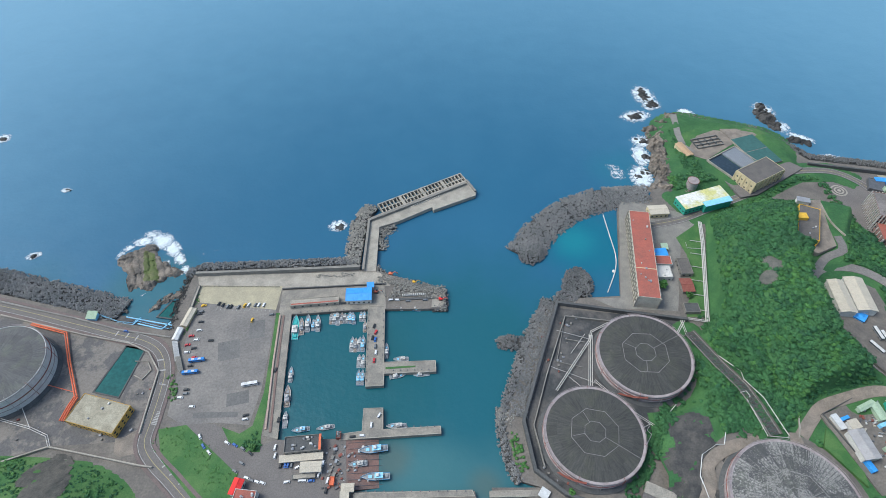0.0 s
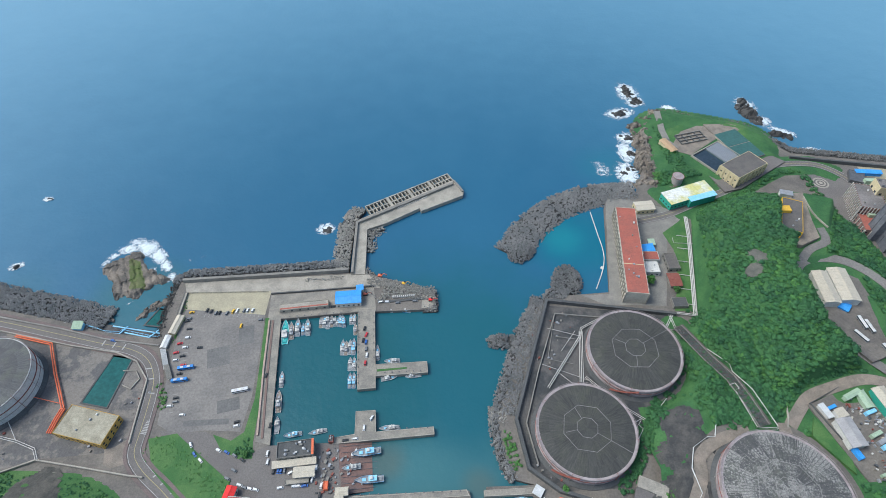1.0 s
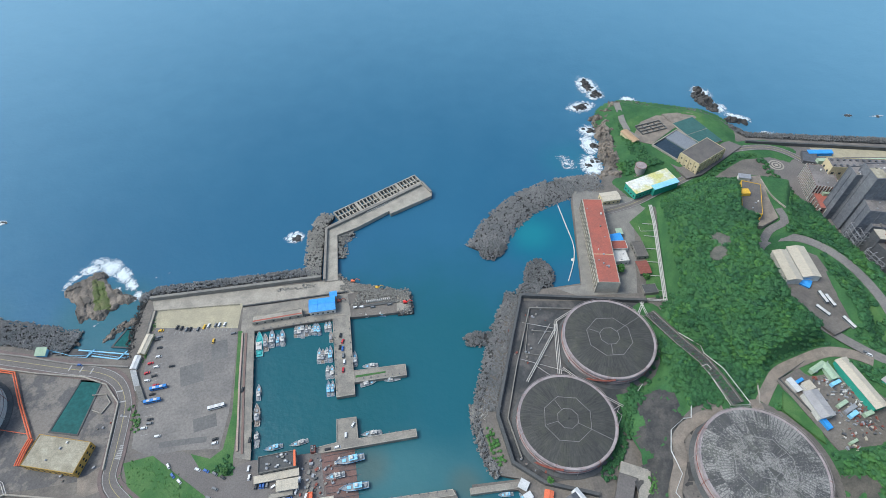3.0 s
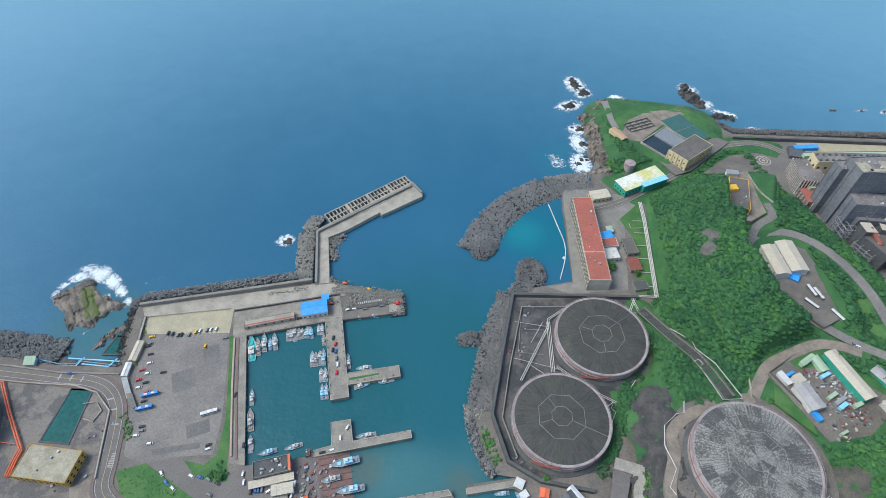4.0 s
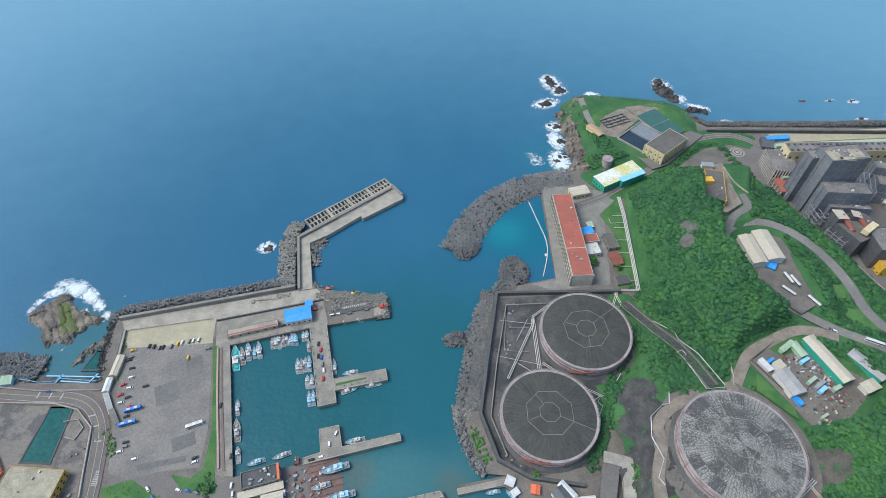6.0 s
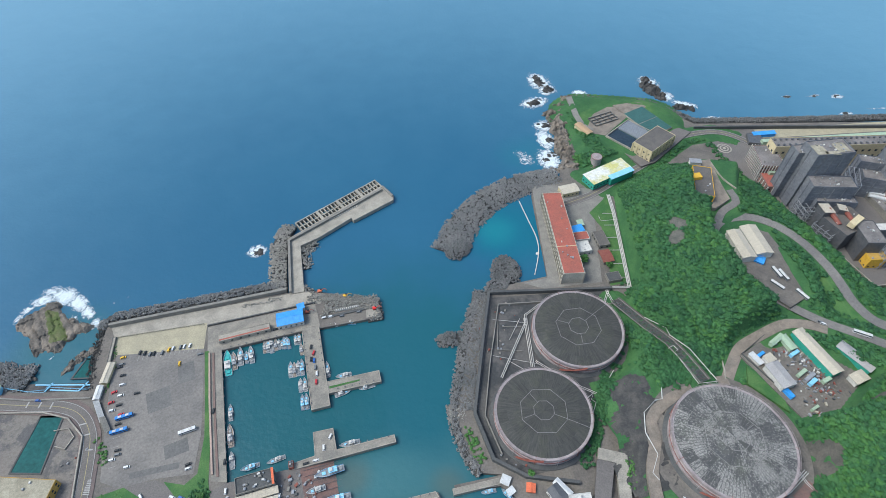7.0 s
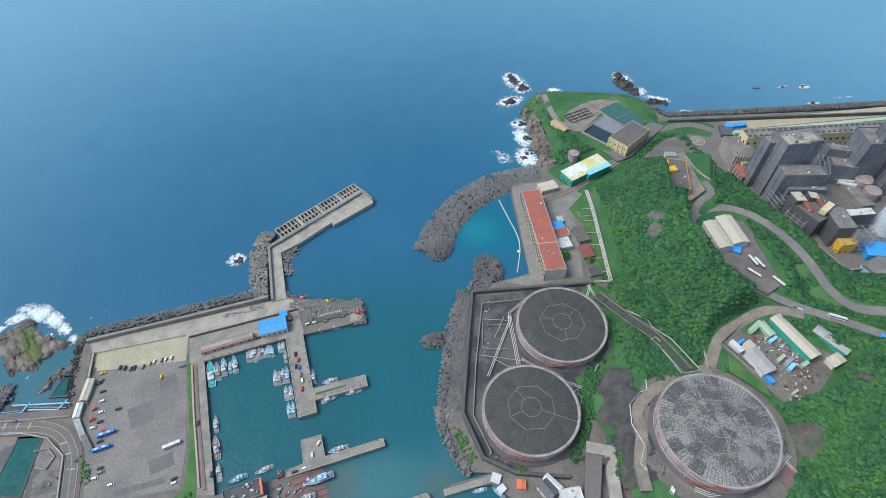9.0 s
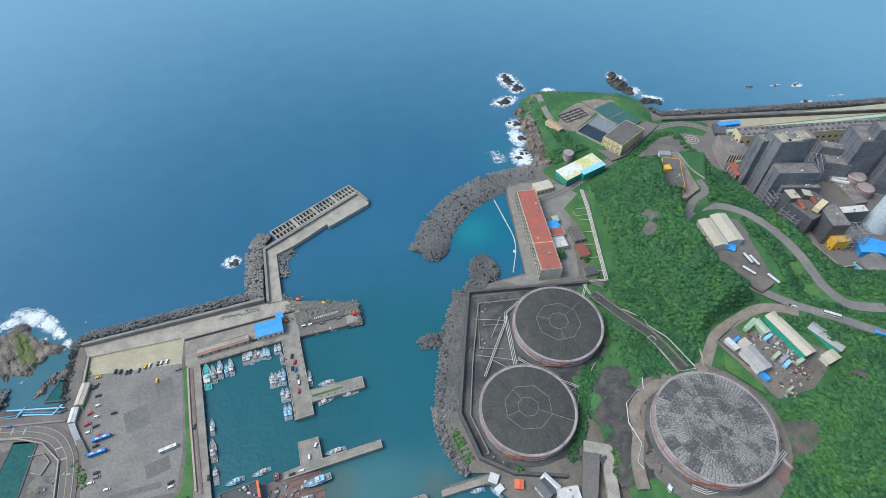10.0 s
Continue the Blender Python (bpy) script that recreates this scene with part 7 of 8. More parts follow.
for p, m, lab, sx in (((-46.2, 303.2), ORANGE, "orange excavator on the rubble bank", 4.5), ((-1.9, 275.6), RED_BRIGHT, "red machine parked on the quay head", 4.0), ((-25.3, 293.8), YELLOW, "yellow excavator on the rubble bank", 3.5), ((-58.1, 283.3), RED_ROOF, "rust-red machine beside the blue hall", 4.0)):
    t = thing("excavator", lab, "excavator", (*p, 3.1))
    for sg in (-1, 1):
        part("track", box(bmesh.new(), 0, sg * 1.1, 0, 0.8, sx, 0.6, bevel=0.2), RUBBER, t)
    part("body", box(bmesh.new(), -0.4, 0, 0.85, 2.2, sx * 0.75, 2.4, bevel=0.15), m, t)
    part("cab", box(bmesh.new(), 0.9, 0.6, 2.2, 3.2, 1.4, 1.1, bevel=0.1), GLASS_DARK, t)
    part("boom", tube(bmesh.new(), [(1.2, -0.4, 1.8), (3.4, -0.4, 4.4), (5.6, -0.4, 2.6)], 0.28, 5), m, t)
    part("bucket", box(bmesh.new(), 5.7, -0.4, 1.4, 2.6, 1.0, 1.2, bevel=0.15), STEEL_DARK, t)

# dark fish pens behind blue rails, and the pale apron of the station
single("pavement", prism(bmesh.new(), [(-279.1, 261.6), (-266.0, 260.1), (-248.4, 256.7), (-224.2, 252.3), (-222.7, 237.1), (-244.4, 243.8), (-256.7, 247.8), (-277.0, 253.0)], -6, 1.2), YARD, "dark wet floor of disused fish pens on the shore", "fish pens", "structure")
for line in ([(-271.5, 252.9), (-257.5, 250.8), (-253.0, 257.9)], [(-253.4, 252.1), (-231.9, 246.8), (-226.3, 253.8)], [(-290.9, 260.1), (-277.5, 257.5), (-277.8, 253.3), (-291.6, 257.0)], [(-265.4, 258.8), (-224.0, 250.4)]):
    single("pen_wall", band(bmesh.new(), line, 0.9, 0.6, 2.0), LIGHT_BLUE, "light blue painted wall of a fish pen", "pen wall")
patch("pavement", [(-233.7, 154.7), (-227.2, 155.8), (-220.4, 161.2), (-213.0, 144.4), (-225.5, 141.2), (-230.7, 143.5)], EARTH, "bare sandy concrete beside the station building", "yard", 0.11)
# ponds
for pts, m, lab in (([(-254, 229.6), (-237.6, 226.5), (-243.1, 185.5), (-264, 190.1)], POND, "green rectangular pond in the tank yard"), ([(-232.5, 275.6), (-224.1, 273.2), (-226.1, 257.1), (-240.1, 259.4)], POND, "green tidal pool beside the car park")):
    t = thing("pond", lab, "pond")
    loop = pts + pts[:2]
    part("rim", band(bmesh.new(), loop, 1.2, 0.5, 3.5 if "tank" in lab else 1.2), CONCRETE_DARK, t)
    part("water", prism(bmesh.new(), pts, 0.3, 3.2 if "tank" in lab else 0.9), m, t)
t = thing("roundabout", "round paved emblem bed with pale rings", "paved circle", (*(401.7, 411.2), 3.06))
for k, (r, m) in enumerate(((8, CONCRETE_PALE), (6.4, FLAT_ROOF), (5, CONCRETE_PALE), (3.4, FLAT_ROOF), (1.8, CONCRETE_PALE))):
    part("paving_ring", lathe(bmesh.new(), [(r, -0.3), (r, 0.1 + 0.06 * k), (0.3, 0.1 + 0.06 * k)], 40), m, t)
# zebra crossing and lane arrows
cz = (-208.8, 169.5, 10.5, 3.9, 79.5)
t = thing("zebra_crossing", "worn white zebra crossing on the coast road", "road marking", (cz[0], cz[1], 3.27), kind="structure")
for k in range(9):
    part("stripe", box(bmesh.new(), *[c - o for c, o in zip(local(cz, cz[2] * ((k + 0.5) / 9 - 0.5), 0), cz[:2])], 0, 0.03, 0.6, cz[3] + 1, cz[4]), LINE_WHITE, t)
for p, a in (((-191.7, 135.8), 130), ((-184.9, 130.4), 130), ((-176.9, 124.4), 130), ((-222.3, 217.4), 95), ((-218.1, 208.5), 95), ((-214.1, 196.6), 80), ((-265.9, 241.8), -15), ((-256.8, 239.6), -15), ((-248.3, 237.5), -15)):
    single("road_marking", box(bmesh.new(), *p, 3.24, 3.27, 1.0, 5.0, a), LINE_WHITE, "worn white lane marking on the coast road", "road marking", "structure")


# patches and bay lines of the car park
LOT_DARK = surf("newer_asphalt", (0.118, 0.114, 0.11), (0.155, 0.148, 0.14), 0.06, 0.8, blotch=0.5)
for r, m in (((-170.7, 226.4, 17.3, 17.5, 13.4), LOT_DARK), ((-153.9, 185.2, 16.3, 10.5, 12.6), LOT_DARK), ((-152.6, 245.9, 12.5, 17.1, 9.7), LOT_DARK), ((-167, 172.2, 32.8, 4.4, 1.5), LOT_DARK), ((-177.2, 194.5, 7.5, 13.5, 7), ASPHALT_LOT)):
    single("asphalt_patch", box(bmesh.new(), r[0], r[1], 3.0, 3.115, r[2], r[3], r[4]), m, "darker repaired patch of asphalt on the car park", "asphalt patch", "structure")
for k in range(13):
    a, b = Vector((-199.6, 266.8)), Vector((-195.8, 180.5))
    q = a.lerp(b, k / 12)
    single("bay_line", box(bmesh.new(), q.x, q.y, 3.1, 3.13, 5.0, 0.18, 8), LINE_WHITE, "worn white parking bay line", "road marking", "structure", "bay lines of the car park")
for k in range(14):
    a, b = Vector((-191, 266.8)), Vector((-145.9, 265.7))
    q = a.lerp(b, k / 13)
    single("bay_line", box(bmesh.new(), q.x, q.y, 3.1, 3.13, 0.18, 5.0, -12), LINE_WHITE, "worn white parking bay line", "road marking", "structure", "bay lines of the car park")

# small gear in the tank yards
rnd = random.Random(21)
for c0, n in (((105.4, 249.9), 9), ((89.2, 215.9), 8), ((97.9, 230.1), 6), ((161.4, 169.6), 5), ((77.8, 131.2), 5), ((-294.8, 161.1), 4), ((-224.2, 189.6), 5), ((-236.2, 156.9), 8)):
    for k in range(n):
        x, y = c0[0] + rnd.gauss(0, 7), c0[1] + rnd.gauss(0, 5)
        t = thing("valve_box", "grey steel valve box in the tank yard", "valve box", (x, y, 3.05), "valve boxes in the tank yard")
        s = rnd.uniform(0.7, 1.8)
        part("box", box(bmesh.new(), 0, 0, 0, s * 0.7, s, s * 0.8, rnd.uniform(0, 90), bevel=0.05), (STEEL_GREY, CONCRETE, RUST)[k % 3], t)
        part("spindle", tube(bmesh.new(), [(0, 0, s * 0.6), (0, 0, s * 1.3)], 0.08, 5), RUST, t)
for line in ([(100.6, 255.5), (89.2, 215.9), (108.3, 211)], [(98.8, 236.4), (114.3, 233.3)], [(180.2, 241.8), (205.5, 238.6), (203, 220.9)]):
    single("bund_wall", band(bmesh.new(), line, 0.5, 2.8, 4.0), CONCRETE, "low concrete wall in the tank yard", "bund wall", "structure")
for line in ([(-241.4, 215.9), (-231.6, 215.9), (-226.4, 208.5), (-230.5, 200.3), (-237.8, 203.7)],):
    single("bund_wall", band(bmesh.new(), line, 0.6, 2.8, 4.2), CONCRETE_PALE, "low concrete wall of a settling pit", "bund wall", "structure")

# red pipes on the white tank's roof
t = thing("roof_pipe", "thin dull red pipes on the white tank roof", "pipe")
for rr in (0.55, 0.8):
    part("pipe", tube(bmesh.new(), [(D_CENTRE[0] + D_RADIUS * rr * math.cos(a / 20), D_CENTRE[1] + D_RADIUS * rr * math.sin(a / 20), 20.2 + 3.4 * (1 - rr)) for a in range(-30, 31)], 0.16, 5), RUST, t)


# ---- vehicles ----
def car_model(paint, name="car", L=4.4, W=1.8, H=1.5, van=False):
    t = thing(name, "", "car")
    bm = bmesh.new()
    box(bm, 0, 0, 0.35, 0.85, L, W, bevel=0.12)
    part("body", bm, paint, t)
    bm = bmesh.new()
    x0, x1 = (-L * 0.46, L * 0.30) if van else (-L * 0.40, L * 0.20)
    lo = [(x0, -W / 2 + 0.08), (x1 + 0.45, -W / 2 + 0.08), (x1 + 0.45, W / 2 - 0.08), (x0, W / 2 - 0.08)]
    hi = [(x0 + 0.3, -W / 2 + 0.25), (x1, -W / 2 + 0.25), (x1, W / 2 - 0.25), (x0 + 0.3, W / 2 - 0.25)]
    a, b = [bm.verts.new((*p, 0.84)) for p in lo], [bm.verts.new((*p, H - 0.06)) for p in hi]
    bm.faces.new(b)
    for i in range(4):
        bm.faces.new((a[i], a[(i + 1) % 4], b[(i + 1) % 4], b[i]))
    part("window_band", bm, GLASS_DARK, t)
    part("roof", box(bmesh.new(), (x0 + 0.3 + x1) / 2, 0, H - 0.06, H, x1 - x0 - 0.3, W - 0.48, bevel=0.02), paint, t)
    for x in (-L * 0.31, L * 0.31):
        for y in (-W / 2 + 0.1, W / 2 - 0.1):
            part("wheel", tube(bmesh.new(), [(x, y - 0.11, 0.32), (x, y + 0.11, 0.32)], 0.32, 10), RUBBER, t)
    return t


def bus_model(paint, roof, L=12.0):
    t = thing("bus", "", "bus")
    part("body", box(bmesh.new(), 0, 0, 0.4, 1.6, L, 2.5, bevel=0.15), paint, t)
    part("window_band", box(bmesh.new(), 0, 0, 1.55, 2.6, L - 0.1, 2.42, bevel=0.05), GLASS_DARK, t)
    part("roof", box(bmesh.new(), 0, 0, 2.6, 3.1, L, 2.5, bevel=0.2), roof, t)
    for x in (-L * 0.22, L * 0.2):
        part("roof_unit", box(bmesh.new(), x, 0, 3.1, 3.35, 2.4, 1.6, bevel=0.08), WHITE, t)
    for x in (-L * 0.3, L * 0.3):
        for y in (-1.15, 1.15):
            part("wheel", tube(bmesh.new(), [(x, y - 0.15, 0.5), (x, y + 0.15, 0.5)], 0.5, 12), RUBBER, t)
    return t


def gloss(name, c):
    return surf(name, c, tuple(v * 0.85 for v in c), 0.5, 3.0, rough=0.3, bump=0.0)


PAINTS = {"white": gloss("white_car_paint", (0.72, 0.72, 0.72)), "black": gloss("black_car_paint", (0.025, 0.027, 0.03)), "grey": gloss("grey_car_paint", (0.17, 0.18, 0.19)),
          "red": gloss("red_car_paint", (0.50, 0.03, 0.04)), "yellow": gloss("yellow_car_paint", (0.75, 0.45, 0.03)), "blue": gloss("blue_car_paint", (0.03, 0.12, 0.40))}
CARS = {}


def park(kind, x, y, ang, where, z=3.0, scale=1.0):
    """A parked car of that colour; the first of each colour is the model for the rest."""
    m = pose(x, y, z, 0, 0, ang)
    if kind not in CARS:
        CARS[kind] = car_model(PAINTS[kind], van=kind in ("white", "grey"))
        CARS[kind].matrix_basis = m
        ob = CARS[kind]
    else:
        ob = copy_thing(CARS[kind], m)
    return tagged(ob, kind + " car " + where, "car", where)


for kind, p, a in (("yellow", (-202.7, 269.1), 10), ("grey", (-202.8, 262.8), 12), ("black", (-204, 260.5), 12), ("black", (-200.4, 252.7), 5), ("white", (-199.4, 244.5), 8), ("red", (-204.3, 239.1), 15), ("white", (-199.1, 235.4), 5), ("black", (-187.5, 234.9), 3),
                   ("red", (-205, 230.7), 15), ("black", (-199.1, 227.6), 10), ("white", (-203.4, 224), 5), ("red", (-196.2, 219.4), 10), ("black", (-197.2, 212), 8), ("black", (-194.2, 191.9), 5), ("grey", (-193.6, 188.7), 5), ("white", (-196.9, 185.5), 3), ("white", (-185.9, 178.3), 3), ("white", (-144.3, 168.7), 10), ("black", (-144.6, 171.7), 15), ("yellow", (-158.6, 254.4), 88), ("grey", (-143.3, 260), 5)):
    park(kind, *p, a, "parked on the asphalt car park", 3.1)
for kind, p in (("black", (-190.2, 270.9)), ("black", (-186.5, 269.7)), ("grey", (-182.2, 268)), ("black", (-179.4, 268)), ("grey", (-173, 267.4)), ("yellow", (-168.2, 269.1)), ("white", (-164.9, 269.7)), ("grey", (-159.2, 269.7)), ("white", (-156.3, 269.7)), ("white", (-152, 269.7))):
    park(kind, *p, 75, "in the row beside the sandy ground", 3.1)
for kind, p, a in (("white", (-173.5, 155.7), -60), ("blue", (-169.2, 148.8), -50), ("white", (-164, 144.4), -45), ("white", (-153, 151.2), -30), ("blue", (-147, 149.6), -30), ("grey", (-140.9, 147.1), -35), ("black", (-135, 144), -35), ("grey", (-139.2, 136.9), -30), ("grey", (-142.6, 131.5), -25), ("white", (-133.4, 127), -20), ("grey", (-129.6, 125.2), -20), ("white", (-125.9, 124.4), -20), ("white", (-122, 123.7), -20)):
    park(kind, *p, a, "at the side of the yard road", 3.1)
for kind, p, a in (("white", (-118.3, 147.9), 85), ("white", (-117.2, 142), 85), ("black", (-112, 135.4), 80), ("blue", (-108.9, 135.8), 85), ("blue", (-107, 135.8), 85), ("grey", (-104.6, 135.8), 85), ("white", (-100.1, 134.2), 30), ("white", (-82.9, 136.9), 88), ("white", (-84.9, 129.3), 75), ("white", (-105.7, 124.4), 8), ("white", (-96.2, 125.2), 5), ("white", (-93.9, 125.2), 5), ("blue", (-89.3, 125.2), 5), ("white", (-78.2, 125.2), 80), ("black", (-78.5, 118.9), 85)):
    park(kind, *p, a, "parked among the harbour sheds", 3.1)
for kind, p, a in (("black", (-56.7, 248.6), 80), ("red", (-54.9, 242.6), 70), ("black", (-57.2, 237.3), 85), ("blue", (-54.8, 235.7), 85), ("grey", (-54.3, 229.4), 88), ("white", (-53.4, 223.7), 88), ("red", (-54.2, 216.7), 85), ("white", (-51.9, 164.3), 88), ("white", (-46.8, 171.5), 60)):
    park(kind, *p, a, "parked on the concrete quay", 3.45)
for kind, p, a in (("black", (-64.6, 155.7), 5), ("white", (-57.8, 156.5), 5), ("white", (-44.4, 275), 3), ("white", (-39.1, 275), 3), ("grey", (-29.9, 273.8), 3), ("grey", (-15.5, 275), 5), ("black", (-84.6, 271.5), 3), ("black", (-64.5, 272.6), 3), ("black", (-129.9, 208.5), 80), ("black", (-119.9, 168.3), 85)):
    park(kind, *p, a, "parked on the quay apron", 3.08)
park("blue", *(-258.7, 243.4), -12, "driving on the coast road", 3.25)
park("grey", *(339.1, 176.9), -35, "on the hill road", 24.5)
park("white", *(340.2, 174.9), -35, "on the hill road", 24.5)
park("black", *(297.6, 258.1), 20, "on the hill road", 28.5)
for p, a in (((173.5, 77.7), 45), ((173.8, 76.1), 40)):
    park("white", *p, a, "beside the upper oil tank", 16.75)
BLUE_BUS = gloss("blue_bus_paint", (0.03, 0.22, 0.60))
bb = bus_model(BLUE_BUS, BLUE_BUS)
bb.matrix_basis = pose(*(-193.2, 216.7, 12, 12)[:2], 3.1, 0, 0, 8)
tagged(bb, "bright blue coach parked on the car park", "bus", "blue coaches")
copy_thing(bb, pose(*(-195.2, 206.1, 11.4, 10)[:2], 3.1, 0, 0, 7))
wb = bus_model(PAINTS["white"], PAINTS["white"])
wb.matrix_basis = pose(*(-147.1, 196.3, 12.2, 11)[:2], 3.1, 0, 0, 11)
tagged(wb, "white coach parked on the car park", "bus")
hb = bus_model(PAINTS["grey"], STEEL_WHITE, 11.5)
spots = [(331.2, 226.1, 11.4, -86), (335, 222.5, 10.1, -84), (324.7, 214.6, 11, -62), (338.3, 201.4, 11.3, -72)]
hb.matrix_basis = pose(spots[0][0], spots[0][1], 27.6, 0, 0, spots[0][3])
tagged(hb, "grey and white coach parked by the hill shed", "bus", "coaches by the hill shed")
for s in spots[1:]:
    copy_thing(hb, pose(s[0], s[1], max(26.2, height(s[0], s[1])) + 0.1, 0, 0, s[3]))
s = (364.4, 160.8, 10.2, -37)
tr = bus_model(PAINTS["white"], STEEL_WHITE, 13)
tr.matrix_basis = pose(s[0], s[1], 23.4, 0, 0, s[3])
tagged(tr, "long white lorry on the hill road", "lorry")


# ---- boats ----
def boat_model(L, hull_m, deck_m, cabin_m, trim_m, style=0):
    """A small fishing boat, bow towards +x, water line at 0."""
    t = thing("fishing_boat", "", "boat")
    W = L * 0.27
    n = 12
    bm = bmesh.new()
    rings = []
    for i in range(n + 1):
        s = i / n
        x = L * (s - 0.5)
        w = W / 2 * (0.86 + 0.14 * math.sin(min(1, s * 1.6) * math.pi / 2)) * (1 if s < 0.55 else max(0.03, 1 - ((s - 0.55) / 0.45) ** 2.1))
        top = 0.9 + 0.07 * L * 0.6 * max(0, s - 0.4) ** 1.5 * 2
        rings.append([bm.verts.new((x + f * (0.25 * s), sg * w * k, z)) for sg, k, z, f in ((-1, 0.55, -0.5, 0), (-1, 0.9, 0.1, 0.5), (-1, 1.0, top, 1), (-1, 0.92, top, 1), (-1, 0.92, top - 0.35, 1), (1, 0.92, top - 0.35, 1), (1, 0.92, top, 1), (1, 1.0, top, 1), (1, 0.9, 0.1, 0.5), (1, 0.55, -0.5, 0))])
    for a, b in zip(rings, rings[1:]):
        for k in range(9):
            f = bm.faces.new((a[k], b[k], b[k + 1], a[k + 1]))
    bm.faces.new(rings[0])
    bm.faces.new(rings[-1][::-1])
    bmesh.ops.recalc_face_normals(bm, faces=bm.faces)
    rings = [[v.co.copy() for v in r] for r in rings]
    part("hull", bm, hull_m, t)
    bm = bmesh.new()
    vs = [[bm.verts.new((r[k].x, r[k].y, r[k].z + 0.06)) for k in (4, 5)] for r in rings]
    for a, b in zip(vs, vs[1:]):
        bm.faces.new((a[0], b[0], b[1], a[1]))
    part("deck", bm, deck_m, t)
    cx, cl = (-0.12, 0.26) if style != 1 else (0.12, 0.22)
    h = 2.4
    cabin = part("cabin", box(bmesh.new(), cx * L, 0, 0.7, 0.9 + h * 0.75, cl * L, W * 0.62, bevel=0.1), cabin_m, t)
    part("window_band", box(bmesh.new(), cx * L, 0, 0.9 + h * 0.42, 0.9 + h * 0.66, cl * L + 0.06, W * 0.62 + 0.06), GLASS_DARK, cabin)
    part("cabin_roof", box(bmesh.new(), cx * L, 0, 0.9 + h * 0.75, 0.9 + h * 0.82, cl * L * 1.15, W * 0.72, bevel=0.04), trim_m if style == 2 else WHITE, cabin)
    part("wheelhouse", box(bmesh.new(), (cx + cl * 0.2) * L, 0, 0.9 + h * 0.82, 0.9 + h * 1.25, cl * L * 0.4, W * 0.42, bevel=0.08), cabin_m, cabin)
    part("mast", tube(bmesh.new(), [((cx - 0.02) * L, 0, 2.6), ((cx - 0.02) * L, 0, 2.6 + L * 0.32)], 0.09, 6), STEEL_WHITE, t)
    part("mast", tube(bmesh.new(), [(0.3 * L, 0, 1.0), (0.3 * L, 0, 1.0 + L * 0.2)], 0.07, 6), STEEL_WHITE, t)
    part("derrick", tube(bmesh.new(), [((cx - 0.02) * L, 0, 3.0), (-0.45 * L, 0, 3.0 + L * 0.12)], 0.06, 5), STEEL_WHITE, t)
    part("hatch", box(bmesh.new(), 0.2 * L, 0, 0.75, 1.25, L * 0.13, W * 0.4, bevel=0.06), trim_m, t)
    part("hatch", box(bmesh.new(), -0.38 * L, 0, 0.7, 1.3, L * 0.1, W * 0.45, bevel=0.06), deck_m, t)
    rl = [(r[2].x, r[2].y * 0.97, r[2].z + 0.55) for r in rings[6:]] + [(r[7].x, r[7].y * 0.97, r[7].z + 0.55) for r in rings[:5:-1]]
    part("rail", tube(bmesh.new(), rl, 0.05, 4), STEEL_WHITE, t)
    for i in range(5):
        for sg in (-1, 1):
            x = (i / 4 - 0.5) * L * 0.62 - 0.06 * L
            part("tyre_fender", tube(bmesh.new(), [(x - 0.12, sg * W * 0.5, 0.5), (x + 0.12, sg * W * 0.5, 0.5)], 0.3, 8), RUBBER, t)
    return t


HULL_WHITE, HULL_BLUE = gloss("white_hull_paint", (0.66, 0.68, 0.69)), gloss("blue_hull_paint", (0.08, 0.30, 0.55))
DECK_GREY, DECK_TEAL, DECK_BLUE = surf("grey_boat_deck", (0.30, 0.31, 0.31), (0.22, 0.23, 0.24), 0.6, 4), surf("teal_boat_deck", (0.05, 0.42, 0.40), (0.08, 0.36, 0.36), 0.6, 4), surf("blue_boat_deck", (0.16, 0.36, 0.55), (0.22, 0.42, 0.58), 0.6, 4)
DECK_WOOD = surf("brown_boat_deck", (0.30, 0.255, 0.21), (0.24, 0.20, 0.17), 0.6, 4)
BOAT_KINDS = [(HULL_WHITE, DECK_GREY, WHITE, LIGHT_BLUE, 0, "grey-decked white fishing boat"), (HULL_WHITE, DECK_GREY, WHITE, LIGHT_BLUE, 1, "white fishing boat with blue hatches"),
              (HULL_WHITE, DECK_TEAL, WHITE, DECK_TEAL, 0, "teal-decked white fishing boat"), (HULL_BLUE, DECK_GREY, WHITE, LIGHT_BLUE, 2, "blue fishing boat with pale cabin"), (HULL_WHITE, DECK_WOOD, WHITE, STEEL_GREY, 2, "brown-decked white fishing boat")]
BOATS = {}


def moor(kind, spot, where, z=0.0, tilt=0.0):
    x, y, L, ang = spot
    if kind not in BOATS:
        BOATS[kind] = boat_model(14.0, *BOAT_KINDS[kind][:5])
        ob = BOATS[kind]
    else:
        ob = copy_thing(BOATS[kind], Matrix())
    s = L / 14.0
    ob.matrix_basis = pose(x, y, z, 0, tilt, ang) @ Matrix.Diagonal((s, s * (1.15 if L < 13 else 1.0), min(1.2, max(0.8, s)), 1))
    return tagged(ob, BOAT_KINDS[kind][5] + " " + where, "boat", "boats " + where)


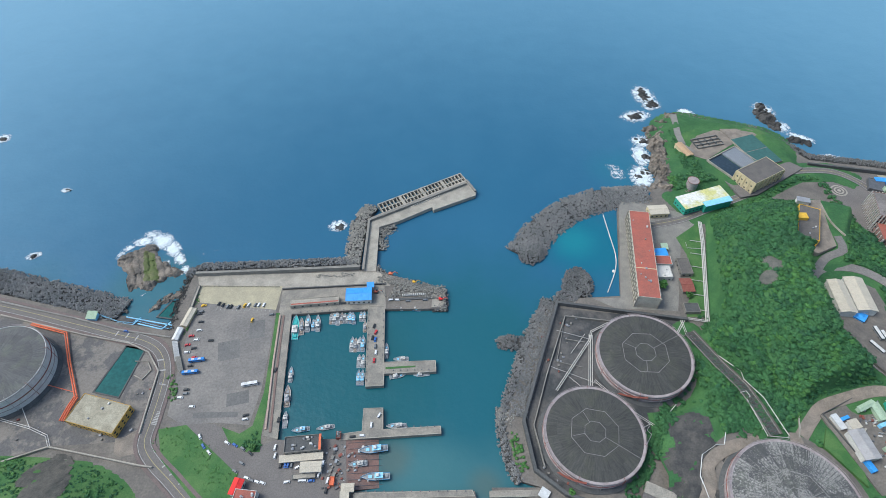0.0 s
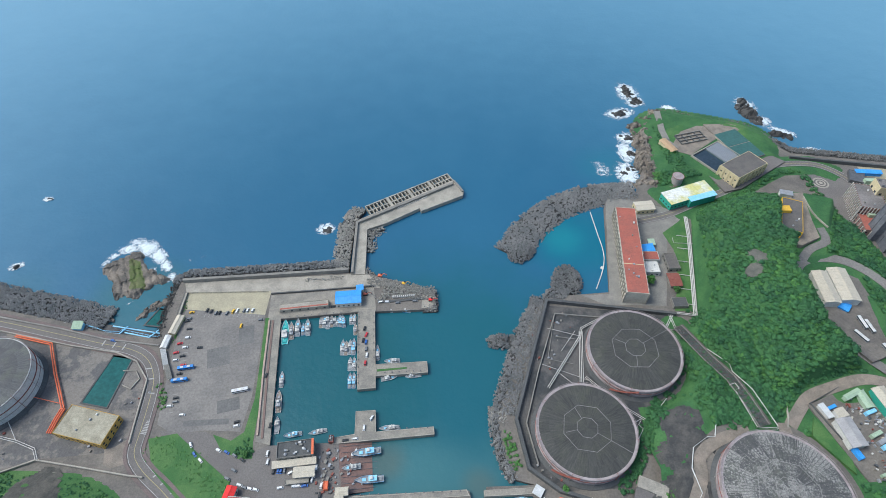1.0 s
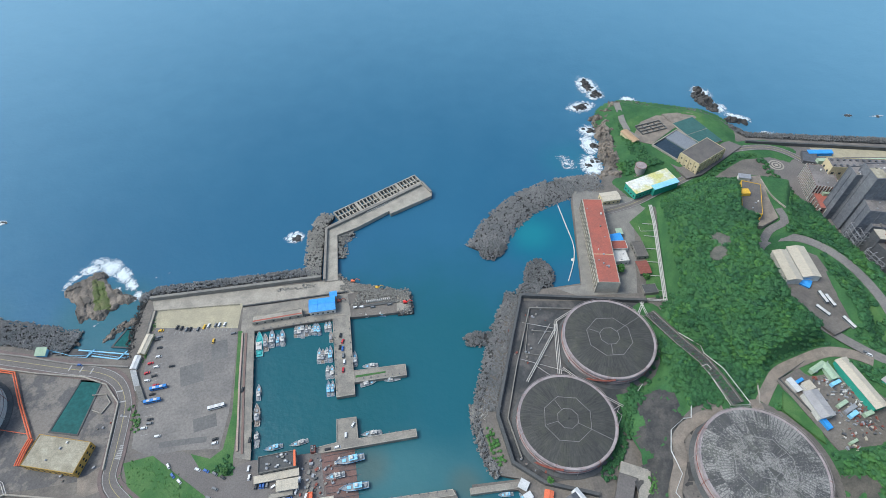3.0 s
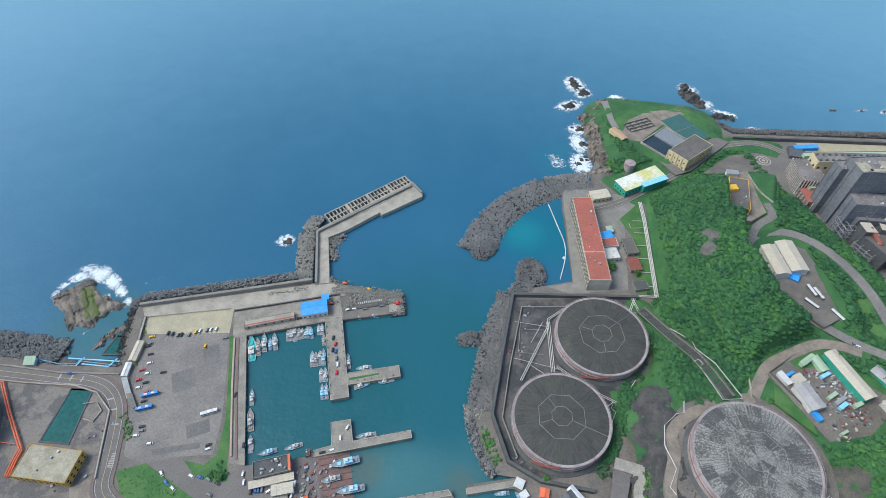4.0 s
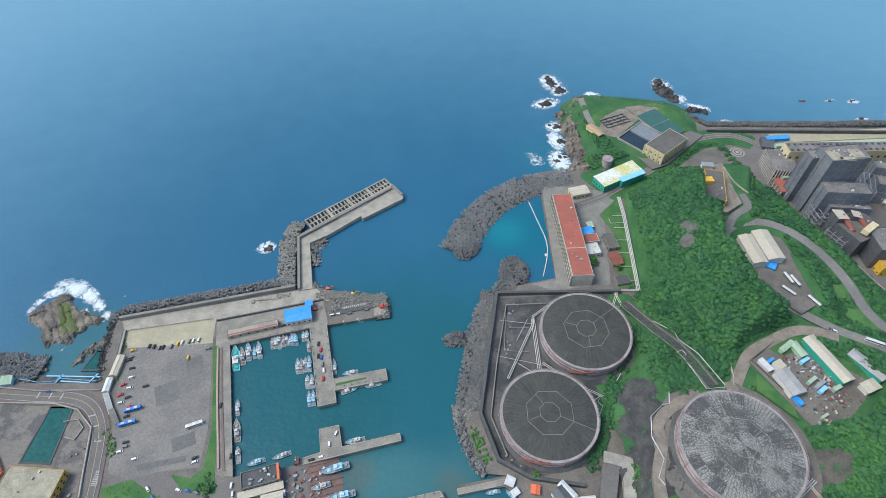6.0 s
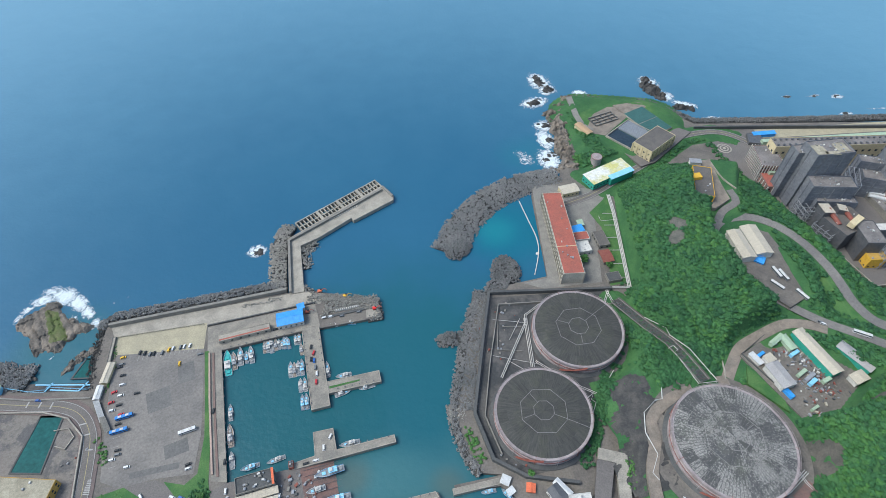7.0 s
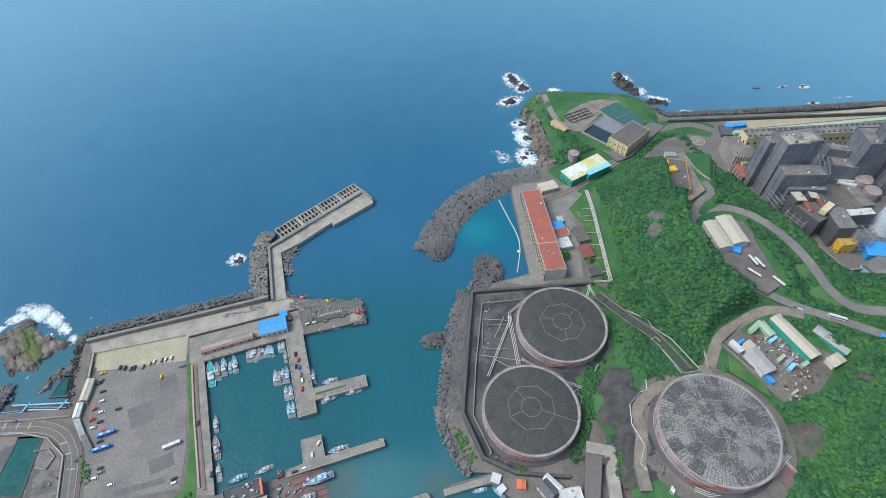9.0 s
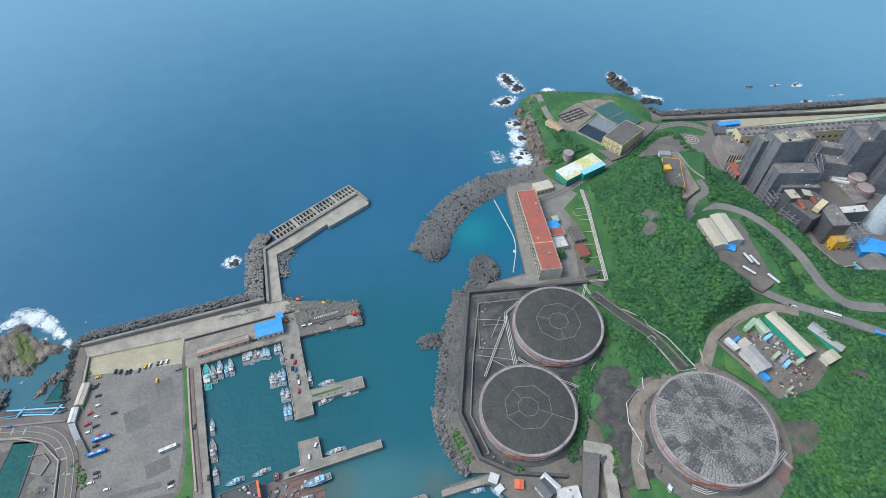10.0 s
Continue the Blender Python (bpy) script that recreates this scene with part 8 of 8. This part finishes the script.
for k, s in ((2, (-122.2, 249.2, 23.2, 96)), (4, (-117.2, 249.9, 16.1, 98)), (0, (-112.5, 253, 16.7, 94)), (3, (-107.8, 251.3, 11.1, 94)), (0, (-104.1, 253, 15.7, 97)),
             (4, (-93.5, 258.2, 11.8, 91)), (0, (-90.9, 258.5, 12.4, 93)), (1, (-88.3, 258, 13.6, 95)), (4, (-85, 258.5, 11.3, 94)), (1, (-82.4, 258.2, 9.6, 91)), (0, (-79.9, 257.7, 8.5, 96)), (3, (-77.9, 258.8, 12, 98)), (3, (-75.3, 258.2, 12, 101)), (0, (-69, 259.9, 9.6, 93)), (0, (-66.2, 260.2, 10.2, 93))):
    moor(k, s, "moored at the inner quay wall")
for k, s in ((4, (-64.8, 249.9, 10.5, 93)), (0, (-73.7, 233, 13.6, 90)), (4, (-70.9, 232.4, 12.6, 90)), (1, (-67.8, 233.2, 13.1, 90)), (3, (-64.9, 233.5, 14.7, 92)), (1, (-66.5, 217.8, 11.5, 91)), (0, (-63.2, 217.8, 11.6, 93)), (3, (-65.6, 203.6, 13, 92)), (3, (-62.5, 203.6, 13, 92)),
             (0, (-45.5, 227.3, 13.4, 92)), (0, (-33.4, 219.8, 12.1, -178)), (0, (-35.3, 205.2, 12.9, 13)), (1, (-16.7, 206.4, 12.3, -173))):
    moor(k, s, "moored at the finger quay")
for k, s in ((1, (-37.2, 267.6, 9.5, -14)), (3, (-24.7, 267.6, 11.4, 168)), (0, (-118.2, 206, 13.1, 94)), (4, (-117.5, 187.9, 17.5, 96)), (1, (-115.8, 169.4, 12.6, 95)), (3, (-103.2, 162.1, 12.9, -171)), (0, (-85.4, 163.6, 13, -169)), (0, (-33.9, 164.9, 14.4, -177)), (3, (54.9, 112.9, 10.4, 179)), (3, (66.9, 108.3, 10.3, 125))):
    moor(k, s, "moored along the quay")
for k, s in ((3, (-49.1, 147.1, 20.2, -173)), (0, (-58.9, 136.9, 12.8, -173)), (3, (-45.9, 128.3, 19.2, -177))):
    moor(k, s, "hauled up on the slipway", 1.9)

# rails, chocks and loose gear on the slipway
for k in range(8):
    a, b = Vector((-67.3, 151.2)).lerp(Vector((-64, 121.5)), k / 7), Vector((-39.8, 154.6)).lerp(Vector((-37.8, 124.5)), k / 7)
    single("slip_rail", tube(bmesh.new(), [(a.x, a.y, 3.1), (b.x, b.y, -0.5)], 0.16, 5), STEEL_DARK, "dark steel rail on the slipway", "rail", group="slipway rails")
rnd = random.Random(31)
for k in range(46):
    a, b = Vector((-73.7, 150.8)), Vector((-50.9, 120))
    x, y = rnd.uniform(a.x, b.x), rnd.uniform(b.y, a.y)
    f = max(0.0, min(1.0, (x - (-68.2, 144.8)[0]) / 33.0))
    z = 3.05 - 4.0 * f
    s = rnd.uniform(0.5, 1.6)
    single("gear_crate", box(bmesh.new(), x, y, z - 0.2, z + s * 0.8, s * 1.4, s, rnd.uniform(0, 90), bevel=0.05), (STEEL_GREY, RUST, WHITE, CONCRETE, STEEL_DARK)[k % 5], "crate of loose gear beside the slipway", "crate", group="gear beside the slipway")
for k in range(30):
    x, y = rnd.uniform((-82.8, 144.8)[0], (-70.5, 144.8)[0]), rnd.uniform((-73.6, 118.9)[1], (-77.7, 150.8)[1])
    s = rnd.uniform(0.6, 2.0)
    single("gear_crate", box(bmesh.new(), x, y, 3.05, 3.1 + s * 0.7, s * 1.5, s, rnd.uniform(0, 90), bevel=0.05), (STEEL_DARK, CONCRETE, RUST, CONCRETE_DARK, STEEL_GREY)[k % 5], "crate of loose gear beside the slipway", "crate", group="gear beside the slipway")
# brown strip and kerb of the quay road
single("wall", band(bmesh.new(), [(-133.3, 259.4), (-129.5, 211), (-124.2, 159)], 1.6, 2.6, 3.5), surf("rusty_kerb", (0.20, 0.13, 0.11), (0.15, 0.11, 0.095), 0.3, 2.0), "rust-brown low wall along the quay road", "wall", "structure")
# mooring bollards and tyre fenders of the quays
def mooring_line(a, b, n, z):
    for k in range(n):
        p = Vector(a).lerp(Vector(b), (k + 0.5) / n)
        t = thing("mooring_bollard", "dark iron mooring bollard on the quay edge", "bollard", (p.x, p.y, z), "mooring bollards")
        part("post", lathe(bmesh.new(), [(0.35, -0.1), (0.28, 0.5), (0.5, 0.6), (0.5, 0.8), (0.2, 0.9)], 10), STEEL_DARK, t)


mooring_line((-62.3, 263.9), (-58.6, 196.6), 10, 3.4)
mooring_line((-49.9, 263.9), (-47.7, 218.4), 7, 3.4)
mooring_line((-126.2, 259.4), (-117.7, 156.9), 14, 3.07)
mooring_line((-122.9, 262.2), (-68.7, 266.2), 9, 3.07)
mooring_line((-38.4, 163.2), (-3.7, 163.2), 7, 3.45)
mooring_line((-41.2, 208), (-8.3, 209), 6, 3.3)
mooring_line((-54.5, 118.2), (18.2, 118.5), 12, 3.45)

# light green trees beside the pump house
def tree(x, y, z, r, h):
    t = thing("tree", "small round tree with light green leaves", "tree", (x, y, z))
    bm = bmesh.new()
    tube(bm, [(0, 0, -0.3), (0.1, 0, h * 0.5), (0.15, 0.1, h)], 0.22, 7)
    for k in range(5):
        a = k * 1.3
        tube(bm, [(0.1, 0, h * 0.5), (math.cos(a) * r * 0.5, math.sin(a) * r * 0.5, h + r * 0.2)], 0.09, 5)
    part("trunk", bm, BARK, t)
    vs, fs = [], []
    rnd = random.Random(int(x * 10))
    for k in range(26):
        v, f = TREE_CROWNS[k % 5]
        d = Vector((rnd.gauss(0, 1), rnd.gauss(0, 1), rnd.gauss(0, 0.7))).normalized() * r * rnd.uniform(0.25, 0.8)
        o = len(vs)
        s = r * rnd.uniform(0.22, 0.42)
        vs += [(p[0] * s + d.x, p[1] * s + d.y, p[2] * s + d.z * 0.8 + h + r * 0.4) for p in v]
        fs += [tuple(i + o for i in q) for q in f]
    me = bpy.data.meshes.new("crown")
    me.from_pydata(vs, [], fs)
    me.materials.append(LEAVES_LIGHT)
    ob = new("crown", me)
    ob.parent = t


for p, r in (((190.5, 289.2), 4.6), ((210.6, 278.9), 3.2), ((215.9, 292.2), 1.8), ((-133.5, 147.6), 2.6), ((85.4, 116.5), 3.0)):
    tree(*p, 3.0, r, 2.2)

# loose scrap in the yard on the hill
rnd = random.Random(4)
SCRAP = [RUST, STEEL_GREY, WHITE, STEEL_DARK, CONCRETE, BEIGE_SHEET]
for c0, n, spread in (((310.5, 152.6), 70, 9), ((304.7, 131.8), 26, 7), ((312.9, 129.5), 34, 6), ((297.5, 119.3), 26, 8), ((301.8, 158.2), 20, 5)):
    for k in range(n):
        x, y = c0[0] + rnd.gauss(0, spread), c0[1] + rnd.gauss(0, spread)
        z = max(18.2, height(x, y))
        single("scrap_piece", box(bmesh.new(), x, y, z, z + rnd.uniform(0.5, 1.8), rnd.uniform(0.6, 3.2), rnd.uniform(0.5, 1.6), rnd.uniform(0, 180), bevel=0.06), SCRAP[rnd.randrange(6)] if c0[0] < 330 or k % 2 else WHITE, "loose piece of scrap in the yard", "scrap", group="scrap heap in the yard")

# ---- single armour blocks of the near bank ----
rnd = random.Random(9)
for x, y, z, s, _ in NEAR_BLOCKS:
    ob = new("armour_block", tetra_mesh)
    ob.parent = revetment
    ob.matrix_local = Matrix.LocRotScale((x, y, z), Euler([rnd.random() * math.tau for _ in range(3)]), (s, s, s))
